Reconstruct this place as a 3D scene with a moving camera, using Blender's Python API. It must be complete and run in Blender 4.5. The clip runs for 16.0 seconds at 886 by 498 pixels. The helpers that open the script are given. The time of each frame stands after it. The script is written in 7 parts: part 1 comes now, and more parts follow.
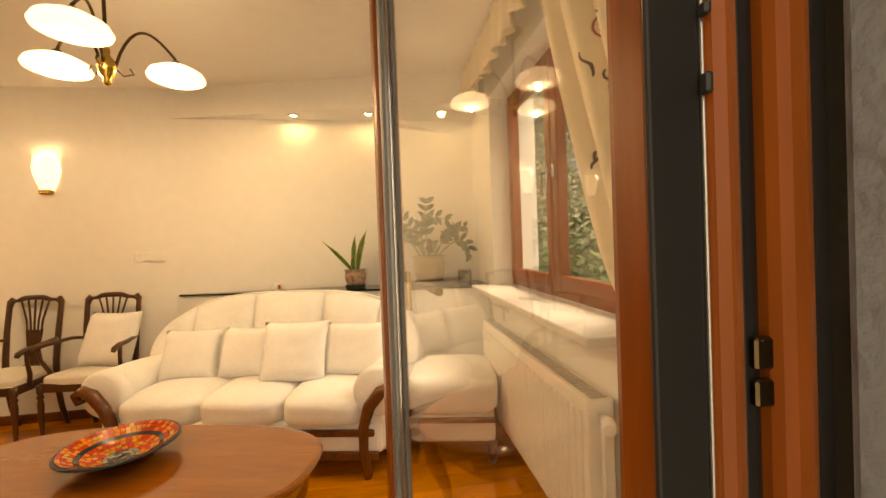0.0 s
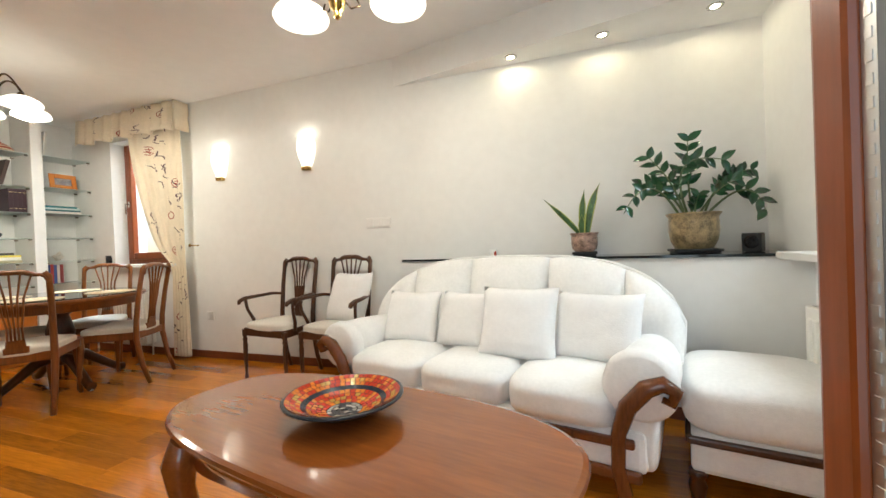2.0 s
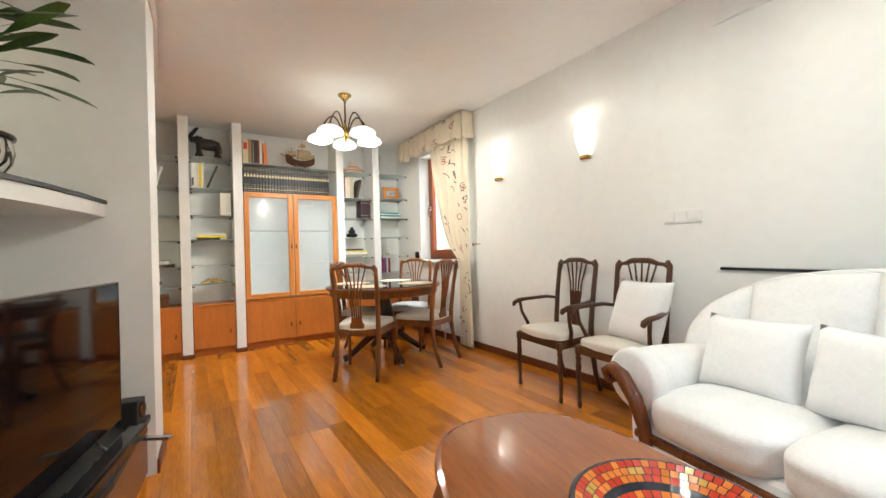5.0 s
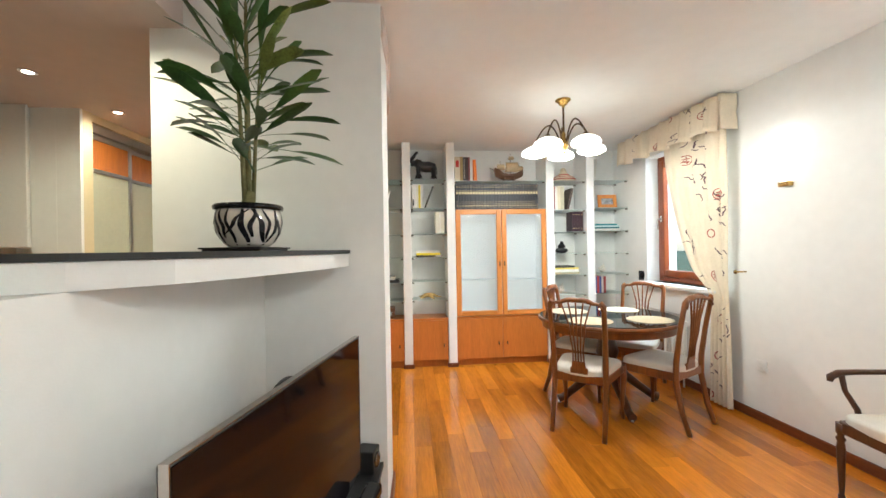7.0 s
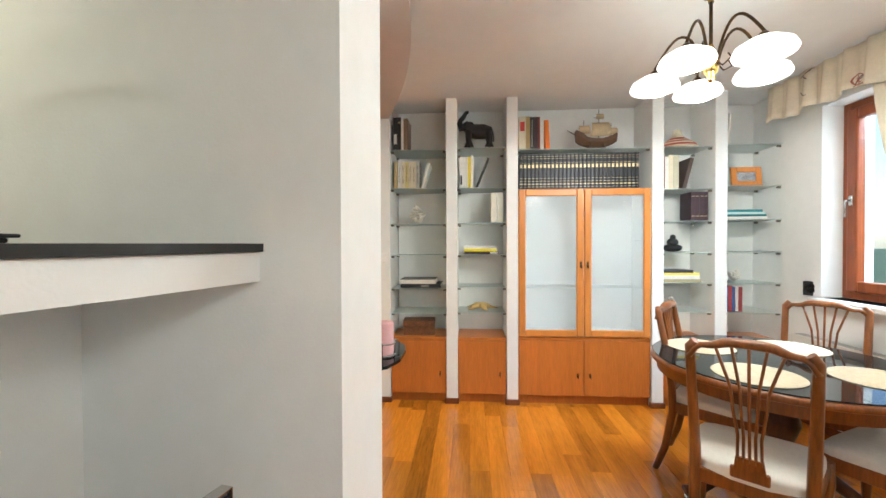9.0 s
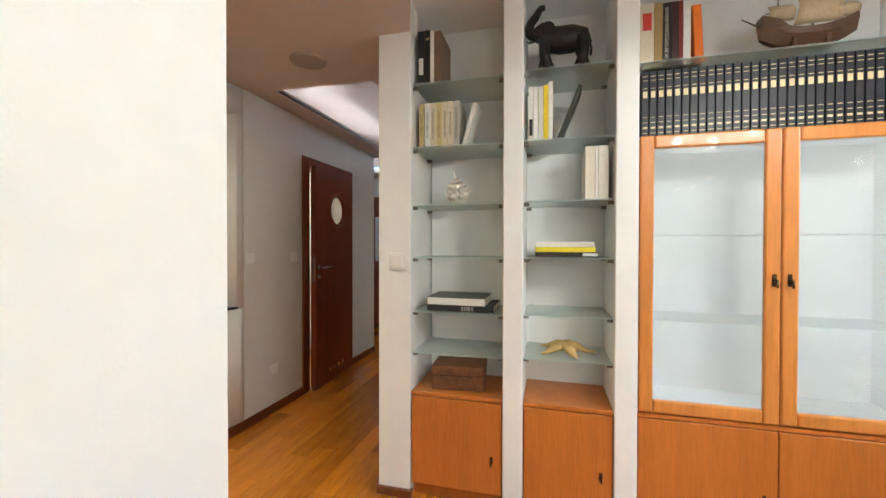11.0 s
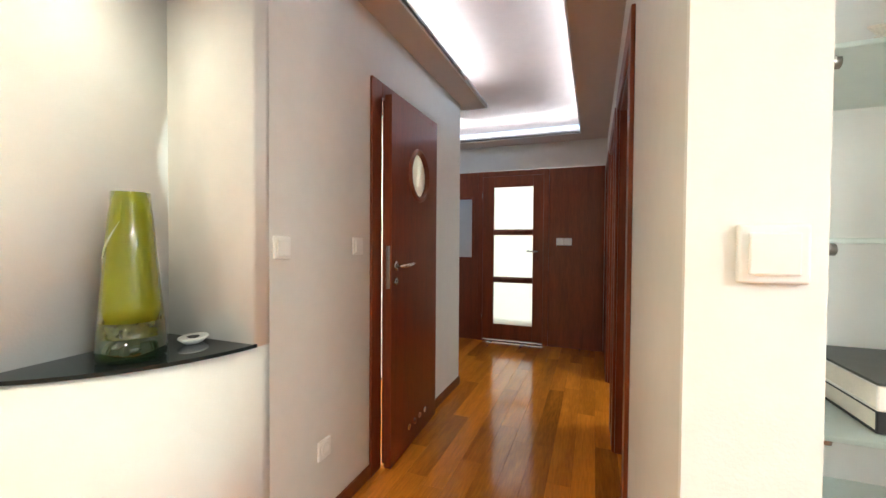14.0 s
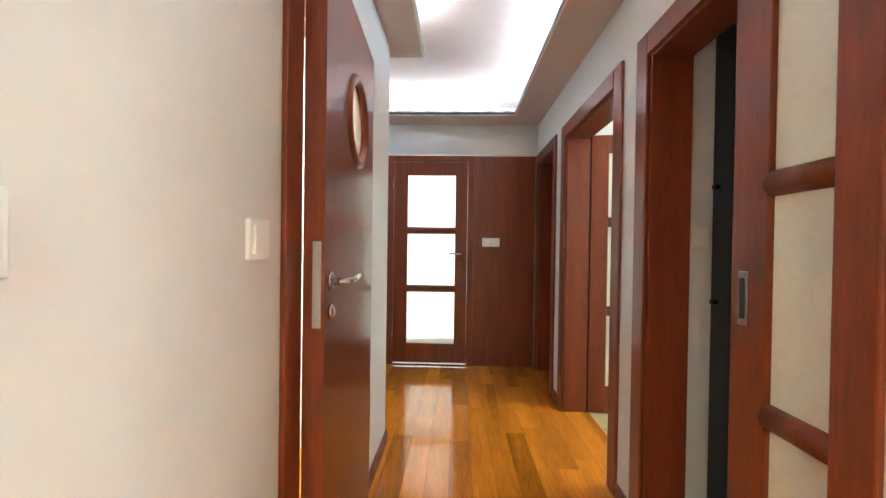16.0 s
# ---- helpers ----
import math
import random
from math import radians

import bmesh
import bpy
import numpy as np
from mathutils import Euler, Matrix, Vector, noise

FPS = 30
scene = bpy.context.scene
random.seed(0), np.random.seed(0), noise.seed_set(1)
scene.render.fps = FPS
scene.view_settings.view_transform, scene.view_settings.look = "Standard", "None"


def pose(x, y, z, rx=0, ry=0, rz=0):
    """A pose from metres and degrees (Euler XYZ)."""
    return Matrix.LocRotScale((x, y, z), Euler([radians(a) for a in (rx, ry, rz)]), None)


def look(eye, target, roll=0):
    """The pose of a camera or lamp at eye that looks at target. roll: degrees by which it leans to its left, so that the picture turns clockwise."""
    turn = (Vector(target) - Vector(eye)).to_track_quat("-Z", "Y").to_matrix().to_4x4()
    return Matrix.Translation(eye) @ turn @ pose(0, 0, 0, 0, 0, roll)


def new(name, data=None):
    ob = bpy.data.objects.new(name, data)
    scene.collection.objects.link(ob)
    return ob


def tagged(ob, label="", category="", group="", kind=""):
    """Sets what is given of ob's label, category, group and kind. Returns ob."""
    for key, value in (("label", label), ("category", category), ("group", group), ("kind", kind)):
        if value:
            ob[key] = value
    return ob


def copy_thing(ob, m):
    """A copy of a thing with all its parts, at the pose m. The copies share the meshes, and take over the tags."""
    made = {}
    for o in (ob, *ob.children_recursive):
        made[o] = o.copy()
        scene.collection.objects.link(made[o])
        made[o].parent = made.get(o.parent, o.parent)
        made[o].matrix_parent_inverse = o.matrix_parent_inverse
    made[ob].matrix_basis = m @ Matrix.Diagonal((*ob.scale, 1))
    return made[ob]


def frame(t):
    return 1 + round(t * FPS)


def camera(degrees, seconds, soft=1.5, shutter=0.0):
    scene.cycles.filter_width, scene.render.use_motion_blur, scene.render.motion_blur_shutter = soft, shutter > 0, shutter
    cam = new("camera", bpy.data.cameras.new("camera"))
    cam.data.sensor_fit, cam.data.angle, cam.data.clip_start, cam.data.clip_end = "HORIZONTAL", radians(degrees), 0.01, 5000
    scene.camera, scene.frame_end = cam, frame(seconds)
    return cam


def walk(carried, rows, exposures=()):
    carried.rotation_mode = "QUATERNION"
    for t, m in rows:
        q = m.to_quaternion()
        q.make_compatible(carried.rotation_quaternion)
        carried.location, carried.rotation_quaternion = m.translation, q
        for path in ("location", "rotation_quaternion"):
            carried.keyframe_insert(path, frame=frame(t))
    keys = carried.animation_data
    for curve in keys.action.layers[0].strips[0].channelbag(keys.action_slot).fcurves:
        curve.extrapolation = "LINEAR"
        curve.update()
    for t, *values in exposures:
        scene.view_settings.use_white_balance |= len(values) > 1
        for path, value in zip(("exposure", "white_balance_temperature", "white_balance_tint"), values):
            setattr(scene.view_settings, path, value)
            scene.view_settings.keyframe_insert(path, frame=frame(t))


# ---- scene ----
cam = camera(96.7, 16.0)
PATH = [
    (0, (0.295, 0.365, 1.248), (0.579, 2.345, 1.221), -2.1),
    (0.5, (0.221, 0.536, 1.186), (0.204, 2.536, 1.146), -2.2),
    (1, (0.132, 0.704, 1.14), (-0.147, 2.684, 1.107), -2.3),
    (1.5, (0.097, 0.848, 1.094), (-0.401, 2.785, 1.064), -2.3),
    (2, (0.046, 0.885, 1.029), (-0.634, 2.765, 1.007), -2.3),
    (2.5, (-0.018, 0.954, 1.044), (-0.915, 2.742, 1.024), -2.2),
    (3, (-0.104, 1.054, 1.062), (-1.181, 2.739, 1.045), -2.2),
    (5.5, (-0.358, 1.19, 1.059), (-2.182, 2.011, 1.07), -1.4),
    (6, (-0.467, 1.187, 1.117), (-2.395, 1.719, 1.127), -1.2),
    (6.5, (-0.593, 1.176, 1.254), (-2.568, 1.495, 1.262), -1.1),
    (7, (-0.745, 1.134, 1.334), (-2.737, 1.314, 1.337), -1.0),
    (7.5, (-0.935, 1.162, 1.368), (-2.933, 1.242, 1.367), -0.8),
    (8, (-1.21, 1.201, 1.342), (-3.21, 1.201, 1.336), -0.6),
    (10.5, (-2.999, 1.351, 1.333), (-4.959, 0.958, 1.300), 0.1),
    (11, (-3.294, 1.3, 1.308), (-5.225, 0.78, 1.286), 0.1),
    (11.5, (-3.546, 1.215, 1.267), (-5.438, 0.568, 1.245), 0.1),
    (12, (-3.755, 1.097, 1.252), (-5.617, 0.37, 1.217), -0.0),
    (12.5, (-3.951, 0.941, 1.249), (-5.801, 0.183, 1.203), -0.1),
    (13, (-4.15, 0.751, 1.236), (-5.997, -0.015, 1.206), -0.1),
    (13.5, (-4.349, 0.52, 1.238), (-6.2, -0.236, 1.196), 0.2),
    (14, (-4.51, 0.31, 1.237), (-6.378, -0.404, 1.195), 0.4),
    (14.5, (-4.674, 0.086, 1.236), (-6.596, -0.469, 1.199), 0.3),
    (15, (-4.827, -0.125, 1.222), (-6.797, -0.47, 1.188), 0.4),
    (15.5, (-5.07, -0.258, 1.202), (-7.063, -0.43, 1.173), 0.7),
    (16, (-5.347, -0.348, 1.202), (-7.346, -0.418, 1.182), 0.8),
]
# The picture starts amber and turns neutral as the camera adapts.
LOOKS = [
    (0.0, 0.25, 17500, 20), (0.5, 0.3, 11200, 10), (1.0, 0.38, 7800, 5), (1.5, 0.45, 6700, 5), (2.5, 0.5, 6100, 5), (5.5, 0.76, 5750, 3),
    (8.0, 0.94, 5450, 2), (10.5, 0.68, 5500, 3), (11.2, 0.92, 5500, 3), (12.5, 1.48, 5400, 2), (14.0, 1.82, 5350, 1), (15.0, 2.15, 5250, -2), (15.5, 2.37, 5200, -3), (16.0, 2.52, 5200, -3),
]
walk(cam, [(t, look(eye, target, roll)) for t, eye, target, roll in PATH], LOOKS)

# ---- world and daylight ----
world = bpy.data.worlds.new("sky")
scene.world = world
world.use_nodes = True
wn, wl = world.node_tree.nodes, world.node_tree.links
sky = wn.new("ShaderNodeTexSky")
sky.sky_type, sky.sun_disc = "NISHITA", False
sky.sun_elevation, sky.sun_rotation = radians(60), radians(270)
wl.new(sky.outputs["Color"], wn["Background"].inputs["Color"])
wn["Background"].inputs["Strength"].default_value = 0.15


def lamp(name, kind, m, energy, color, size=0.1, spot=60, blend=1.0):
    data = bpy.data.lights.new(name, kind)
    data.energy, data.color = energy, color
    if kind == "AREA":
        data.shape, data.size, data.size_y = "RECTANGLE", size[0], size[1]
    else:
        data.shadow_soft_size = size
    if kind == "SPOT":
        data.spot_size, data.spot_blend = radians(spot), blend
    ob = new(name, data)
    ob.matrix_world = m
    return ob


sun = bpy.data.lights.new("sun", "SUN")
sun.energy, sun.angle, sun.color = 2.5, radians(10), (1.0, 0.95, 0.88)
sun_ob = new("sun", sun)
sun_ob.matrix_world = look((-20, 2, 35), (0, 0, 0))
WARM, COOL = (1.0, 0.89, 0.75), (0.86, 0.94, 1.0)
# daylight that falls in through the window, the dining window and the balcony door
lamp("window_light", "AREA", look((2.6, 2.4, 3.7), (0.4, 2.4, 0.9)), 135, COOL, (2.2, 2.0))
lamp("balcony_light", "AREA", look((-0.03, -0.1, 1.2), (-0.6, 3, 1.0)), 9, COOL, (0.8, 1.9))
lamp("dining_window_light", "AREA", look((-4.5, 5.3, 3.6), (-4.4, 3.2, 0.9)), 150, COOL, (2.0, 2.0))
lamp("dining_sky_light", "AREA", look((-4.6, 5.4, 2.75), (-4.9, -0.9, 0.6)), 115, COOL, (2.2, 0.9))

# ---- materials ----
MATS = {}


def mat(name, color, rough=0.5, metal=0.0, vary=0.08, scale=6.0, bump=0.0, bscale=60.0, stretch=None,
        spec=0.5, trans=0.0, ior=1.45, emit=None, power=0.0, coat=0.0, rand=0.0, alpha=1.0, sheen=0.0, rvary=0.1):
    """One surface: base colour varied at two scales, roughness variation and fine relief."""
    if name in MATS:
        return MATS[name]
    m = bpy.data.materials.new(name)
    m.use_nodes = True
    n, l = m.node_tree.nodes, m.node_tree.links
    b = n["Principled BSDF"]
    tc = n.new("ShaderNodeTexCoord")
    mp = n.new("ShaderNodeMapping")
    l.new(tc.outputs["Object"], mp.inputs["Vector"])
    if stretch:
        mp.inputs["Scale"].default_value = stretch
    vec = mp.outputs["Vector"]
    if rand:
        oi, off = n.new("ShaderNodeObjectInfo"), n.new("ShaderNodeVectorMath")
        off.operation = "MULTIPLY_ADD"
        off.inputs[1].default_value = (61.0, 47.0, 83.0)
        l.new(oi.outputs["Random"], off.inputs[0]), l.new(vec, off.inputs[2])
        vec = off.outputs[0]
    big, small = n.new("ShaderNodeTexNoise"), n.new("ShaderNodeTexNoise")
    big.inputs["Scale"].default_value, small.inputs["Scale"].default_value = scale, scale * 7
    big.inputs["Detail"].default_value, small.inputs["Detail"].default_value = 3, 4
    for t in (big, small):
        l.new(vec, t.inputs["Vector"])
    add = n.new("ShaderNodeMath")
    add.operation = "ADD"
    l.new(big.outputs["Fac"], add.inputs[0]), l.new(small.outputs["Fac"], add.inputs[1])
    value = add.outputs[0]
    if rand:
        info = n.new("ShaderNodeObjectInfo")
        mul = n.new("ShaderNodeMath")
        mul.operation = "MULTIPLY_ADD"
        mul.inputs[1].default_value = rand
        l.new(info.outputs["Random"], mul.inputs[0]), l.new(value, mul.inputs[2])
        value = mul.outputs[0]
    ramp = n.new("ShaderNodeMapRange")
    ramp.inputs["From Min"].default_value, ramp.inputs["From Max"].default_value = 0.6, 1.4 + rand
    l.new(value, ramp.inputs["Value"])
    mix = n.new("ShaderNodeMix")
    mix.data_type = "RGBA"
    lo = [max(0, c * (1 - vary * 1.6)) for c in color]
    hi = [min(1, c * (1 + vary)) for c in color]
    mix.inputs["A"].default_value, mix.inputs["B"].default_value = (*lo, 1), (*hi, 1)
    l.new(ramp.outputs["Result"], mix.inputs["Factor"])
    l.new(mix.outputs["Result"], b.inputs["Base Color"])
    rr = n.new("ShaderNodeMapRange")
    rr.inputs["To Min"].default_value, rr.inputs["To Max"].default_value = max(0.02, rough * (1 - rvary)), min(1, rough * (1 + rvary))
    l.new(big.outputs["Fac"], rr.inputs["Value"]), l.new(rr.outputs["Result"], b.inputs["Roughness"])
    b.inputs["Metallic"].default_value, b.inputs["IOR"].default_value = metal, ior
    b.inputs["Specular IOR Level"].default_value = spec
    b.inputs["Transmission Weight"].default_value, b.inputs["Coat Weight"].default_value = trans, coat
    b.inputs["Coat Roughness"].default_value = 0.06
    b.inputs["Alpha"].default_value, b.inputs["Sheen Weight"].default_value = alpha, sheen
    if emit:
        b.inputs["Emission Color"].default_value, b.inputs["Emission Strength"].default_value = (*emit, 1), power
    if bump:
        bn, bp = n.new("ShaderNodeTexNoise"), n.new("ShaderNodeBump")
        bn.inputs["Scale"].default_value, bn.inputs["Detail"].default_value = bscale, 5
        l.new(vec, bn.inputs["Vector"])
        bp.inputs["Strength"].default_value, bp.inputs["Distance"].default_value = bump, 0.01
        l.new(bn.outputs["Fac"], bp.inputs["Height"]), l.new(bp.outputs["Normal"], b.inputs["Normal"])
    MATS[name] = m
    return m


def wood(name, color, rough=0.3, axis=0, vary=0.3, rand=0.0, coat=0.12, bump=0.02):
    stretch = [9.0, 9.0, 9.0]
    stretch[axis] = 0.9
    return mat(name, color, rough, vary=vary, scale=1.6, bump=bump, bscale=9, stretch=stretch, coat=coat, rand=rand)


WALL = mat("white wall paint", (0.85, 0.85, 0.825), 0.75, vary=0.025, scale=2.0, bump=0.06, bscale=140)
CEIL = mat("white ceiling paint", (0.85, 0.845, 0.83), 0.85, vary=0.02, scale=1.5, bump=0.05, bscale=120)
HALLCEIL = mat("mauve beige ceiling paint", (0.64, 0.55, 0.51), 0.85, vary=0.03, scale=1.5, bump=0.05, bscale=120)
HALLWALL = mat("greige wall paint", (0.74, 0.725, 0.69), 0.7, vary=0.025, scale=2.0, bump=0.06, bscale=140)
PLANK = wood("merbau plank", (0.60, 0.203, 0.012), 0.15, 0, vary=0.42, rand=0.85, coat=0.3, bump=0.015)
GAP = mat("dark joint", (0.06, 0.025, 0.01), 0.8)
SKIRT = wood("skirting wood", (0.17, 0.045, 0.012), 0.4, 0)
MAHO = wood("mahogany door wood", (0.205, 0.042, 0.011), 0.34, 2, vary=0.25)
MAHOX = wood("mahogany panel", (0.20, 0.045, 0.014), 0.33, 2, vary=0.25)
WINWOOD = wood("reddish brown window wood", (0.23, 0.052, 0.010), 0.3, 2, vary=0.2)
ALDER = wood("alder cabinet veneer", (0.52, 0.165, 0.026), 0.36, 2, vary=0.13, coat=0.12)
ALDERLT = wood("alder frame wood", (0.62, 0.235, 0.045), 0.33, 2, vary=0.12, coat=0.15)
CHERRY = wood("cherry table top", (0.27, 0.075, 0.013), 0.12, 0, vary=0.14, coat=0.5, bump=0.005)
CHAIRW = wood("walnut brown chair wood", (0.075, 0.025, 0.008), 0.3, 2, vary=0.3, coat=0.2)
# brighter copy of the chair wood: the light falling on it is in the colour
CHAIRL = wood("brown chair wood with light in its colour", (0.22, 0.070, 0.013), 0.3, 2, vary=0.3, coat=0.2)
CREAM = mat("cream chenille upholstery", (0.87, 0.865, 0.845), 0.9, vary=0.05, scale=9, bump=0.25, bscale=220, sheen=0.3)
SEATF = mat("off-white seat fabric", (0.74, 0.70, 0.62), 0.9, vary=0.05, scale=9, bump=0.2, bscale=260)
PILLOW = mat("white cushion cotton", (0.89, 0.88, 0.865), 0.92, vary=0.03, scale=9, bump=0.25, bscale=160, sheen=0.2)
BLACK = mat("glossy black", (0.012, 0.012, 0.014), 0.08, vary=0.2)
BLACKM = mat("matt black", (0.02, 0.02, 0.02), 0.5, vary=0.2)
GLASSTOP = mat("black glass shelf", (0.012, 0.016, 0.017), 0.04, vary=0.1)
CLEAR = mat("clear glass", (1, 1, 1), 0.01, vary=0.0, trans=1.0, ior=1.45, rvary=0)
SHELFG = mat("frosted green glass", (0.84, 0.92, 0.87), 0.30, vary=0.03, trans=0.88, ior=1.25)
FROST = mat("frosted cabinet glass", (0.80, 0.83, 0.85), 0.13, vary=0.01, scale=1.0, trans=0.78, ior=1.15, coat=0.7)
MILK = mat("milk glass", (0.95, 0.93, 0.84), 0.45, vary=0.02, trans=0.55, ior=1.15)
CHROME = mat("brushed steel", (0.62, 0.61, 0.59), 0.25, 1.0, vary=0.06)
ALU = mat("aluminium profile", (0.55, 0.55, 0.54), 0.35, 1.0, vary=0.05)
BRASS = mat("aged brass", (0.50, 0.33, 0.10), 0.22, 1.0, vary=0.25, scale=20)
BRONZE = mat("dark bronze", (0.10, 0.065, 0.035), 0.3, 1.0, vary=0.25, scale=20)
PLASTIC = mat("white plastic", (0.86, 0.85, 0.82), 0.35, vary=0.02)
RADM = mat("white radiator enamel", (0.84, 0.82, 0.76), 0.35, vary=0.02)
SHADE = mat("lit opal glass shade", (0.95, 0.92, 0.86), 0.3, vary=0.02, emit=(1.0, 0.90, 0.74), power=1.7)
BULB = mat("lit bulb", (1, 1, 1), 0.3, emit=(1.0, 0.88, 0.68), power=22)
LED = mat("led strip", (1, 1, 1), 0.3, emit=(1.0, 0.96, 0.94), power=8)
SPOTG = mat("lit spot glass", (1, 1, 1), 0.3, emit=(1.0, 0.86, 0.6), power=30)
RUBBER = mat("grey seal", (0.16, 0.17, 0.18), 0.6)


# ---- mesh helpers ----
def box(bm, x0, y0, z0, x1, y1, z1, m=None):
    vs = [bm.verts.new((x, y, z)) for z in (z0, z1) for y in (y0, y1) for x in (x0, x1)]
    if m is not None:
        for v in vs:
            v.co = m @ v.co
    for f in ((0, 2, 3, 1), (4, 5, 7, 6), (0, 1, 5, 4), (2, 6, 7, 3), (0, 4, 6, 2), (1, 3, 7, 5)):
        bm.faces.new([vs[i] for i in f])
    return vs


def rbox(bm, x0, y0, z0, x1, y1, z1, r=0.006, seg=2, m=None):
    tmp = bmesh.new()
    box(tmp, x0, y0, z0, x1, y1, z1)
    bmesh.ops.bevel(tmp, geom=list(tmp.edges), offset=min(r, 0.45 * min(abs(x1 - x0), abs(y1 - y0), abs(z1 - z0))), segments=seg, affect="EDGES", profile=0.5)
    join(bm, tmp, m)


def join(bm, tmp, m=None):
    made = {}
    for v in tmp.verts:
        made[v] = bm.verts.new(m @ v.co if m is not None else v.co)
    for f in tmp.faces:
        try:
            g = bm.faces.new([made[v] for v in f.verts])
            g.smooth = f.smooth
        except ValueError:
            pass
    tmp.free()


def prism(bm, pts, z0, z1):
    a = [bm.verts.new((x, y, z0)) for x, y in pts]
    b = [bm.verts.new((x, y, z1)) for x, y in pts]
    k = len(pts)
    for i in range(k):
        bm.faces.new((a[i], a[(i + 1) % k], b[(i + 1) % k], b[i]))
    bm.faces.new(a[::-1]), bm.faces.new(b)


def lathe(bm, profile, n=24, at=(0, 0, 0), sx=1.0, sy=1.0, m=None, cap=True):
    rings = []
    for r, z in profile:
        ring = []
        for i in range(n):
            a = 2 * math.pi * i / n
            c = Vector((at[0] + r * sx * math.cos(a), at[1] + r * sy * math.sin(a), at[2] + z))
            ring.append(bm.verts.new(m @ c if m is not None else c))
        rings.append(ring)
    for p, q in zip(rings, rings[1:]):
        for i in range(n):
            f = bm.faces.new((p[i], p[(i + 1) % n], q[(i + 1) % n], q[i]))
            f.smooth = True
    if cap and profile[0][0] > 0.0015 and profile[-1][0] > 0.0015:
        bm.faces.new(rings[0][::-1])
        bm.faces.new(rings[-1])


def tube(bm, path, radii, n=10, flat=1.0, m=None):
    """A round (or flattened) rod along a path."""
    pts = [Vector(p) for p in path]
    if not hasattr(radii, "__len__"):
        radii = [radii] * len(pts)
    rings, side = [], None
    for i, p in enumerate(pts):
        d = (pts[min(i + 1, len(pts) - 1)] - pts[max(i - 1, 0)]).normalized()
        if side is None:
            side = d.cross(Vector((0, 0, 1)) if abs(d.z) < 0.9 else Vector((1, 0, 0))).normalized()
        side = (side - d * side.dot(d)).normalized()
        up = side.cross(d)
        ring = []
        for k in range(n):
            a = 2 * math.pi * k / n
            c = p + radii[i] * (math.cos(a) * side + flat * math.sin(a) * up)
            ring.append(bm.verts.new(m @ c if m is not None else c))
        rings.append(ring)
    for p, q in zip(rings, rings[1:]):
        for k in range(n):
            f = bm.faces.new((p[k], p[(k + 1) % n], q[(k + 1) % n], q[k]))
            f.smooth = True
    bm.faces.new(rings[0][::-1]), bm.faces.new(rings[-1])


def cushion(bm, cx, cy, cz, sx, sy, sz, m=None, puff=0.5, n=12, power=3.2, wob=0.0, seed=0):
    """A soft pad: a rounded block with crowned faces."""
    tmp = bmesh.new()
    bmesh.ops.create_cube(tmp, size=2)
    bmesh.ops.subdivide_edges(tmp, edges=list(tmp.edges), cuts=n, use_grid_fill=True)
    for v in tmp.verts:
        x, y, z = v.co
        L = (abs(x) ** power + abs(y) ** power + abs(z) ** power) ** (1 / power)
        c = Vector((x / L, y / L, z / L))
        c.z *= 1 + puff * (1 - min(1, abs(c.x)) ** 2) * (1 - min(1, abs(c.y)) ** 2)
        if wob:
            c += wob * noise.noise_vector(c * 1.8 + Vector((seed, seed * 0.7, 0)))
        v.co = Vector((cx + c.x * sx / 2, cy + c.y * sy / 2, cz + c.z * sz / 2))
    for f in tmp.faces:
        f.smooth = True
    join(bm, tmp, m)


def mesh_of(name, bm, material, smooth=False):
    bmesh.ops.recalc_face_normals(bm, faces=list(bm.faces))
    if smooth:
        for f in bm.faces:
            f.smooth = True
    me = bpy.data.meshes.new(name)
    bm.to_mesh(me)
    bm.free()
    me.materials.append(material)
    return me


def part(name, bm, material, parent=None, label="", smooth=False):
    ob = new(name, mesh_of(name, bm, material, smooth))
    if parent is not None:
        ob.parent = parent
    if label:
        tagged(ob, label)
    return ob


def thing(name, m, label, category, group="", kind=""):
    ob = new(name)
    ob.empty_display_size = 0.1
    ob.matrix_world = m
    return tagged(ob, label, category, group, kind)


def solid(name, material, boxes, kind="structure", smooth=False):
    bm = bmesh.new()
    for b in boxes:
        box(bm, *b)
    return tagged(part(name, bm, material, smooth=smooth), kind=kind)

# ---- the building ----
YW, XW, CZ, HZ = 3.77, 1.08, 2.55, 2.395      # sofa wall, window wall, living ceiling, hall ceiling
YL, YR, XF = -0.77, 0.44, -9.28              # hall walls and far wall
XB, XS = -5.56, -5.20                        # back and front of the bookcase wall
WY0, WY1, WZ0, WZ1 = 1.62, 3.19, 0.93, 2.30  # side window opening
DX0, DX1, DZ1 = -4.88, -3.80, 2.30           # dining window opening

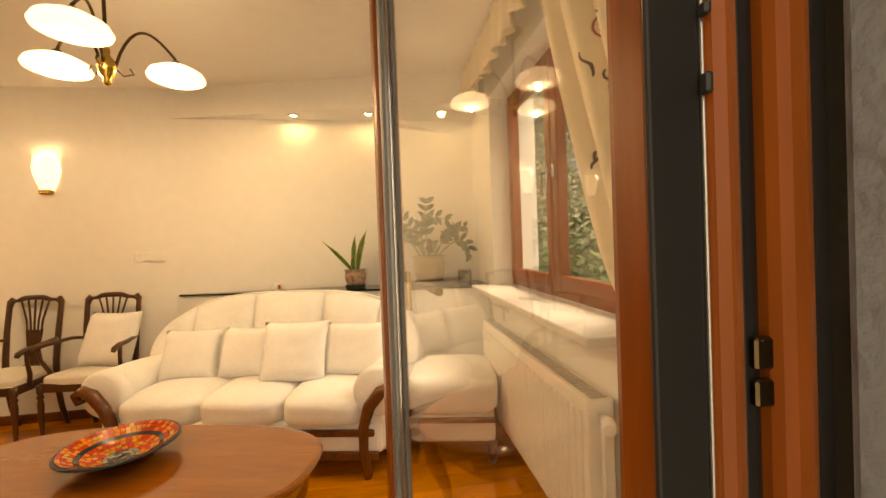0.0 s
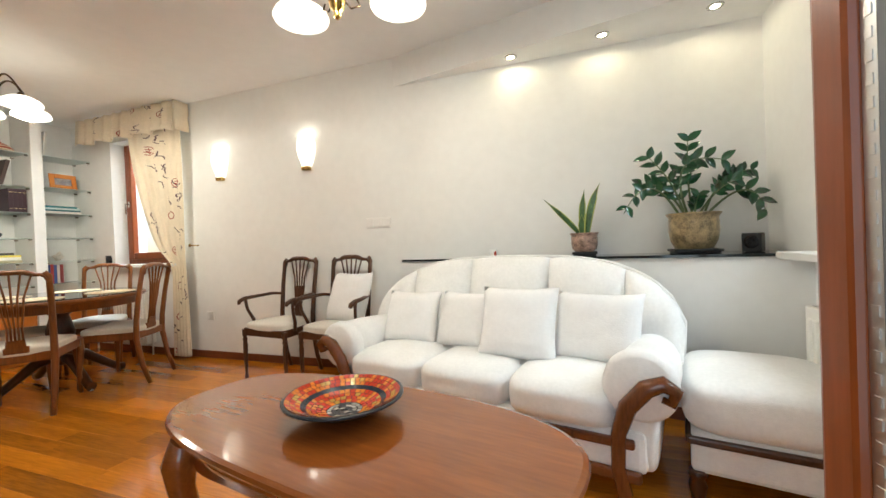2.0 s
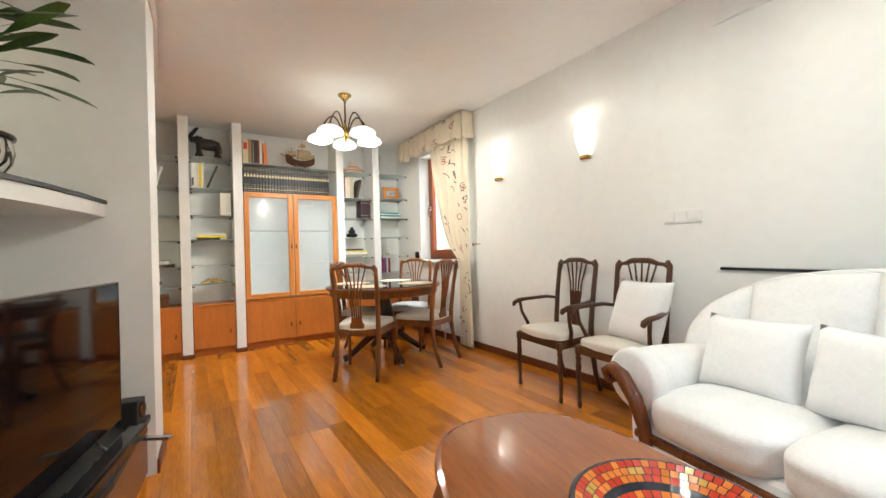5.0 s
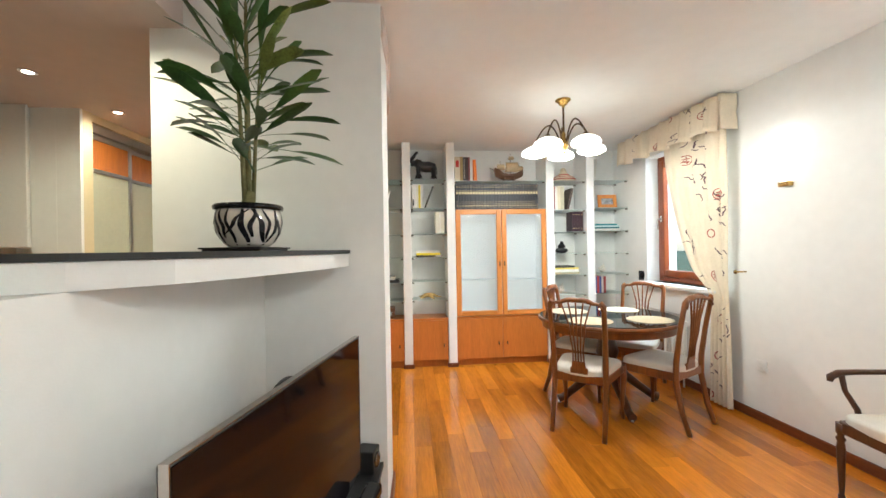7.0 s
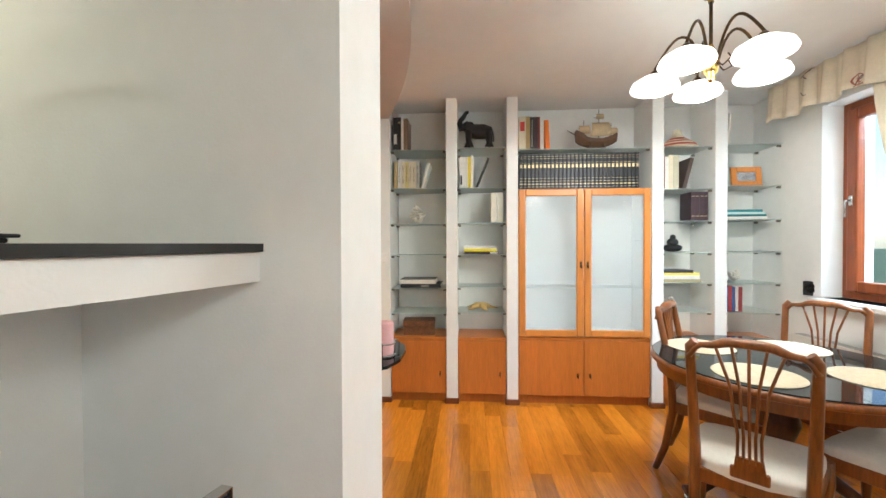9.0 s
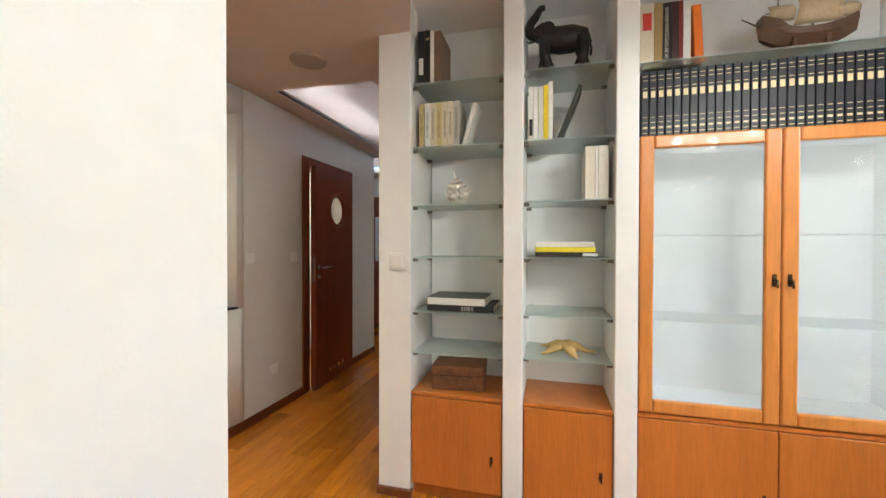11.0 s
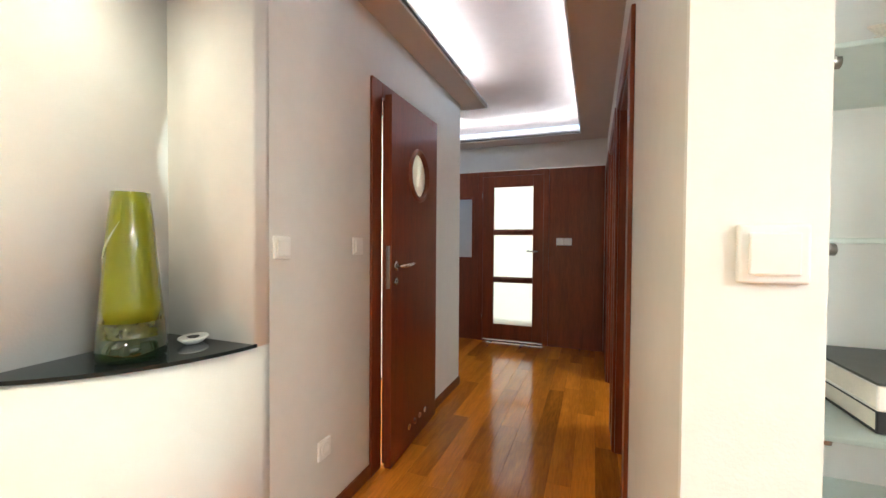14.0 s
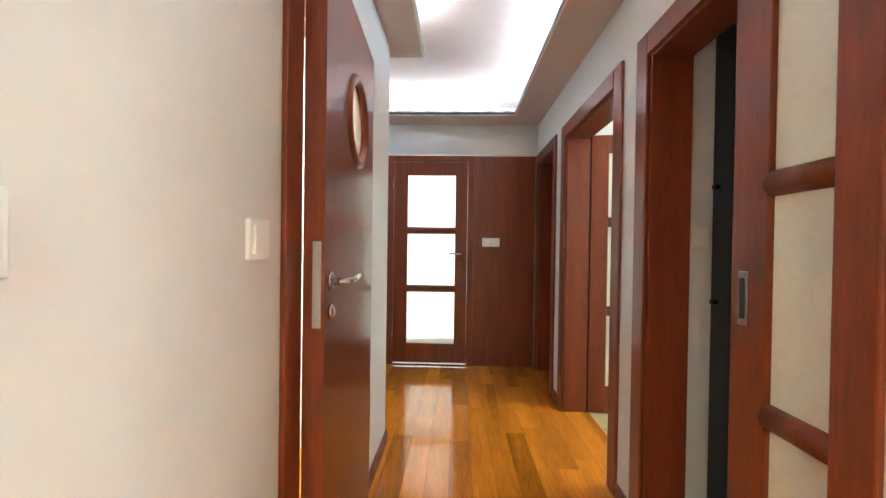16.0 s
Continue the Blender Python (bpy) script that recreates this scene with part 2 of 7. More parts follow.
solid("sub_floor", GAP, [(-10.2, -4.2, -0.25, 1.5, 4.2, -0.012)])
solid("wall_north", WALL, [(-6.0, YW, 0, DX0, YW + 0.35, CZ), (DX0, YW, 0, DX1, YW + 0.35, 0.95), (DX0, YW, DZ1, DX1, YW + 0.35, CZ), (DX1, YW, 0, XW + 0.35, YW + 0.35, CZ)])
solid("wall_east", WALL, [(XW, 0.1, 0, XW + 0.35, WY0, CZ), (XW, WY0, 0, XW + 0.35, WY1, WZ0 - 0.02), (XW, WY0, WZ1, XW + 0.35, WY1, CZ), (XW, WY1, 0, XW + 0.35, YW, CZ)])
solid("wall_south", WALL, [(0.47, 0.1, 0, XW, 0.44, CZ), (-1.2, 0.1, 0, -0.50, 0.45, CZ), (-0.50, 0.1, 2.2, 0.47, 0.45, CZ)])
solid("wall_behind_bookcase", WALL, [(-5.90, 0.62, 0, XB, YW, CZ)])
solid("ceiling", CEIL, [(-5.70, -0.2, CZ, 1.5, 4.2, CZ + 0.2), (-6.0, 0.62, CZ, -5.70, 4.2, CZ + 0.2)])

# wedge-shaped ledge and soffit over the sofa: flush with the wall at one end, deep at the window
LX0, LY1 = -1.37, 3.27
bm = bmesh.new()
prism(bm, [(LX0, YW - 0.002), (XW, LY1), (XW, YW)], 0.0, 0.905)
prism(bm, [(LX0, YW - 0.002), (XW, LY1), (XW, YW)], 2.315, CZ)
tagged(part("wall_ledge", bm, WALL), kind="structure")
bm = bmesh.new()
prism(bm, [(LX0 + 0.03, YW - 0.004), (LX0 + 0.03, YW - 0.028), (XW - 0.001, LY1 - 0.018), (XW - 0.001, YW - 0.004)], 0.905, 0.92)
tagged(part("ledge_slab", bm, GLASSTOP), "thin black stone slab on the low wall", "ledge", kind="structure")

# pier between living room and kitchen, with a rounded corner
bm = bmesh.new()
PIER = [(-2.70, 1.02), (-3.02, 1.03), (-3.22, 0.87), (-3.755, 0.858), (-3.77, 0.80), (-3.77, -0.05), (-2.70, -0.05)]
prism(bm, PIER, 0, CZ)
tagged(part("wall_pier", bm, WALL), kind="structure")
# half wall behind the television
solid("wall_half", WALL, [(-2.70, 0.22, 0, -1.2, 0.45, 1.261)])

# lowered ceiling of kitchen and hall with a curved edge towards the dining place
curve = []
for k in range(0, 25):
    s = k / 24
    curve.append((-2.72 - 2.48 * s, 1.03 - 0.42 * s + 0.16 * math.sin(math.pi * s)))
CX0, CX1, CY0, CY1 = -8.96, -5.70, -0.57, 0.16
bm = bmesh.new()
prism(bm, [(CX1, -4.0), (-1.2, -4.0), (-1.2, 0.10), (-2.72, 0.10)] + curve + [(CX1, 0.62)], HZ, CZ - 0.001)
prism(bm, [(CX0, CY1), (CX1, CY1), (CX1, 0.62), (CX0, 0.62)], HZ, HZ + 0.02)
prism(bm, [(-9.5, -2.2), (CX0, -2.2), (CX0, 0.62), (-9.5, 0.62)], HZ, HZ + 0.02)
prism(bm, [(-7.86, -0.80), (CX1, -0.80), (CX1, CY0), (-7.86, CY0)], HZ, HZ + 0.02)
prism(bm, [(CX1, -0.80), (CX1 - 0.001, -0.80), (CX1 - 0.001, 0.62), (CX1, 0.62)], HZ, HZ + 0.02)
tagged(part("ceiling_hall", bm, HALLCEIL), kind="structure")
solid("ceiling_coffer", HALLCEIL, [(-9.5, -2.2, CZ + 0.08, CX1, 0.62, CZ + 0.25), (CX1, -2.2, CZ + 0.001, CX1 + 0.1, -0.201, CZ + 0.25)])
# light-coloured lip and hidden strips of the coffer
bm = bmesh.new()
for x0, y0, x1, y1 in ((CX0, CY1, CX1, CY1 + 0.012), (CX0 - 0.012, -2.2, CX0, CY1 + 0.012), (-7.86, CY0 - 0.012, CX1, CY0), (-7.872, -2.2, -7.86, CY0)):
    box(bm, x0, y0, HZ - 0.004, x1, y1, HZ + 0.036)
tagged(part("coffer_trim", bm, CEIL), kind="structure")
strip = thing("led_strip", pose(0, 0, 0), "white light strip hidden behind the coffer lip", "light strip")
for x0, y0, x1, y1 in ((CX0, CY1 + 0.05, CX1, CY1 + 0.075), (CX0 - 0.075, -2.0, CX0 - 0.05, CY1), (-7.8, CY0 - 0.075, CX1, CY0 - 0.05)):
    bm = bmesh.new()
    box(bm, x0, y0, HZ + 0.021, x1, y1, HZ + 0.032)
    part("strip", bm, LED, strip)

# hall walls
def wall_with_doors(name, material, x0, x1, y0, y1, doors, top, head=2.03):
    bx, x = [], x0
    for a, b in doors:
        bx += [(x, y0, 0, a, y1, top), (a, y0, head, b, y1, top)]
        x = b
    return solid(name, material, bx + [(x, y0, 0, x1, y1, top)])


D1, D2, D3 = (-9.20, -8.60), (-8.26, -7.345), (-7.02, -6.175)
wall_with_doors("wall_hall_right", HALLWALL, -9.28, XS - 0.02, YR, 0.61, [D1, D2, D3], HZ)
solid("wall_post", WALL, [(XS - 0.02, YR, 0, XS, 0.61, HZ), (XB, 0.611, HZ, XS, 0.612, CZ)])
wall_with_doors("wall_hall_left", HALLWALL, -7.73, -5.60, YL - 0.12, YL, [(-7.09, -6.36)], HZ)
solid("wall_hall_corner", HALLWALL, [(-7.73, -2.6, 0, -7.61, YL - 0.12, HZ)])
solid("wall_far", HALLWALL, [(XF - 0.2, -3.0, 2.10, XF, 0.62, CZ), (XF - 0.2, 0.40, 0, XF - 0.05, 0.62, CZ)])
solid("wall_vestibule", HALLWALL, [(-9.5, -2.7, 0, -7.6, -2.6, CZ)])

# convex curved wall with a lit niche
CCX, CCY, CR = -5.60, -1.45, 0.68
def ring(a0, a1, k, r=CR):
    return [(CCX + r * math.cos(radians(a0 + (a1 - a0) * i / k)), CCY + r * math.sin(radians(a0 + (a1 - a0) * i / k))) for i in range(k + 1)]
full = ring(0, 90, 30) + [(-5.60, -1.60), (-4.92, -1.60)]
aL, aR = 26.0, 84.0
bm = bmesh.new()
prism(bm, full, 0, 0.865)
prism(bm, full, 2.20, HZ)
prism(bm, ring(aR, 90, 4) + [(-5.60, -1.60), (-5.53, -1.60), (-5.53, -1.19)], 0.865, 2.20)
prism(bm, [(-5.53, -1.19), (-5.53, -1.60), (-4.92, -1.60)] + ring(0, aL, 10), 0.865, 2.20)
for f in bm.faces:
    f.smooth = abs(f.normal.z) < 0.5
tagged(part("wall_curved", bm, HALLWALL), kind="structure")
bm = bmesh.new()
prism(bm, ring(aL - 1, aR + 1, 20, CR + 0.008) + [(-5.53, -1.19)], 0.866, 0.878)
tagged(part("niche_shelf", bm, GLASSTOP), "black glass shelf in the curved wall niche", "shelf", kind="structure")

# kitchen shell seen over the counter
solid("wall_kitchen", WALL, [(-4.92, -4.1, 0, -4.80, -2.30, HZ), (-4.80, -4.1, 0, -1.2, -4.0, HZ), (-1.32, -4.0, 0, -1.2, 0.10, HZ)])

# rooms behind the hall doors
solid("wall_side_rooms", HALLWALL, [(-9.5, 2.6, 0, -5.9, 2.7, CZ), (-9.5, 0.62, 0, -9.4, 2.6, CZ), (-8.33, 0.62, 0, -8.27, 2.6, CZ), (-7.10, 0.62, 0, -7.05, 2.6, CZ)])
solid("ceiling_side_rooms", CEIL, [(-9.5, 0.61, HZ + 0.05, -5.9, 2.7, HZ + 0.15)])
solid("wall_bath", HALLWALL, [(-7.6, -2.3, 0, -5.62, -2.2, CZ), (-5.70, -2.2, 0, -5.62, YL - 0.12, CZ)])

# ---- windows and balcony door ----
def framed(parent, x0, z0, x1, z1, w, y0, y1, material, name="window_frame", bevel=0.006):
    """A rectangular frame in the local x-z plane, four members."""
    for a in ((x0, z0, x0 + w, z1), (x1 - w, z0, x1, z1), (x0 + w, z0, x1 - w, z0 + w), (x0 + w, z1 - w, x1 - w, z1)):
        bm = bmesh.new()
        rbox(bm, a[0], y0, a[1], a[2], y1, a[3], bevel)
        part(name, bm, material, parent)


def pane(parent, x0, z0, x1, z1, y, material=CLEAR, name="pane", t=0.006):
    bm = bmesh.new()
    box(bm, x0, y, z0, x1, y + t, z1)
    ob = part(name, bm, material, parent)
    ob.visible_shadow = False
    return ob


def lever(parent, m, material, length=0.12):
    bm = bmesh.new()
    rbox(bm, -0.014, -0.012, -0.035, 0.014, 0.0, 0.035, 0.005, m=m)
    tube(bm, [(0, -0.01, 0), (0, -0.045, 0), (0.02, -0.055, 0), (length, -0.052, -0.004)], [0.008, 0.008, 0.009, 0.008], 10, m=m)
    return part("handle", bm, material, parent, "metal lever handle")


def casement_window(name, m, w, h, label, split=True):
    """Local x along the wall, y outward, z up."""
    win = thing(name, m, label, "window", kind="structure")
    framed(win, 0, 0, w, h, 0.055, 0.0, 0.07, WINWOOD)
    leaves = [(0.05, w / 2 - 0.004), (w / 2 + 0.004, w - 0.05)] if split else [(0.05, w - 0.05)]
    for i, (a, b) in enumerate(leaves):
        framed(win, a, 0.05, b, h - 0.05, 0.075, -0.022, 0.04, WINWOOD, "sash", 0.01)
        pane(win, a + 0.07, 0.12, b - 0.07, h - 0.12, 0.01)
    for k in ((-1, 1) if split else (0,)):
        bm = bmesh.new()
        x = w / 2 + 0.04 * k if split else 0.09
        rbox(bm, x - 0.013, -0.034, h * 0.5 - 0.035, x + 0.013, -0.022, h * 0.5 + 0.035, 0.005)
        tube(bm, [(x, -0.03, h * 0.5), (x, -0.062, h * 0.5), (x, -0.066, h * 0.5 - 0.02), (x, -0.064, h * 0.5 - 0.115)], 0.008)
        part("handle", bm, CHROME, win, "satin metal window handle")
    return win


casement_window("window_1", pose(1.22, WY0, WZ0, 0, 0, 90) @ Matrix.Scale(-1, 4, (0, 1, 0)), WY1 - WY0, WZ1 - WZ0, "two-leaf reddish brown wooden window with clear panes")
casement_window("window_2", pose(DX0, YW + 0.14, 0.95), DX1 - DX0, DZ1 - 0.95, "brown wooden dining room window behind curtains", False)
bm = bmesh.new()
rbox(bm, 0.92, WY0 - 0.08, WZ0 - 0.035, 1.22, WY1 + 0.07, WZ0, 0.008)
tagged(part("window_sill", bm, mat("pale stone sill", (0.74, 0.72, 0.68), 0.3, vary=0.05, scale=20)), kind="structure")
bm = bmesh.new()
rbox(bm, DX0, YW - 0.10, 0.915, DX1 - 0.01, YW + 0.14, 0.95, 0.008)
tagged(part("window_sill_dining", bm, MATS["pale stone sill"]), kind="structure")

# open balcony door leaf with its fixed frame
# near-black colour that stands for the shade in the gaps between the jambs
GAPSHADE = mat("black gap shade", (0.007, 0.006, 0.006), 0.6, vary=0.3)
REVEAL = mat("grey rendered reveal", (0.20, 0.21, 0.23), 0.85, vary=0.12, scale=14, bump=0.3, bscale=90)
frm = thing("door_frame_balcony", pose(0, 0, 0), "reddish brown wooden balcony door frame with painted dark shadow gaps", "door frame", kind="structure")
# the near-black strips are shadow gaps built as thin boxes
for x0, x1, y0, y1, mt, nm in ((0.3935, 0.4155, 0.500, 0.503, GAPSHADE, "seal"), (0.4155, 0.417, 0.499, 0.520, ALU, "edge_strip"), (0.4172, 0.431, 0.496, 0.520, WINWOOD, "jamb"),
                               (0.4312, 0.447, 0.505, 0.525, GAPSHADE, "seal"), (0.4472, 0.466, 0.498, 0.525, WINWOOD, "jamb"), (0.4662, 0.50, 0.500, 0.525, GAPSHADE, "seal"), (0.46, 0.4695, 0.12, 0.487, REVEAL, "reveal_lining"), (-0.50, -0.43, 0.25, 0.40, WINWOOD, "jamb")):
    bm = bmesh.new()
    rbox(bm, x0, y0, 0.0, x1, y1, 2.2, 0.006)
    part(nm, bm, mt, frm)
bm = bmesh.new()
rbox(bm, -0.43, 0.25, 2.165, 0.44, 0.40, 2.2, 0.006)
part("head", bm, WINWOOD, frm)
for z0, z1 in ((1.178, 1.189), (1.193, 1.206)):
    bm = bmesh.new()
    rbox(bm, 0.438, 0.501, z0, 0.4465, 0.505, z1, 0.001, 1)
    part("strike_plate", bm, BRONZE, frm)
for z0, z1 in ((1.300, 1.308), (1.329, 1.334)):
    bm = bmesh.new()
    rbox(bm, 0.4135, 0.494, z0, 0.4165, 0.499, z1, 0.001, 1)
    part("keep", bm, BLACKM, frm)
leaf = thing("door_balcony", pose(0.432, 0.547, 0.02, 0, 0, 100.4), "open balcony door leaf, reddish brown wood with clear glass", "balcony door", kind="structure")
LW, LH = 0.88, 2.13
for a in ((0, 0, 0.037, LH), (LW - 0.05, 0, LW, LH), (0.037, 0, LW - 0.085, 0.11), (0.037, LH - 0.09, LW - 0.085, LH)):
    bm = bmesh.new()
    rbox(bm, a[0], -0.066, a[1], a[2], 0.0, a[3], 0.008)
    part("stile" if a[3] - a[1] > 1 else "rail", bm, WINWOOD, leaf)
pane(leaf, 0.034, 0.10, LW - 0.08, LH - 0.08, -0.036, t=0.008)
bm = bmesh.new()
box(bm, LW - 0.067, -0.03, 0.11, LW - 0.0505, -0.010, LH - 0.09)
for k in range(90):
    box(bm, LW - 0.063, -0.0100, 0.13 + k * 0.021, LW - 0.055, -0.0090, 0.140 + k * 0.021)
part("lock_strip", bm, ALU, leaf, "grey metal locking strip")
for y in (-0.04, -0.008):
    bm = bmesh.new()
    box(bm, LW - 0.086, y - 0.010, 0.11, LW - 0.0675, y - 0.002, LH - 0.09)
    part("seal", bm, RUBBER, leaf)
bm = bmesh.new()
rbox(bm, LW - 0.06, -0.078, 1.06, LW - 0.03, -0.066, 1.16, 0.005)
tube(bm, [(LW - 0.045, -0.07, 1.12), (LW - 0.045, -0.11, 1.12), (LW - 0.07, -0.118, 1.12), (LW - 0.18, -0.112, 1.118)], 0.010)
part("handle", bm, BRASS, leaf, "gold-toned lever handle")
for z in (0.25, 1.85):
    bm = bmesh.new()
    tube(bm, [(-0.008, 0.006, z), (-0.008, 0.006, z + 0.09)], 0.011)
    part("hinge", bm, BRONZE, leaf)


def radiator(name, m, w, h, label):
    rad = thing(name, m, label, "radiator")
    bm = bmesh.new()
    rbox(bm, 0, 0, 0, w, 0.10, h, 0.008)
    part("body", bm, RADM, rad)
    bm = bmesh.new()
    k = int(w / 0.05)
    for i in range(k):
        x = 0.03 + (w - 0.06) * (i + 0.5) / k
        rbox(bm, x - 0.017, -0.012, 0.05, x + 0.017, 0.004, h - 0.05, 0.006, 1)
    part("ribs", bm, RADM, rad)
    bm = bmesh.new()
    for i in range(int(w / 0.03)):
        box(bm, 0.02 + i * 0.03, 0.02, h - 0.001, 0.04 + i * 0.03, 0.08, h + 0.003)
    part("grille", bm, ALU, rad)
    bm = bmesh.new()
    tube(bm, [(w, 0.05, h - 0.06), (w + 0.03, 0.05, h - 0.06), (w + 0.035, 0.05, h - 0.06)], [0.012, 0.012, 0.02])
    tube(bm, [(w + 0.035, 0.05, h - 0.06), (w + 0.06, 0.04, h - 0.06), (w + 0.10, 0.02, h - 0.06)], [0.021, 0.024, 0.02], 14)
    part("valve", bm, PLASTIC, rad, "white thermostat valve")
    bm = bmesh.new()
    tube(bm, [(w + 0.012, 0.05, h - 0.06), (w + 0.012, 0.05, -0.12)], 0.008)
    part("pipe", bm, RADM, rad)
    return rad


radiator("radiator", pose(0.955, 3.08, 0.12, 0, 0, -90), 1.46, 0.575, "white ribbed panel radiator below the window sill")
radiator("radiator", pose(-5.0, YW - 0.115, 0.12), 0.75, 0.55, "white panel radiator below the dining window")


def cloth(name, f, nu, nv, material, parent, thick=0.0):
    bm = bmesh.new()
    g = [[bm.verts.new(f(u / nu, v / nv)) for u in range(nu + 1)] for v in range(nv + 1)]
    for v in range(nv):
        for u in range(nu):
            q = bm.faces.new((g[v][u], g[v][u + 1], g[v + 1][u + 1], g[v + 1][u]))
            q.smooth = True
    ob = part(name, bm, material, parent)
    md = ob.modifiers.new("thickness", "SOLIDIFY")
    md.thickness = 0.003
    return ob


# cream cloth printed with dark brush strokes and red round seals
CURT = mat("cream printed curtain cloth", (0.80, 0.71, 0.55), 0.85, vary=0.05, scale=8, bump=0.15, bscale=300, trans=0.0)
INK = mat("dark brush print", (0.13, 0.08, 0.09), 0.85, vary=0.3)
REDP = mat("red seal print", (0.42, 0.10, 0.07), 0.85, vary=0.3)


def prints(parent, f, du, dv, seed, count, size=0.06):
    """Raised brush strokes and ring-shaped seals that follow the cloth."""
    rnd = random.Random(seed)
    dark, red = bmesh.new(), bmesh.new()
    for k in range(count):
        u0, v0 = rnd.uniform(0.06, 0.94), (k + rnd.uniform(0.2, 0.8)) / count
        ring_mark = k % 3 == 0
        bm = red if ring_mark else dark
        strokes = []
        if ring_mark:
            strokes = [[(math.cos(a * 0.524) * 0.5, math.sin(a * 0.524) * 0.5) for a in range(13)],
                       [(-0.3, 0.15), (0.3, 0.18)], [(-0.25, -0.15), (0.3, -0.12)], [(0, -0.4), (0.03, 0.4)], [(-0.2, 0.0), (0.2, 0.3)]]
        else:
            for s in range(rnd.randint(3, 5)):
                x, y = rnd.uniform(-0.5, 0.5), rnd.uniform(-0.9, 0.9)
                a = rnd.uniform(0, 6.28)
                st = [(x, y)]
                for q in range(7):
                    a += rnd.uniform(-0.9, 0.9)
                    x, y = x + 0.17 * math.cos(a), y + 0.17 * math.sin(a)
                    st.append((x, y))
                strokes.append(st)
        for st in strokes:
            prev = None
            for i, (x, y) in enumerate(st):
                nx, ny = st[min(i + 1, len(st) - 1)][0] - st[max(i - 1, 0)][0], st[min(i + 1, len(st) - 1)][1] - st[max(i - 1, 0)][1]
                L = math.hypot(nx, ny) or 1
                wdt = (0.045 if ring_mark else 0.055 * (0.4 + 0.6 * math.sin(math.pi * (i + 0.5) / len(st))))
                pair = []
                for s in (-1, 1):
                    px, py = x - s * wdt * ny / L, y + s * wdt * nx / L
                    u, v = min(0.99, max(0.01, u0 + px * size / du)), min(0.99, max(0.01, v0 + py * size / dv))
                    p, e = Vector(f(u, v)), 1e-3
                    tu, tv = Vector(f(min(1, u + e), v)) - Vector(f(u - e, v)), Vector(f(u, min(1, v + e))) - Vector(f(u, v - e))
                    pair.append((p, tu.cross(tv).normalized()))
                now = [[bm.verts.new(p + s * 0.0045 * nn) for p, nn in pair] for s in (-1, 1)]
                if prev:
                    for a, b in zip(prev, now):
                        bm.faces.new((a[0], a[1], b[1], b[0]))
                prev = now
    tagged(part("brush_print", dark, INK, parent), kind="stuff")
    tagged(part("seal_print", red, REDP, parent), kind="stuff")


def gather(x, k, amp, ph=0.0):
    return amp * (math.sin(k * x + ph) + 0.45 * math.sin(2.1 * k * x + 1.3 + ph))


# dining curtain: gathered valance on the wall and one tied-back drop
dc = thing("curtain", pose(0, 0, 0), "cream printed curtain, tied back, under a gathered valance", "curtain")
def dval(u, v):
    x = -5.17 + 1.52 * u
    return (x, YW - 0.15 - 0.01 * v + gather(x, 42, 0.012 + 0.012 * v), 2.535 - (0.27 + 0.015 * math.sin(x * 20)) * v)
def dside(u, v):
    return (-3.65 + gather(v, 9, 0.006), YW - 0.16 + 0.15 * u, 2.535 - 0.285 * v)
def ddrop(u, v):
    z = 2.50 - 2.48 * v
    tie = math.exp(-((z - 1.08) / 0.42) ** 2)
    left = -4.46 + 0.40 * min(1, (2.5 - z) / 1.45) ** 2
    k = 1 / (1 + math.exp((z - 1.0) * 26))
    left = left * (1 - k) + k * (-3.86 - 0.03 * (1.0 - z))
    right = -3.66 - 0.02 * tie
    x = left + (right - left) * u
    return (x, YW - 0.085 + gather(u * 0.5, 62, 0.017 * (1 - 0.4 * tie), v * 1.5), z)
cloth("valance", dval, 120, 6, CURT, dc)
cloth("valance_return", dside, 8, 6, CURT, dc)
cloth("drop", ddrop, 90, 60, CURT, dc)
prints(dc, ddrop, 0.55, 2.4, 3, 22, 0.085)
prints(dc, dval, 1.5, 0.27, 5, 8, 0.07)
bm = bmesh.new()
tube(bm, [(-3.60, YW, 1.12), (-3.60, YW - 0.09, 1.12)], 0.006)
lathe(bm, [(0.001, 0), (0.016, 0.004), (0.016, 0.010), (0.001, 0.014)], 12, m=pose(-3.60, YW - 0.10, 1.12, -90))
part("tieback_hook", bm, BRASS, dc)

# side window curtain, drawn towards the balcony door
sc = thing("curtain", pose(0, 0, 0), "cream printed curtain hanging beside the window, under a gathered valance", "curtain")
def sval(u, v):
    y = 0.55 + 2.72 * u
    return (XW - 0.15 + gather(y, 40, 0.012 + 0.015 * v), y, 2.54 - (0.25 + 0.02 * math.sin(y * 17)) * v)
def sdrop(u, v):
    z = 2.50 - 2.44 * v
    s = min(1, max(0, (2.5 - z) / 1.6))
    far = 1.92 - 0.60 * s ** 1.15
    far = far - 0.30 / (1 + math.exp((z - 0.95) * 14))
    near = 0.80
    y = near + (far - near) * u
    return (XW - 0.13 + gather(u * 0.6, 58, 0.03, v * 2), y, z)
cloth("valance", sval, 200, 6, CURT, sc)
cloth("drop", sdrop, 130, 50, CURT, sc)
prints(sc, sdrop, 1.6, 2.4, 11, 40, 0.085)

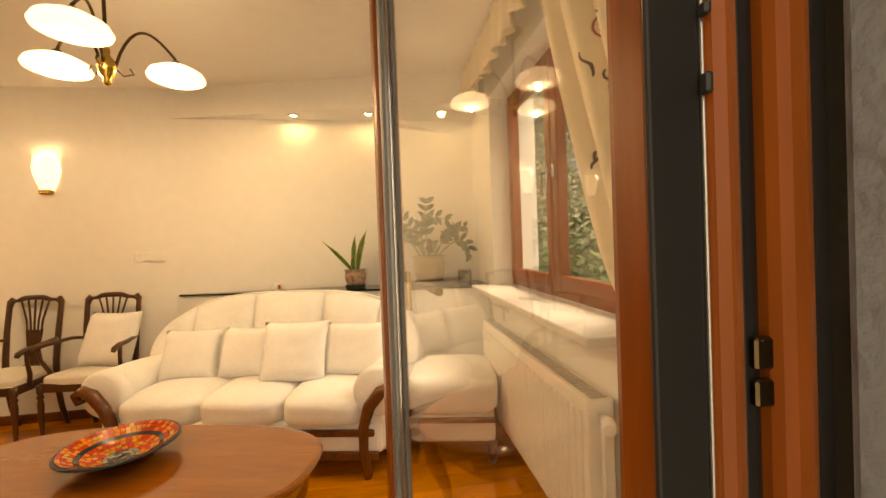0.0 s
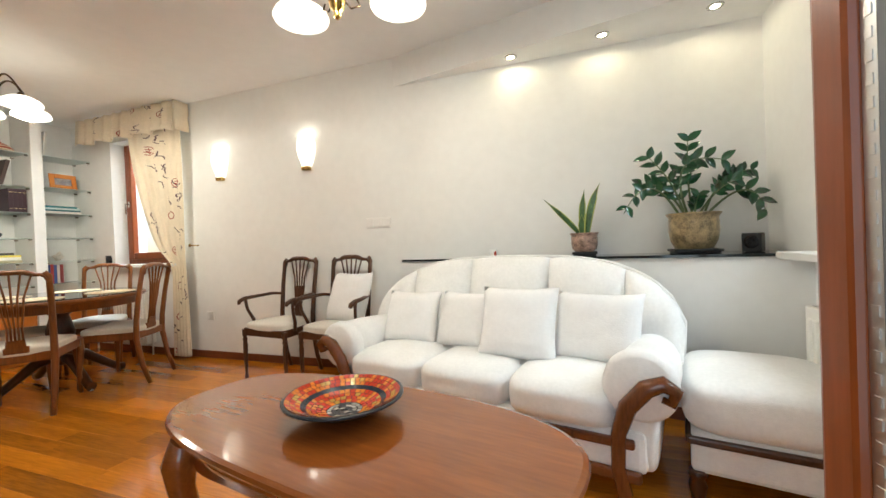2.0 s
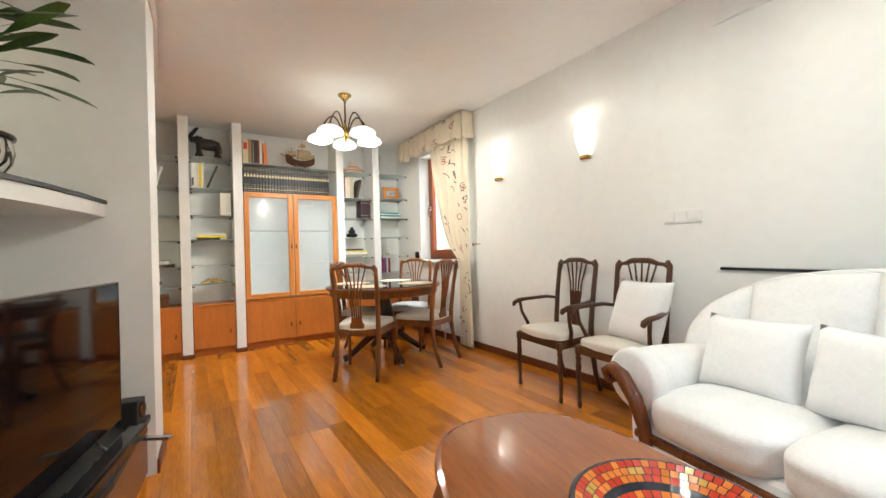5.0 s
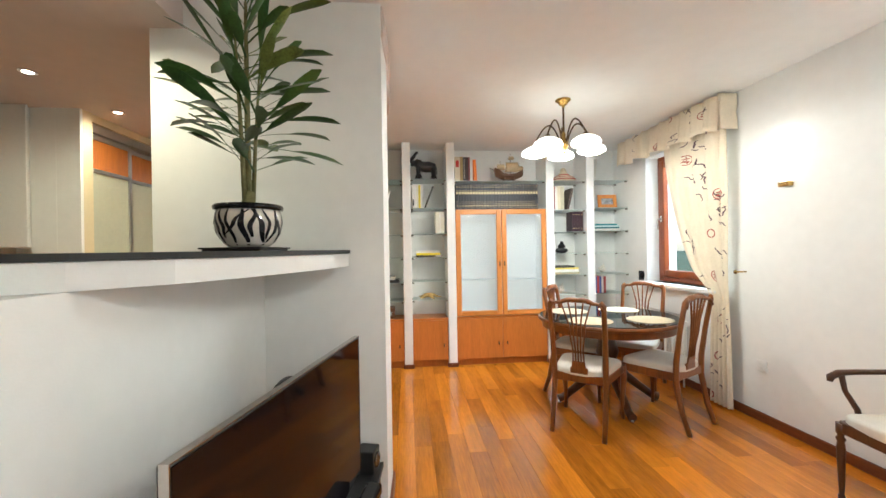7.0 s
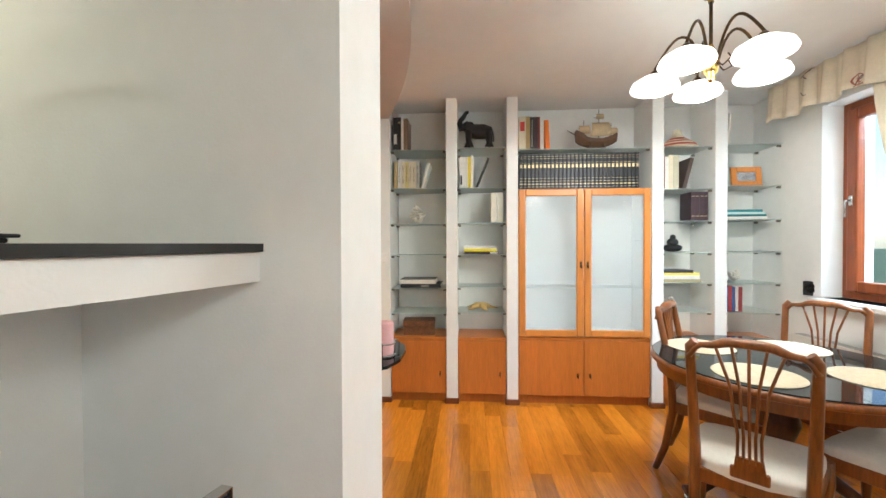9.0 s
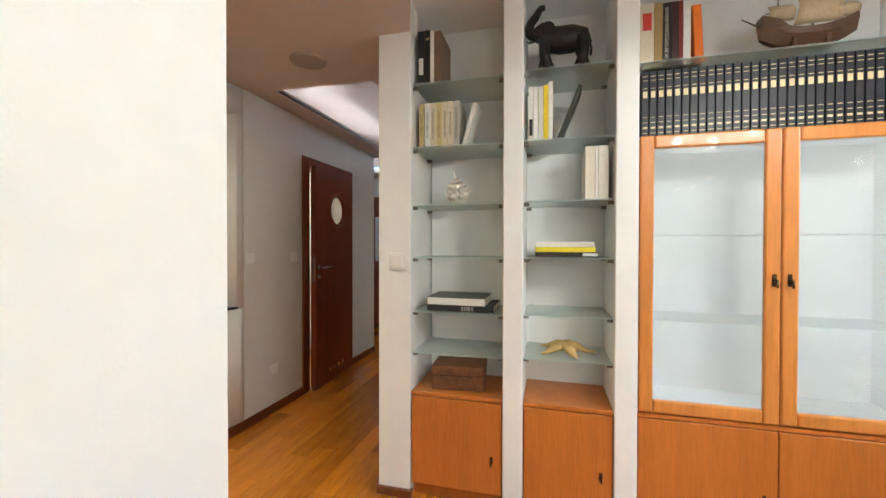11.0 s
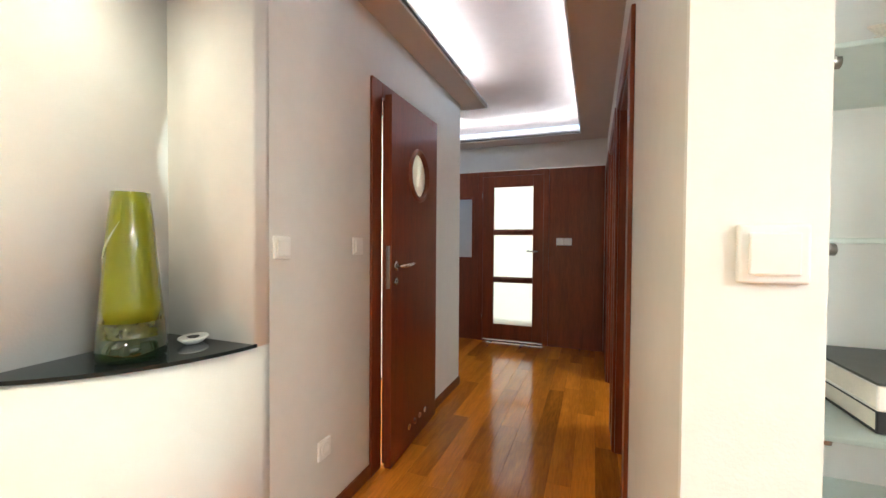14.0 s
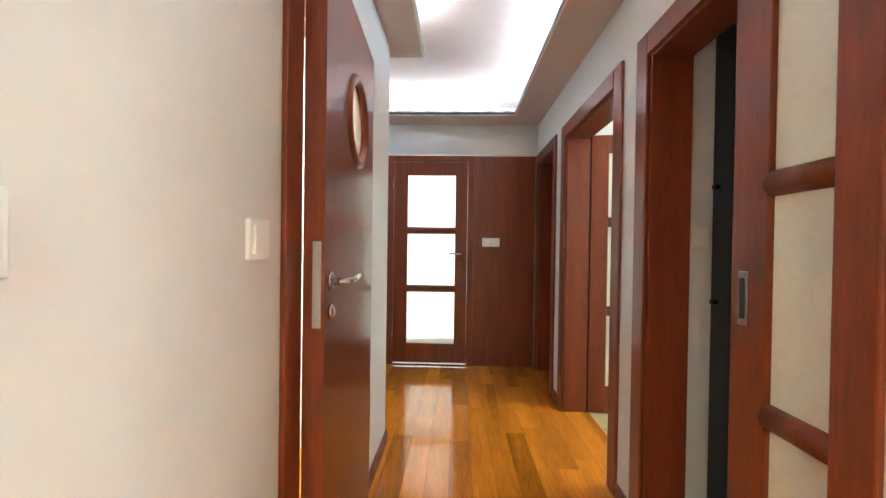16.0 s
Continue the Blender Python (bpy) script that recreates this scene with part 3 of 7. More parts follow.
# ---- lamps ----
def chandelier(m, arms, reach, drop, shade_r, label, facing, lift, power):
    ch = thing("chandelier", m, label, "chandelier")   # origin: ceiling rose
    bm = bmesh.new()
    lathe(bm, [(0.001, 0), (0.062, -0.002), (0.062, -0.012), (0.045, -0.02), (0.03, -0.045), (0.012, -0.055), (0.012, -0.07)], 20)
    part("ceiling_rose", bm, BRASS if facing else BRONZE, ch)
    bm = bmesh.new()
    tube(bm, [(0, 0, -0.05), (0, 0, -drop + 0.14)], 0.008)
    part("stem", bm, BRONZE, ch)
    bm = bmesh.new()
    lathe(bm, [(0.010, -drop + 0.15), (0.016, -drop + 0.13), (0.014, -drop + 0.11), (0.032, -drop + 0.085), (0.038, -drop + 0.055), (0.030, -drop + 0.02), (0.014, -drop), (0.018, -drop - 0.012), (0.010, -drop - 0.025), (0.001, -drop - 0.03)], 20)
    part("body", bm, BRASS, ch)
    for i in range(arms):
        a = radians(facing + 360 * i / arms)
        r = pose(0, 0, 0, 0, 0, math.degrees(a))
        bm = bmesh.new()
        pts = []
        for k in range(13):
            t = k / 12
            pts.append((0.03 + (reach - 0.03) * t, 0, -drop + 0.06 + 0.15 * math.sin(math.pi * t ** 0.8) + lift * t))
        tube(bm, pts, 0.0065, 8, m=r)
        tube(bm, [(0.03, 0, -drop + 0.06), (0.06, 0, -drop + 0.03), (0.10, 0, -drop + 0.05), (0.085, 0, -drop + 0.075)], 0.004, 6, m=r)
        arm = part("arm", bm, BRONZE, ch)
        bm = bmesh.new()
        c = (reach, 0, -drop + lift)
        lathe(bm, [(0.012, 0.055), (0.022, 0.045), (0.024, 0.03), (0.05, 0.022)], 16, c, m=r)
        part("cap", bm, BRONZE, arm)
        bm = bmesh.new()
        w = shade_r
        lathe(bm, [(0.03, 0.03), (w * 0.55, 0.02), (w * 0.9, -0.005), (w, -0.03), (w * 0.96, -0.042), (w * 0.7, -0.055), (w * 0.45, -0.06),
                   (w * 0.45, -0.055), (w * 0.7, -0.049), (w * 0.92, -0.036), (w * 0.94, -0.028), (w * 0.86, -0.008), (w * 0.5, 0.012), (0.03, 0.022)], 28, c, m=r)
        part("shade", bm, SHADE, ch, "lit white opal glass bowl shade", True)
        bm = bmesh.new()
        lathe(bm, [(0.001, -0.050), (0.02, -0.046), (0.03, -0.036), (0.028, -0.022), (0.014, -0.008), (0.012, 0.012)], 14, c, m=r)
        part("bulb", bm, BULB, ch, "lit lamp bulb", True)
        place = m @ r @ Vector((reach, 0, -drop + lift - 0.068))
        lamp("chandelier_lamp", "POINT", Matrix.Translation(place), power, WARM, 0.015)
    return ch


chandelier(pose(-0.93, 2.36, CZ), 3, 0.275, 0.50, 0.128, "brass chandelier with three lit opal glass shades", 41, 0.115, 10)
chandelier(pose(-3.88, 2.43, CZ), 5, 0.24, 0.42, 0.115, "bronze dining chandelier with five lit opal glass shades", 20, 0.035, 7.8)


def sconce(x):
    s = thing("wall_sconce", pose(x, YW, 1.742), "lit white glass wall sconce with a brass foot", "wall lamp", "sconces on the sofa wall")
    bm = bmesh.new()
    prof = []
    for k in range(11):
        t = k / 10
        prof.append((0.042 + 0.046 * math.sin(min(1, t * 1.35) * 1.57) - 0.040 * max(0, t - 0.72), 0.02 + 0.245 * t))
    n = 20
    rows = []
    for r, z in prof:
        rows.append([bm.verts.new((r * math.cos(math.pi * i / n), -r * 0.95 * math.sin(math.pi * i / n) - 0.004, z)) for i in range(n + 1)])
    for p, q in zip(rows, rows[1:]):
        for i in range(n):
            f = bm.faces.new((p[i], p[i + 1], q[i + 1], q[i]))
            f.smooth = True
    bm.faces.new(rows[0])
    part("shade", bm, SCONCE, s, "glowing white glass half bowl")
    bm = bmesh.new()
    rbox(bm, -0.04, -0.045, -0.012, 0.04, -0.001, 0.022, 0.008)
    part("foot", bm, BRASS, s, "brass foot")
    lamp("sconce_lamp", "POINT", pose(x, YW - 0.07, 1.97), 0.9, WARM, 0.04)


SCONCE = mat("lit sconce glass", (0.95, 0.92, 0.86), 0.3, vary=0.02, emit=(1.0, 0.90, 0.74), power=1.3)
sconce(-3.245)
sconce(-2.235)


def downlight(p, rim, energy, spot=80, toward=None, blend=1.0):
    d = thing("recessed_spotlight", Matrix.Translation(p), "small round recessed ceiling spotlight, lit", "spotlight")
    bm = bmesh.new()
    lathe(bm, [(0.026, -0.003), (0.030, -0.006), (0.042, -0.004), (0.044, 0.0), (0.026, 0.001), (0.026, -0.003)], 20, cap=False)
    part("rim", bm, rim, d)
    bm = bmesh.new()
    lathe(bm, [(0.001, -0.002), (0.025, -0.0025)], 16)
    part("lens", bm, SPOTG, d)
    if energy:
        t = toward or (p[0], p[1], 0)
        lamp("spot_lamp", "SPOT", look((p[0], p[1], p[2] - 0.015), t), energy, (1.0, 0.84, 0.55), 0.03, spot, blend)


for x, y in ((-0.40, 3.655), (0.19, 3.60), (0.78, 3.53)):
    downlight((x, y, 2.314), CHROME, 1.4, 176, blend=0.25)
downlight((-5.24, -0.96, 2.199), PLASTIC, 1.8, 130, blend=1.0)

# ---- sofa corner ----
def crest_leg(bm, u, v):
    lathe(bm, [(0.028, 0.13), (0.034, 0.11), (0.024, 0.095), (0.032, 0.07), (0.026, 0.035), (0.018, 0.0)], 14, (u, v, 0))


U, V = Vector((0.979, -0.204, 0)), Vector((0.204, 0.979, 0))
SOFA = Matrix.Translation((-0.568, 2.554, 0)) @ pose(0, 0, 0, 0, 0, -11.8)
SOFAW = wood("reddish sofa wood", (0.15, 0.045, 0.013), 0.25, 2, vary=0.3, coat=0.3)
sofa = thing("sofa", SOFA, "cream three-seat sofa with scrolled wooden arm fronts", "sofa")
bm = bmesh.new()
rbox(bm, -0.80, 0.10, 0.13, 0.80, 0.86, 0.30, 0.03)
part("base", bm, CREAM, sofa)
bm = bmesh.new()
rbox(bm, -0.76, 0.075, 0.235, 0.76, 0.115, 0.27, 0.01)
rbox(bm, -0.78, 0.085, 0.105, 0.78, 0.13, 0.15, 0.01)
part("front_rail", bm, SOFAW, sofa, "dark wooden front rail")
for k in range(3):
    bm = bmesh.new()
    cushion(bm, -0.475 + 0.475 * k, 0.40, 0.36, 0.485, 0.68, 0.17, puff=0.28, power=5, wob=0.012, seed=k)
    part("seat_cushion", bm, CREAM, sofa)
# shell-shaped back in five channelled panels
def back_top(u):
    e = min(1, abs(u) / 0.912)
    return 0.55 + 0.375 * math.sqrt(max(0.0, 1 - e ** 3.2))
edges = [-0.910, -0.655, -0.25, 0.25, 0.655, 0.910]
for a, b in zip(edges, edges[1:]):
    bm = bmesh.new()
    n, mrows = 12, 12
    front, rear = [], []
    for j in range(mrows + 1):
        t = j / mrows
        rf, rb = [], []
        for i in range(n + 1):
            s = i / n
            u = a + (b - a) * s
            top = back_top(u)
            z = 0.34 + (top - 0.34) * t
            bulge = 0.055 * (1 - (2 * s - 1) ** 6) * (1 - max(0, t - 0.8) ** 2 * 20)
            curl = -0.15 * (abs(u) / 0.92) ** 3
            v = 0.64 + 0.16 * t + curl - bulge
            rf.append(bm.verts.new((u * (1 + 0.02 * t), v, z)))
            rb.append(bm.verts.new((u * (1 + 0.02 * t), 0.80 + 0.08 * t + curl * 0.6, z + 0.012 * (1 - (2 * s - 1) ** 4) * t)))
        front.append(rf), rear.append(rb)
    for g, flip in ((front, False), (rear, True)):
        for j in range(mrows):
            for i in range(n):
                q = (g[j][i], g[j][i + 1], g[j + 1][i + 1], g[j + 1][i])
                bm.faces.new(q[::-1] if flip else q)
    for i in range(n):
        bm.faces.new((front[-1][i], front[-1][i + 1], rear[-1][i + 1], rear[-1][i]))
        bm.faces.new((front[0][i + 1], front[0][i], rear[0][i], rear[0][i + 1]))
    for j in range(mrows):
        bm.faces.new((front[j][0], front[j + 1][0], rear[j + 1][0], rear[j][0]))
        bm.faces.new((front[j + 1][n], front[j][n], rear[j][n], rear[j + 1][n]))
    part("back_panel", bm, CREAM, sofa, smooth=True)
for s in (-1, 1):
    bm = bmesh.new()
    path, rad = [], []
    for k in range(15):
        t = k / 14
        path.append((s * (0.78 + 0.02 * math.sin(3 * t)), 0.10 + 0.60 * t, 0.425 + 0.05 * math.sin(math.pi * (0.35 + 0.5 * t))))
        rad.append(0.125 - 0.02 * t if k else 0.108)
    tube(bm, path, rad, 20)
    cushion(bm, s * 0.765, 0.45, 0.30, 0.14, 0.66, 0.38, puff=0.0, power=6)
    part("armrest", bm, CREAM, sofa, smooth=True)
    bm = bmesh.new()
    tube(bm, [(s * 0.78, 0.085, 0.47), (s * 0.78, 0.10, 0.47), (s * 0.78, 0.15, 0.472), (s * 0.78, 0.175, 0.473)], [0.112, 0.131, 0.134, 0.120], 24)
    part("arm_roll", bm, CREAM, sofa, smooth=True)
    bm = bmesh.new()
    pts = [(s * 0.71, 0.11, 0.0), (s * 0.72, 0.095, 0.06), (s * 0.70, 0.085, 0.16), (s * 0.705, 0.08, 0.29), (s * 0.74, 0.072, 0.40), (s * 0.805, 0.068, 0.48), (s * 0.86, 0.068, 0.505), (s * 0.90, 0.068, 0.48), (s * 0.885, 0.068, 0.44), (s * 0.855, 0.068, 0.45)]
    tube(bm, pts, [0.022, 0.028, 0.026, 0.028, 0.034, 0.034, 0.03, 0.026, 0.02, 0.012], 12)
    part("arm_front", bm, SOFAW, sofa, "scrolled dark wood arm front", True)
    bm = bmesh.new()
    crest_leg(bm, s * 0.70, 0.80)
    part("leg", bm, CHAIRW, sofa)
bm = bmesh.new()
pts = [(-0.91, 0.66, 0.34)]
for k in range(33):
    u = -0.908 + 1.816 * k / 32
    pts.append((u * 1.02, 0.86 - 0.12 * (abs(u) / 0.92) ** 3, back_top(u) + 0.010))
tube(bm, pts + [(0.91, 0.66, 0.34)], 0.010, 8)
part("piping", bm, CREAM, sofa)


def throw_pillow(m, w, h, label, group="cushions on the sofa", seed=0):
    p = thing("throw_pillow", m, label, "cushion", group)
    bm = bmesh.new()
    tmp = bmesh.new()
    n = 14
    for s in (-1, 1):
        g = []
        for j in range(n + 1):
            row = []
            for i in range(n + 1):
                x, z = 2 * i / n - 1, 2 * j / n - 1
                pin = 1 - 0.07 * (1 - x * x) * (abs(z) ** 2) - 0.0
                pinx = 1 - 0.07 * (1 - z * z) * (abs(x) ** 2)
                t = 0.075 * ((1 - x ** 4) * (1 - z ** 4)) ** 0.6
                t += 0.010 * noise.noise(Vector((x * 2.2 + seed, z * 2.2, s * 3.0))) * (1 - x ** 4) * (1 - z ** 4)
                row.append(tmp.verts.new((x * w / 2 * pinx, s * t, (z * pin + 1) * h / 2)))
            g.append(row)
        for j in range(n):
            for i in range(n):
                f = tmp.faces.new((g[j][i], g[j][i + 1], g[j + 1][i + 1], g[j + 1][i]))
                f.smooth = True
    bmesh.ops.remove_doubles(tmp, verts=list(tmp.verts), dist=1e-4)
    join(bm, tmp)
    part("cover", bm, PILLOW, p)
    return p


for u, v, w, h, tilt, turn, sd in ((-0.51, 0.40, 0.39, 0.36, -22, 6, 1), (-0.16, 0.43, 0.37, 0.36, -20, -4, 2), (0.20, 0.33, 0.43, 0.42, -24, 5, 3), (0.56, 0.42, 0.44, 0.38, -20, -5, 4)):
    throw_pillow(SOFA @ pose(u, v, 0.435, tilt, 0, turn), w * 0.95, h * 0.92, "plump white cotton cushion leaning on the sofa back" if h < 0.4 else "large plump white cotton cushion in front of the others", seed=sd)

OTT = Matrix.Translation((0.69, 2.83, 0)) @ pose(0, 0, 0, 0, 0, -11.8)
ott = thing("ottoman", OTT, "cream upholstered footstool with dark wooden feet", "footstool")
bm = bmesh.new()
cushion(bm, 0, 0, 0.37, 0.54, 0.62, 0.21, puff=0.15, power=5, wob=0.01)
part("cushion", bm, CREAM, ott)
bm = bmesh.new()
rbox(bm, -0.24, -0.28, 0.12, 0.24, 0.28, 0.28, 0.02)
part("base", bm, CREAM, ott)
bm = bmesh.new()
for y in (-0.285, 0.285):
    rbox(bm, -0.25, y - 0.012, 0.235, 0.25, y + 0.012, 0.265, 0.008)
for x in (-0.245, 0.245):
    rbox(bm, x - 0.012, -0.285, 0.235, x + 0.012, 0.285, 0.265, 0.008)
part("rail", bm, CHAIRW, ott, "dark wooden rail")
for x in (-0.22, 0.22):
    for y in (-0.26, 0.26):
        bm = bmesh.new()
        crest_leg(bm, x, y)
        part("leg", bm, CHAIRW, ott)

# coffee table with cabriole legs
tab = thing("coffee_table", pose(-0.622, 1.852, 0, 0, 0, -11), "oval polished cherry wood coffee table with curved legs", "coffee table")
def oval(rx, ry, k=64, p=2.8):
    out = []
    for i in range(k):
        a = 2 * math.pi * i / k
        c, s = math.cos(a), math.sin(a)
        out.append((rx * math.copysign(abs(c) ** (2 / p), c), ry * math.copysign(abs(s) ** (2 / p), s)))
    return out
bm = bmesh.new()
rings = []
for d, z in ((-0.05, 0.487), (-0.022, 0.489), (-0.012, 0.497), (-0.010, 0.508), (0.0, 0.512), (0.004, 0.520), (0.0, 0.528), (-0.012, 0.532)):
    rings.append([bm.verts.new((x, y, z)) for x, y in oval(0.662 + d, 0.305 + d)])
for p, q in zip(rings, rings[1:]):
    for i in range(64):
        bm.faces.new((p[i], p[(i + 1) % 64], q[(i + 1) % 64], q[i]))
bm.faces.new(rings[0][::-1]), bm.faces.new(rings[-1])
part("tabletop", bm, CHERRY, tab)
bm = bmesh.new()
o1 = oval(0.60, 0.245)
a, b = [[bm.verts.new((x, y, z)) for x, y in o1] for z in (0.40, 0.488)]
for i in range(64):
    drop = 0.02 * math.cos(8 * math.pi * i / 64)
    a[i].co.z += drop
    bm.faces.new((a[i], a[(i + 1) % 64], b[(i + 1) % 64], b[i])) if i < 63 else None
bm.faces.new((a[63], a[0], b[0], b[63]))
ap = part("apron", bm, CHERRY, tab, smooth=True)
ap.modifiers.new("thickness", "SOLIDIFY").thickness = 0.02
for x, y in ((0.46, 0.19), (-0.46, 0.19), (0.46, -0.19), (-0.46, -0.19)):
    d = Vector((x, y, 0)).normalized()
    bm = bmesh.new()
    tube(bm, [Vector((x, y, 0.46)) + d * 0.02, Vector((x, y, 0.38)) + d * 0.055, Vector((x, y, 0.30)) + d * 0.05, Vector((x, y, 0.17)) + d * 0.0, Vector((x, y, 0.07)) - d * 0.01, Vector((x, y, 0.025)) + d * 0.02, Vector((x, y, 0.0)) + d * 0.045],
         [0.048, 0.05, 0.038, 0.024, 0.02, 0.028, 0.03], 14)
    part("leg", bm, CHERRY, tab)

# mosaic bowl
bowl = thing("mosaic_bowl", pose(-0.65, 1.885, 0.533) @ Matrix.Scale(0.87, 4), "shallow dark bowl lined with red, orange and gold mosaic", "bowl")
bm = bmesh.new()
lathe(bm, [(0.06, 0.0), (0.07, 0.004), (0.12, 0.022), (0.175, 0.052), (0.205, 0.066), (0.205, 0.072), (0.195, 0.074), (0.165, 0.058), (0.11, 0.030), (0.06, 0.014), (0.001, 0.011)], 48)
part("shell", bm, mat("dark glazed clay", (0.03, 0.03, 0.035), 0.25, vary=0.3, scale=30), bowl)
TILES = [mat("red mosaic glass", (0.50, 0.045, 0.02), 0.12, vary=0.3, rand=0.5), mat("orange mosaic glass", (0.70, 0.20, 0.03), 0.12, vary=0.3, rand=0.5),
         mat("gold mosaic glass", (0.65, 0.36, 0.07), 0.15, vary=0.3, rand=0.5), mat("black mosaic glass", (0.025, 0.03, 0.045), 0.12, vary=0.3), mat("silver mosaic glass", (0.52, 0.48, 0.42), 0.12, 0.6, vary=0.3)]
rnd = random.Random(4)
def bowl_z(r):
    pr = [(0.0, 0.011), (0.06, 0.014), (0.11, 0.030), (0.165, 0.058), (0.195, 0.074)]
    for (r0, z0), (r1, z1) in zip(pr, pr[1:]):
        if r <= r1:
            return z0 + (z1 - z0) * (r - r0) / (r1 - r0)
    return 0.074
tile_bms = [bmesh.new() for _ in TILES]
for ri in range(11):
    r0, r1 = 0.012 + ri * 0.0165, 0.012 + (ri + 1) * 0.0165 - 0.0015
    cnt = max(6, int(2 * math.pi * r0 / 0.018))
    for k in range(cnt):
        a0, a1 = 2 * math.pi * (k + 0.05) / cnt, 2 * math.pi * (k + 0.93) / cnt
        which = 4 if ri < 3 else 3 if ri == 7 else rnd.choice((0, 0, 1, 1, 0, 2))
        if ri < 3 and rnd.random() < 0.35:
            which = 3
        bmx = tile_bms[which]
        vs = [bmx.verts.new((r * math.cos(a), r * math.sin(a), bowl_z(r) + 0.0025)) for r, a in ((r0, a0), (r1, a0), (r1, a1), (r0, a1))]
        bmx.faces.new(vs)
for t, bmx in zip(TILES, tile_bms):
    tagged(part("mosaic", bmx, t, bowl), kind="stuff")


# ---- chairs ----
def chair(name, m, arms, wood_m, label, category, group):
    """Faces local -y; origin on the floor in the middle of the seat."""
    c = thing(name, m, label, category, group)
    fw, bw, d = 0.225, 0.18, 0.20
    for s in (-1, 1):
        bm = bmesh.new()
        if arms:
            lathe(bm, [(0.022, 0.41), (0.022, 0.36), (0.014, 0.345), (0.023, 0.33), (0.016, 0.315), (0.021, 0.28), (0.014, 0.10), (0.011, 0.045), (0.017, 0.035), (0.015, 0.012), (0.009, 0.0)], 12, (s * fw, -d, 0))
        else:
            tube(bm, [(s * fw, -d, 0.42), (s * (fw + 0.005), -d - 0.008, 0.32), (s * (fw - 0.008), -d, 0.15), (s * (fw - 0.004), -d - 0.006, 0.0)], [0.026, 0.024, 0.017, 0.014], 8)
        part("front_leg", bm, wood_m, c)
        bm = bmesh.new()
        tube(bm, [(s * bw, d + 0.09, 0.0), (s * bw, d + 0.04, 0.14), (s * bw, d, 0.36), (s * bw, d + 0.005, 0.50), (s * (bw + 0.005), d + 0.035, 0.72), (s * (bw + 0.008), d + 0.075, 0.93), (s * (bw - 0.012), d + 0.082, 0.955)],
             [0.017, 0.019, 0.022, 0.021, 0.019, 0.018, 0.016], 8)
        part("back_post", bm, wood_m, c)
    bm = bmesh.new()
    for a, b in (((-fw, -d), (fw, -d)), ((-fw, -d), (-bw, d)), ((fw, -d), (bw, d)), ((-bw, d), (bw, d))):
        va, vb = Vector((*a, 0.39)), Vector((*b, 0.39))
        L, ang = (vb - va).length, math.degrees(math.atan2(b[1] - a[1], b[0] - a[0]))
        rbox(bm, 0, -0.011, -0.03, L, 0.011, 0.03, 0.004, 1, m=Matrix.Translation(va) @ pose(0, 0, 0, 0, 0, ang))
    part("seat_frame", bm, wood_m, c)
    bm = bmesh.new()
    tmp = bmesh.new()
    cushion(tmp, 0, 0, 0.43, 2.0, 2.0, 0.075, puff=0.45, n=8, power=6)
    for v in tmp.verts:
        t = (v.co.y + 1) / 2
        v.co.x *= (fw + 0.012) * (1 - t) + (bw - 0.004) * t
        v.co.y = v.co.y * (d + 0.012)
    join(bm, tmp)
    part("seat", bm, SEATF, c, "padded off-white seat", True)
    # yoke-shaped crest rail: raised in the middle, turning down into the posts
    bm = bmesh.new()
    pts, rad = [], []
    for k in range(21):
        x = -1 + k / 10
        ax = abs(x)
        z = 0.938 + 0.022 / (1 + math.exp((ax - 0.48) * 16)) - 0.050 * max(0.0, (ax - 0.78) / 0.22) ** 2
        pts.append((x * (bw + 0.010), d + 0.078 - 0.018 * (1 - x * x), z))
        rad.append(0.019 + 0.012 / (1 + math.exp((ax - 0.55) * 12)))
    tube(bm, pts, rad, 10, 0.6)
    part("crest_rail", bm, wood_m, c, smooth=True)
    bm = bmesh.new()
    rbox(bm, -0.062, d + 0.0, 0.425, 0.062, d + 0.02, 0.47, 0.005, 1)
    vs = []
    prof = ((0.45, 0.052, d + 0.006), (0.55, 0.036, d + 0.018), (0.66, 0.052, d + 0.036), (0.72, 0.06, d + 0.045)) if arms else ((0.45, 0.052, d + 0.006), (0.48, 0.048, d + 0.010), (0.515, 0.044, d + 0.015))
    for z, w, y in prof:
        vs.append([bm.verts.new((sx * w, y + dy, z)) for sx, dy in ((-1, 0), (1, 0), (1, 0.012), (-1, 0.012))])
    for p, q in zip(vs, vs[1:]):
        for i in range(4):
            bm.faces.new((p[i], p[(i + 1) % 4], q[(i + 1) % 4], q[i]))
    bm.faces.new(vs[0]), bm.faces.new(vs[-1])
    part("splat", bm, wood_m, c)
    for k in range(5):
        x = (k - 2) / 2
        bm = bmesh.new()
        low = [] if arms else [(x * 0.038, d + 0.018, 0.50), (x * 0.036, d + 0.030, 0.60)]
        tube(bm, low + [(x * 0.05, d + 0.046, 0.70), (x * 0.058, d + 0.055, 0.79), (x * 0.085, d + 0.066, 0.88), (x * 0.105, d + 0.074, 0.945)], 0.0085, 6, 0.7)
        part("splat_bar", bm, wood_m, c)
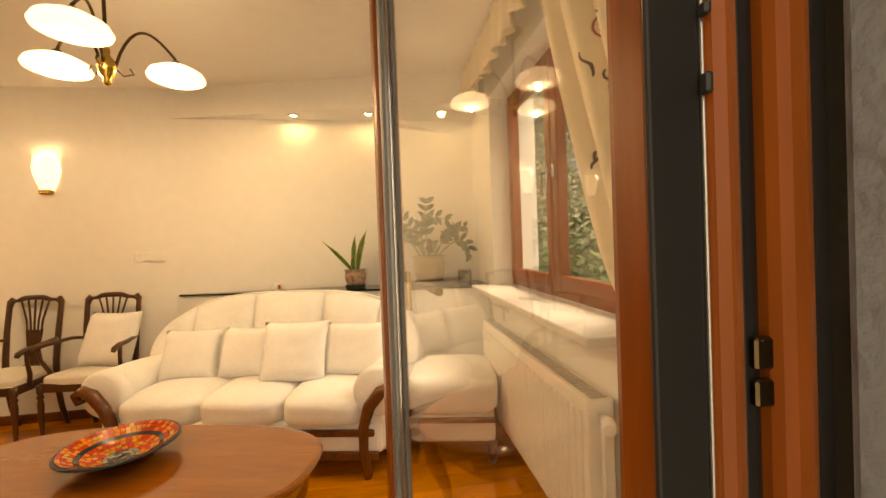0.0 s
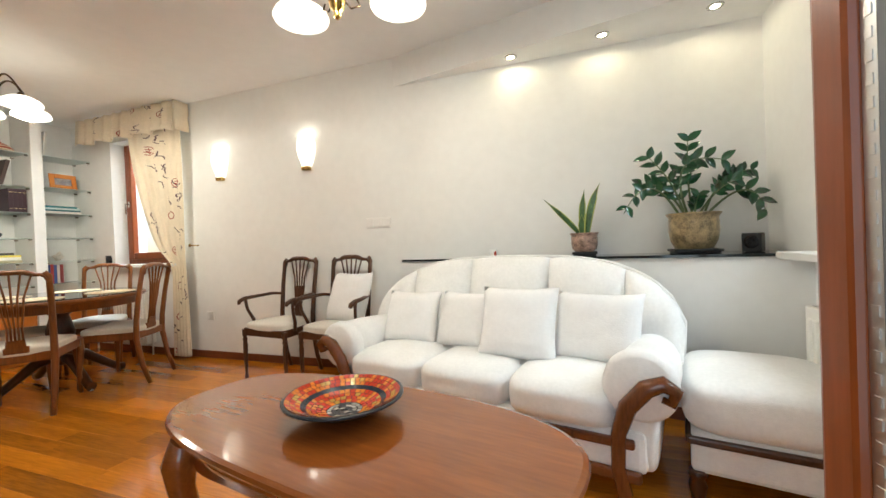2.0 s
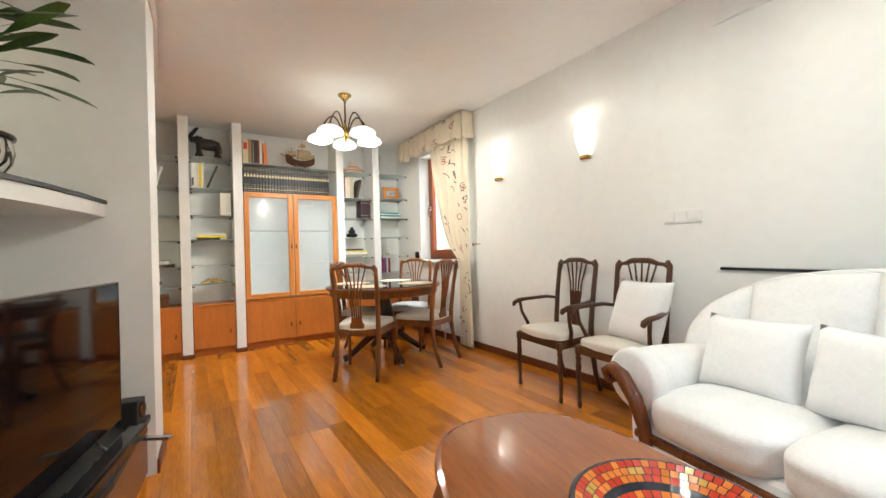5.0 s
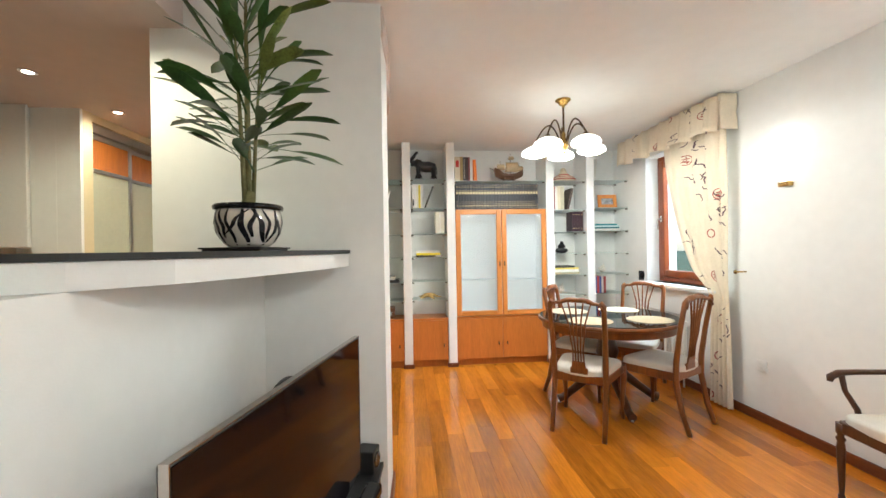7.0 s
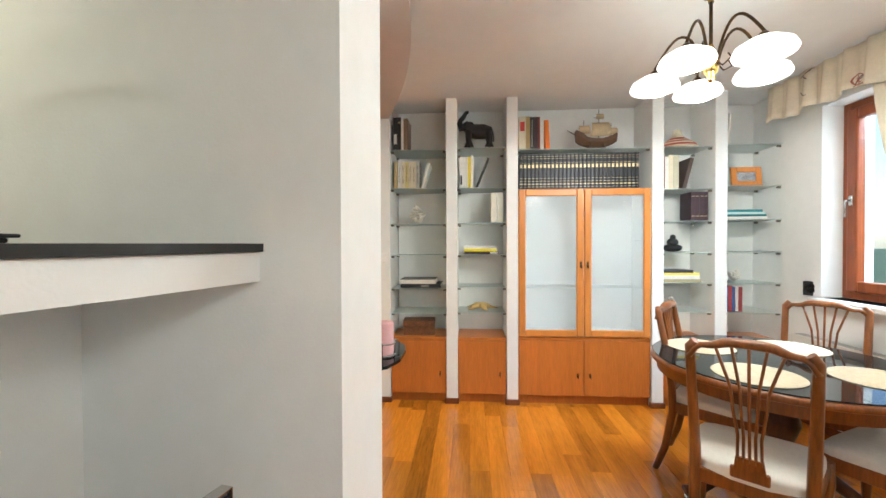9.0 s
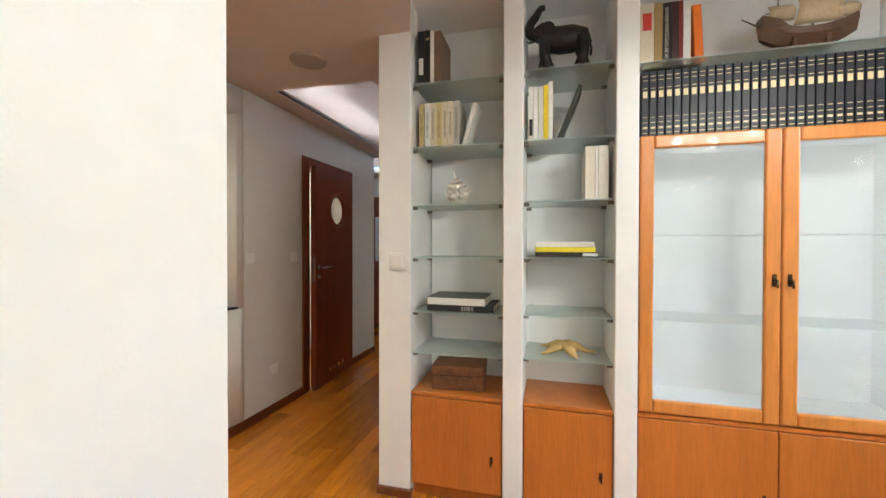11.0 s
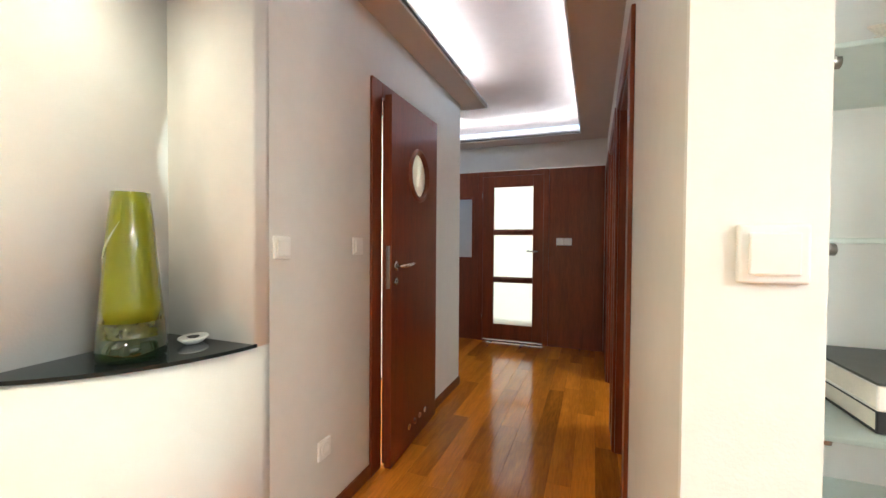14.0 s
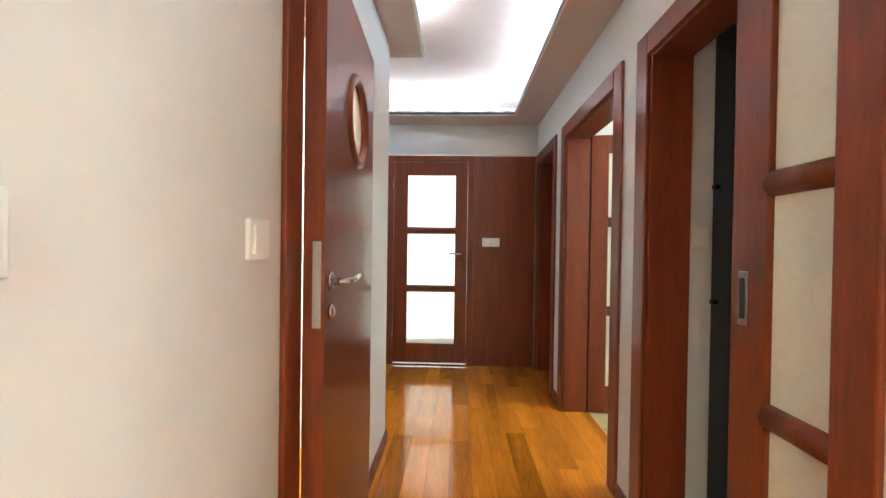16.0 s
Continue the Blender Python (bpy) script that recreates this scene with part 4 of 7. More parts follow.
    if arms:
        for s in (-1, 1):
            bm = bmesh.new()
            tube(bm, [(s * (bw + 0.0), d + 0.02, 0.655), (s * (bw + 0.05), d - 0.06, 0.665), (s * (fw + 0.045), -0.06, 0.655), (s * (fw + 0.05), -0.15, 0.65), (s * (fw + 0.045), -0.205, 0.632), (s * (fw + 0.04), -0.215, 0.610)],
                 [0.015, 0.017, 0.019, 0.022, 0.022, 0.014], 10, 0.75)
            part("armrest", bm, wood_m, c)
            bm = bmesh.new()
            tube(bm, [(s * (fw - 0.0), -0.08, 0.40), (s * (fw + 0.012), -0.085, 0.47), (s * (fw + 0.035), -0.13, 0.56), (s * (fw + 0.045), -0.14, 0.645)], [0.016, 0.015, 0.013, 0.015], 8)
            part("arm_post", bm, wood_m, c)
    return c


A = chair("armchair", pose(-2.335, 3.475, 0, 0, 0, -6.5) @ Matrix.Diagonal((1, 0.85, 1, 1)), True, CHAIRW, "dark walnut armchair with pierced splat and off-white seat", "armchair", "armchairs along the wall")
copy_thing(A, pose(-1.765, 3.435, 0, 0, 0, -6.5) @ Matrix.Diagonal((1, 0.87, 1, 1)))
throw_pillow(pose(-1.70, 3.425, 0.465, -20, 0, -14), 0.40, 0.40, "plump white cushion propped on the walnut armchair", "cushion on the armchair", 6)
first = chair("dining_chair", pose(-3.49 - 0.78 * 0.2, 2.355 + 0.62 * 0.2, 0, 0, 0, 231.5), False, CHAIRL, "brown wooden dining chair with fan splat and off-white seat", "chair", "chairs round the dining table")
copy_thing(first, pose(-3.665, 3.10, 0, 0, 0, -63))
copy_thing(first, pose(-4.289, 2.724, 0, 0, 0, 142))
copy_thing(first, pose(-4.313, 3.27, 0, 0, 0, 42))

# ---- bookcase wall ----
POSTS = [(1.085, 1.18), (1.587, 1.682), (2.752, 2.845), (3.24, 3.335)]
for y0, y1 in POSTS:
    bm = bmesh.new()
    rbox(bm, XB, y0, 0.0, XS, y1, CZ, 0.004, 1)
    tagged(part("trim_bookcase_post", bm, WALL), kind="structure")
bm = bmesh.new()
for y0, y1 in POSTS + [(YR, 0.61)]:
    rbox(bm, XS - 0.02, y0 - 0.012, 0, XS + 0.014, y1 + 0.012, 0.045, 0.004, 1)
tagged(part("trim_post_feet", bm, SKIRT), kind="structure")


def key_pull(parent, x, y, z):
    bm = bmesh.new()
    rbox(bm, x, y - 0.007, z - 0.018, x + 0.004, y + 0.007, z + 0.018, 0.002, 1)
    tube(bm, [(x, y, z), (x + 0.022, y, z)], 0.003, 6)
    tube(bm, [(x + 0.02, y, z + 0.008), (x + 0.022, y, z - 0.022)], [0.006, 0.004], 6)
    part("key", bm, BRONZE, parent, "dark key in the lock")


def base_unit(y0, y1, top, doors, label):
    u = thing("base_cabinet", pose(0, 0, 0), label, "cabinet", "base cabinets of the bookcase")
    bm = bmesh.new()
    box(bm, XB + 0.002, y0 + 0.002, 0.075, XS - 0.03, y1 - 0.002, top - 0.02)
    part("body", bm, ALDER, u)
    bm = bmesh.new()
    box(bm, XB + 0.002, y0 + 0.002, 0.0, XS - 0.055, y1 - 0.002, 0.075)
    part("plinth", bm, ALDER, u)
    bm = bmesh.new()
    rbox(bm, XB + 0.002, y0 + 0.002, top - 0.02, XS - 0.012, y1 - 0.002, top, 0.003, 1)
    part("top", bm, ALDER, u)
    w = (y1 - y0 - 0.008) / doors
    for k in range(doors):
        a = y0 + 0.004 + k * w
        bm = bmesh.new()
        rbox(bm, XS - 0.03, a + 0.002, 0.08, XS - 0.010, a + w - 0.002, top - 0.024, 0.003, 1)
        d = part("door", bm, ALDER, u)
        ky = a + w - 0.05 if (doors == 1 or k == 0) else a + 0.05
        key_pull(d, XS - 0.010, ky, 0.25)
    return u


COLS = [(0.612, 1.085), (1.18, 1.587), (2.845, 3.24), (3.335, 3.768)]
for y0, y1 in COLS:
    base_unit(y0, y1, 0.553, 1, "alder veneer base cabinet with one locked door")
base_unit(1.682, 2.752, 0.562, 2, "wide alder veneer base cabinet with two locked doors")
SHELVES = [(2.135, 1.81, 1.515, 1.245, 0.965, 0.755), (2.145, 1.81, 1.52, 1.25, 0.975, 0.765), (2.12, 1.78, 1.52, 1.265, 1.015, 0.78), (2.13, 1.80, 1.53, 1.268, 1.015, 0.78)]


CLIP = mat("dull steel clip", (0.26, 0.24, 0.21), 0.35, 1.0, vary=0.1)


def glass_shelf(y0, y1, z, x1=XS - 0.02):
    s = thing("glass_shelf", pose(0, 0, 0), "frosted greenish glass shelf on small metal clips", "shelf", "glass shelves of the bookcase")
    bm = bmesh.new()
    rbox(bm, XB + 0.012, y0 + 0.006, z - 0.008, x1, y1 - 0.006, z, 0.0015, 1)
    part("pane", bm, SHELFG, s).visible_shadow = False
    for x in (XB + 0.06, x1 - 0.03):
        for y, d in ((y0, 1), (y1, -1)):
            bm = bmesh.new()
            tube(bm, [(x, y + d * 0.001, z - 0.017), (x, y + d * 0.026, z - 0.017)], 0.009, 8)
            rbox(bm, x - 0.008, min(y + d * 0.002, y + d * 0.02), z - 0.018, x + 0.008, max(y + d * 0.002, y + d * 0.02), z - 0.0085, 0.001, 1)
            part("clip", bm, CLIP, s)
    return s


for (y0, y1), zs in zip(COLS, SHELVES):
    for z in zs:
        glass_shelf(y0, y1, z)
glass_shelf(1.682, 2.752, 2.12)

# glazed cabinet in the middle bay
vit = thing("display_cabinet", pose(0, 0, 0), "alder display cabinet with two frosted glass doors", "cabinet")
bm = bmesh.new()
for b in ((XB + 0.002, 1.684, 0.563, XB + 0.012, 2.750, 1.79), (XB + 0.012, 1.684, 0.563, XS - 0.03, 1.702, 1.79), (XB + 0.012, 2.732, 0.563, XS - 0.03, 2.750, 1.79), (XB + 0.012, 1.702, 0.563, XS - 0.03, 2.732, 0.583), (XB + 0.012, 1.702, 1.772, XS - 0.03, 2.732, 1.79)):
    box(bm, *b)
part("carcass", bm, mat("white cabinet lining", (0.80, 0.82, 0.80), 0.5, vary=0.02), vit)
for z in (0.97, 1.36):
    bm = bmesh.new()
    box(bm, XB + 0.02, 1.705, z - 0.006, XS - 0.05, 2.73, z)
    part("inner_shelf", bm, SHELFG, vit).visible_shadow = False
DOORM = Matrix(((0, -1, 0, XS - 0.028), (1, 0, 0, 0), (0, 0, 1, 0), (0, 0, 0, 1)))
for a, b, ky in ((1.686, 2.215, 2.190), (2.219, 2.748, 2.244)):
    d = new("door")
    d.parent = vit
    d.matrix_basis = DOORM
    framed(d, a, 0.568, b, 1.788, 0.058, -0.026, 0.0, ALDERLT, "frame", 0.008)
    bm = bmesh.new()
    box(bm, a + 0.05, -0.016, 0.618, b - 0.05, -0.011, 1.738)
    part("pane", bm, FROST, d).visible_shadow = False
    bm = bmesh.new()
    rbox(bm, ky - 0.008, -0.03, 1.14, ky + 0.008, -0.026, 1.19, 0.002, 1)
    tube(bm, [(ky, -0.03, 1.165), (ky, -0.05, 1.165), (ky, -0.052, 1.135)], 0.005, 8)
    part("key", bm, BRONZE, d)

# ---- books ----
PAPER = mat("book pages", (0.78, 0.73, 0.62), 0.85, vary=0.05, scale=40)


def cover(c):
    key = "book cloth %.2f %.2f %.2f" % c
    return mat(key, c, 0.45, vary=0.08, scale=25, bump=0.05, bscale=300)


def book(m, t, h, d, color, label, band=None, title="", tcol=(0.1, 0.08, 0.05)):
    """Spine faces local +x; thickness along y; standing on z = 0."""
    b = thing("book", m, label, "book")
    bm = bmesh.new()
    box(bm, -d + 0.004, 0.002, 0.003, -0.004, t - 0.002, h - 0.003)
    part("page_block", bm, PAPER, b)
    bm = bmesh.new()
    for a in ((-d, 0, 0, -0.001, 0.0025, h), (-d, t - 0.0025, 0, -0.001, t, h)):
        box(bm, *a)
    rbox(bm, -0.005, 0.0, 0.0, 0.001, t, h, 0.0015, 1)
    part("cover", bm, cover(color), b)
    if band:
        bm = bmesh.new()
        for z0, z1 in band[1]:
            box(bm, 0.0005, t * 0.18, h * z0, 0.0018, t * 0.82, h * z1)
        tagged(part("spine_band", bm, cover(band[0]), b), kind="stuff")
    if title:
        cu = bpy.data.curves.new("title", "FONT")
        cu.body, cu.size, cu.align_x, cu.align_y = title, t * 0.55, "CENTER", "CENTER"
        ob = new("title", cu)
        cu.materials.append(cover(tcol))
        ob.parent = b
        ob.matrix_basis = Matrix.Translation((0.0022, t / 2, h * 0.52)) @ Matrix(((0, 0, 1, 0), (0, -1, 0, 0), (1, 0, 0, 0), (0, 0, 0, 1))) 
    return b


def row(y, z, specs, x=XS - 0.06):
    for t, h, d, col, label, *more in specs:
        book(pose(x, y, z), t, h, d, col, label, *more)
        y += t + 0.001
    return y


def leaning(y, z, t, h, d, col, label, ang, x=XS - 0.06, band=None, title="", tcol=(0.7, 0.65, 0.4)):
    book(pose(x, y, z + t * math.sin(radians(max(ang, 0))), ang, 0, 0), t, h, d, col, label, band, title, tcol)


def stack(y, z, specs, x=XS - 0.05):
    """Books lying flat, spines to the room."""
    for t, w, d, col, label, *more in specs:
        book(Matrix.Translation((x, y + w, z)) @ pose(0, 0, 0, 90, 0, 0), t, w, d, col, label, *more)
        z += t + 0.0005


TAN, CRM, WHT, BLK, DRED = (0.55, 0.42, 0.20), (0.70, 0.62, 0.46), (0.80, 0.78, 0.72), (0.02, 0.02, 0.022), (0.22, 0.03, 0.025)
y = row(0.632, 2.136, [(0.038, 0.285, 0.20, BLK, "thick black standing book", (WHT, [(0.2, 0.5)])), (0.028, 0.285, 0.20, BLK, "plain black standing book", (TAN, [(0.82, 0.86)])), (0.020, 0.28, 0.2, WHT, "thin white standing book"), (0.035, 0.275, 0.21, (0.20, 0.13, 0.08), "brown illustrated standing book")])
HIST = ["HISTORIA BURÓW", "HISTORIA AUSTRII", "HISTORIA FINLANDII", "HISTORIA WĘGIER", "HISTORIA JAPONII", "HISTORIA DANII", "HISTORIA HOLANDII"]
HC = [(0.58, 0.44, 0.20), WHT, CRM, (0.62, 0.52, 0.22), CRM, CRM, (0.48, 0.47, 0.42)]
y = 0.637
for k, (tt, c) in enumerate(zip(HIST, HC)):
    book(pose(XS - 0.07, y, 1.811), 0.030 if k else 0.026, 0.235, 0.16, c, "cream and tan history book standing in a row", None, tt)
    y += 0.031
leaning(y + 0.012, 1.811, 0.02, 0.225, 0.16, WHT, "white book leaning on the history books", -16)
stack(0.69, 0.966, [(0.032, 0.345, 0.26, BLK, "large black picture book lying flat", ((0.30, 0.29, 0.27), [(0.30, 0.33), (0.345, 0.40), (0.41, 0.44), (0.45, 0.48)])), (0.036, 0.30, 0.24, WHT, "thick white book lying flat with a dark cover"), (0.004, 0.30, 0.24, (0.06, 0.06, 0.05), "thin dark booklet on top of the stack")])
y = row(1.20, 1.811, [(0.024, 0.265, 0.19, WHT, "plain white standing book", (BLK, [(0.1, 0.4)])), (0.022, 0.262, 0.19, WHT, "plain white standing book"), (0.022, 0.262, 0.19, (0.72, 0.70, 0.60), "pale grey standing book"), (0.022, 0.265, 0.19, (0.80, 0.62, 0.02), "bright yellow book standing upright"), (0.02, 0.28, 0.19, WHT, "tall white standing book")])
leaning(y + 0.015, 1.811, 0.018, 0.275, 0.19, (0.03, 0.032, 0.02), "dark green book leaning on the row", -22, title="")
row(1.462, 1.521, [(0.045, 0.25, 0.22, (0.72, 0.68, 0.56), "cream hardback standing alone"), (0.012, 0.25, 0.21, WHT, "thin white standing book"), (0.045, 0.25, 0.21, (0.70, 0.67, 0.56), "cream hardback standing upright")])
stack(1.235, 1.251, [(0.022, 0.29, 0.21, (0.04, 0.03, 0.025), "dark illustrated paperback lying flat", (WHT, [(0.02, 0.25)])), (0.024, 0.275, 0.20, (0.80, 0.68, 0.02), "bright yellow book lying flat"), (0.024, 0.27, 0.20, WHT, "white book on top of the stack")])
# encyclopaedia
vol = None
for k in range(30):
    m = pose(XS - 0.05, 1.70 + k * 0.0325, 1.791)
    if vol is None:
        GOLD = (0.74, 0.60, 0.32)
        vol = book(m, 0.0285, 0.295, 0.19, (0.014, 0.014, 0.020), "dark blue encyclopaedia volume with gilt bands", (GOLD, [(0.92, 0.93), (0.86, 0.868), (0.74, 0.748), (0.60, 0.70), (0.30, 0.308), (0.22, 0.23), (0.13, 0.16), (0.06, 0.07)]))
        tagged(vol, group="encyclopaedia volumes")
    else:
        copy_thing(vol, m)
row(1.70, 2.121, [(0.058, 0.29, 0.2, CRM, "thick cream book with a red spine label", ((0.55, 0.04, 0.03), [(0.58, 0.85)])), (0.034, 0.29, 0.2, (0.36, 0.25, 0.09), "tan cloth standing book"), (0.034, 0.285, 0.2, BLK, "black standing icon book", None, "НОВГОРОДСКАЯ ИКОНА", (0.75, 0.70, 0.6)), (0.03, 0.285, 0.2, (0.05, 0.02, 0.02), "very dark standing book"), (0.016, 0.285, 0.2, DRED, "slim dark red standing book"), (0.03, 0.27, 0.2, WHT, "plain white standing book")], XS - 0.09)
leaning(1.925, 2.121, 0.035, 0.255, 0.2, (0.80, 0.19, 0.01), "bright orange standing book", 3, XS - 0.09)
row(2.862, 1.781, [(0.03, 0.29, 0.2, DRED, "tall dark red standing book"), (0.03, 0.27, 0.2, WHT, "plain white standing book"), (0.035, 0.285, 0.2, CRM, "plain cream standing book"), (0.045, 0.28, 0.2, (0.5, 0.46, 0.33), "plain beige standing book")], XS - 0.09)
leaning(3.03, 1.781, 0.03, 0.27, 0.2, (0.09, 0.06, 0.05), "dark brown book leaning over", -14, XS - 0.09)
for k in range(4):
    book(pose(XS - 0.06, 3.085 + 0.034 * k, 1.521), 0.0335, 0.235, 0.17, (0.045, 0.02, 0.03), "dark burgundy boxed volume", (GOLD, [(0.15, 0.17), (0.84, 0.86)]))
stack(2.862, 1.016, [(0.028, 0.30, 0.22, (0.45, 0.40, 0.24), "large colourful book lying flat"), (0.03, 0.29, 0.22, WHT, "white book lying flat"), (0.02, 0.29, 0.2, (0.80, 0.66, 0.12), "yellow book lying flat"), (0.022, 0.24, 0.2, (0.05, 0.05, 0.05), "black book on the stack")])
leaning(3.36, 2.131, 0.02, 0.26, 0.18, WHT, "white album leaning in the corner", -6)
stack(3.345, 1.531, [(0.02, 0.33, 0.22, WHT, "white book lying flat"), (0.018, 0.32, 0.22, (0.02, 0.12, 0.14), "teal book lying flat"), (0.018, 0.32, 0.22, (0.55, 0.68, 0.66), "pale blue book lying flat"), (0.02, 0.29, 0.2, (0.03, 0.20, 0.22), "dark teal book on the stack")])
row(3.35, 0.781, [(0.03, 0.20, 0.16, (0.05, 0.10, 0.30), "blue paperback standing upright"), (0.026, 0.205, 0.16, (0.40, 0.05, 0.04), "red paperback standing upright"), (0.026, 0.20, 0.16, (0.06, 0.10, 0.28), "blue paperback standing upright"), (0.024, 0.205, 0.16, (0.65, 0.62, 0.58), "pale paperback standing upright"), (0.03, 0.20, 0.16, (0.25, 0.04, 0.04), "maroon paperback standing upright")])

# ---- ornaments ----
EBONY = mat("carved ebony", (0.012, 0.011, 0.012), 0.35, vary=0.3, bump=0.4, bscale=60)
ele = bmesh.new()
E = pose(-5.27, 1.345, 2.146) @ Matrix.Scale(1.08, 4)
tube(ele, [(0, -0.085, 0.140), (0, -0.05, 0.138), (0, 0.0, 0.130), (0, 0.05, 0.130), (0, 0.095, 0.120), (0, 0.122, 0.095)], [0.034, 0.054, 0.058, 0.058, 0.050, 0.018], 16, m=E)
tube(ele, [(0, -0.05, 0.150), (0, -0.082, 0.172), (0, -0.110, 0.160)], [0.036, 0.045, 0.030], 14, m=E)
tube(ele, [(0, -0.098, 0.165), (0, -0.122, 0.172), (0, -0.134, 0.195), (0, -0.126, 0.222), (0, -0.105, 0.245), (0, -0.094, 0.265), (0, -0.082, 0.282), (0, -0.064, 0.284)], [0.030, 0.027, 0.023, 0.020, 0.018, 0.016, 0.014, 0.012], 12, m=E)
for sx in (-1, 1):
    tube(ele, [(sx * 0.028, -0.062, 0.13), (sx * 0.031, -0.066, 0.06), (sx * 0.031, -0.064 + 0.018 * sx, 0.0)], [0.030, 0.021, 0.023], 12, m=E)
    tube(ele, [(sx * 0.028, 0.088, 0.12), (sx * 0.031, 0.100, 0.05), (sx * 0.031, 0.100 - 0.018 * sx, 0.0)], [0.034, 0.021, 0.023], 12, m=E)
    cushion(ele, sx * 0.048, -0.052, 0.150, 0.014, 0.066, 0.085, m=E, puff=0.1, n=4, power=2.4)
    tube(ele, [(sx * 0.020, -0.105, 0.150), (sx * 0.022, -0.134, 0.146), (sx * 0.020, -0.152, 0.162)], [0.006, 0.005, 0.001], 6, m=E)
tube(ele, [(0, 0.120, 0.115), (0, 0.132, 0.085), (0, 0.130, 0.05)], [0.005, 0.004, 0.005], 6, m=E)
tagged(part("elephant_figurine", ele, EBONY), "black carved elephant with a raised trunk", "figurine")

DECKW = wood("dark ship hull wood", (0.10, 0.045, 0.02), 0.5, 1)
SAIL = mat("parchment sailcloth", (0.52, 0.40, 0.24), 0.85, vary=0.15, scale=20)
SH = pose(-5.30, 2.34, 2.121)
ship = thing("model_ship", SH @ Matrix.Scale(1.12, 4), "wooden model sailing ship with parchment sails", "model ship")
bm = bmesh.new()
secs = []
for k in range(13):
    t = k / 12
    yy = -0.15 + 0.30 * t
    w = 0.05 * math.sin(math.pi * (0.12 + 0.8 * t)) ** 0.6
    topz = 0.075 + 0.05 * (2 * t - 1) ** 2 + (0.02 if t < 0.25 else 0)
    keel = 0.02 + 0.04 * abs(2 * t - 1) ** 3
    secs.append([bm.verts.new(SH.inverted() @ SH @ Vector(c)) for c in ((-w, yy, topz), (-w * 0.9, yy, topz * 0.6 + keel * 0.4), (-w * 0.3, yy, keel), (w * 0.3, yy, keel), (w * 0.9, yy, topz * 0.6 + keel * 0.4), (w, yy, topz))])
for p, q in zip(secs, secs[1:]):
    for i in range(6):
        bm.faces.new((p[i], p[(i + 1) % 6], q[(i + 1) % 6], q[i]))
bm.faces.new(secs[0]), bm.faces.new(secs[-1])
part("hull", bm, DECKW, ship)
bm = bmesh.new()
rbox(bm, -0.035, -0.06, 0.0, 0.035, -0.045, 0.05, 0.003), rbox(bm, -0.035, 0.045, 0.0, 0.035, 0.06, 0.05, 0.003)
part("cradle", bm, DECKW, ship)
for yy, hh in ((-0.09, 0.22), (0.02, 0.30), (0.11, 0.20)):
    bm = bmesh.new()
    tube(bm, [(0, yy, 0.06), (0, yy, hh)], [0.004, 0.002], 6)
    tube(bm, [(0, yy - 0.04, hh - 0.06), (0, yy + 0.04, hh - 0.06)], 0.002, 5)
    part("mast", bm, DECKW, ship)
bm = bmesh.new()
tube(bm, [(0, -0.13, 0.10), (0, -0.21, 0.15)], [0.004, 0.002], 6)
part("bowsprit", bm, DECKW, ship)
for yy, z0, z1, w in ((0.03, 0.10, 0.20, 0.075), (-0.09, 0.12, 0.18, 0.045), (0.115, 0.11, 0.16, 0.035), (0.02, 0.225, 0.265, 0.03)):
    cloth("sail", lambda u, v, yy=yy, z0=z0, z1=z1, w=w: (0.012 + 0.022 * math.sin(math.pi * v), yy - w + 2 * w * u * (1 - 0.15 * v) + 0.15 * w * v, z0 + (z1 - z0) * v), 6, 6, SAIL, ship)

SHELLM = mat("white sea shell", (0.84, 0.78, 0.69), 0.4, vary=0.15, scale=30, bump=0.3, bscale=40)
def shell(m, s, label):
    """A conch standing on its mouth: a stepped spire with a crown of spikes on each turn."""
    rnd = random.Random(31)
    bm = bmesh.new()
    prof = []
    for k in range(34):
        f = k / 33
        r = 0.050 * f ** 1.25 * (1 + 0.16 * math.sin(f * 34)) if f < 0.68 else 0.031 * (1 - ((f - 0.68) / 0.34) ** 2) + 0.010
        prof.append((max(0.0012, r), 0.17 * f))
    prof.append((0.001, 0.171))
    lie = m @ pose(0, 0, 0.15 * s, 198, 12, 14) @ Matrix.Scale(s, 4) @ Matrix.Diagonal((1.2, 1.2, 1.0, 1))
    lathe(bm, prof, 20, m=lie)
    for turn, (z, r, L) in enumerate(((0.050, 0.012, 0.014), (0.075, 0.021, 0.020), (0.100, 0.030, 0.030), (0.118, 0.036, 0.036))):
        for k in range(8):
            a = 2 * math.pi * (k + 0.4 * turn) / 8
            c = Vector((r * math.cos(a), r * math.sin(a), z))
            tip = c + Vector((math.cos(a), math.sin(a), -0.55)) * L * rnd.uniform(0.4, 0.85)
            tube(bm, [c * 0.98, (c + tip) / 2, tip], [0.013 + 0.006 * turn / 3, 0.009, 0.002], 6, m=lie)
    for v in bm.verts:
        v.co += Vector((1, 1, 1)) * 0.004 * s * noise.noise(v.co * 60)
    zmin = min(v.co.z for v in bm.verts)
    for v in bm.verts:
        v.co.z += m.translation.z - zmin
    tagged(part("sea_shell", bm, SHELLM), label, "shell")
shell(pose(-5.36, 0.80, 1.516, 0, 0, 20), 1.15, "large spiked white sea shell on a glass shelf")
shell(pose(-5.36, 3.0, 0.781, 0, 0, 80), 0.8, "pale sea shell on a glass shelf")
shell(pose(-5.36, 3.52, 1.016, 0, 0, 60), 0.75, "small white shell on a glass shelf")

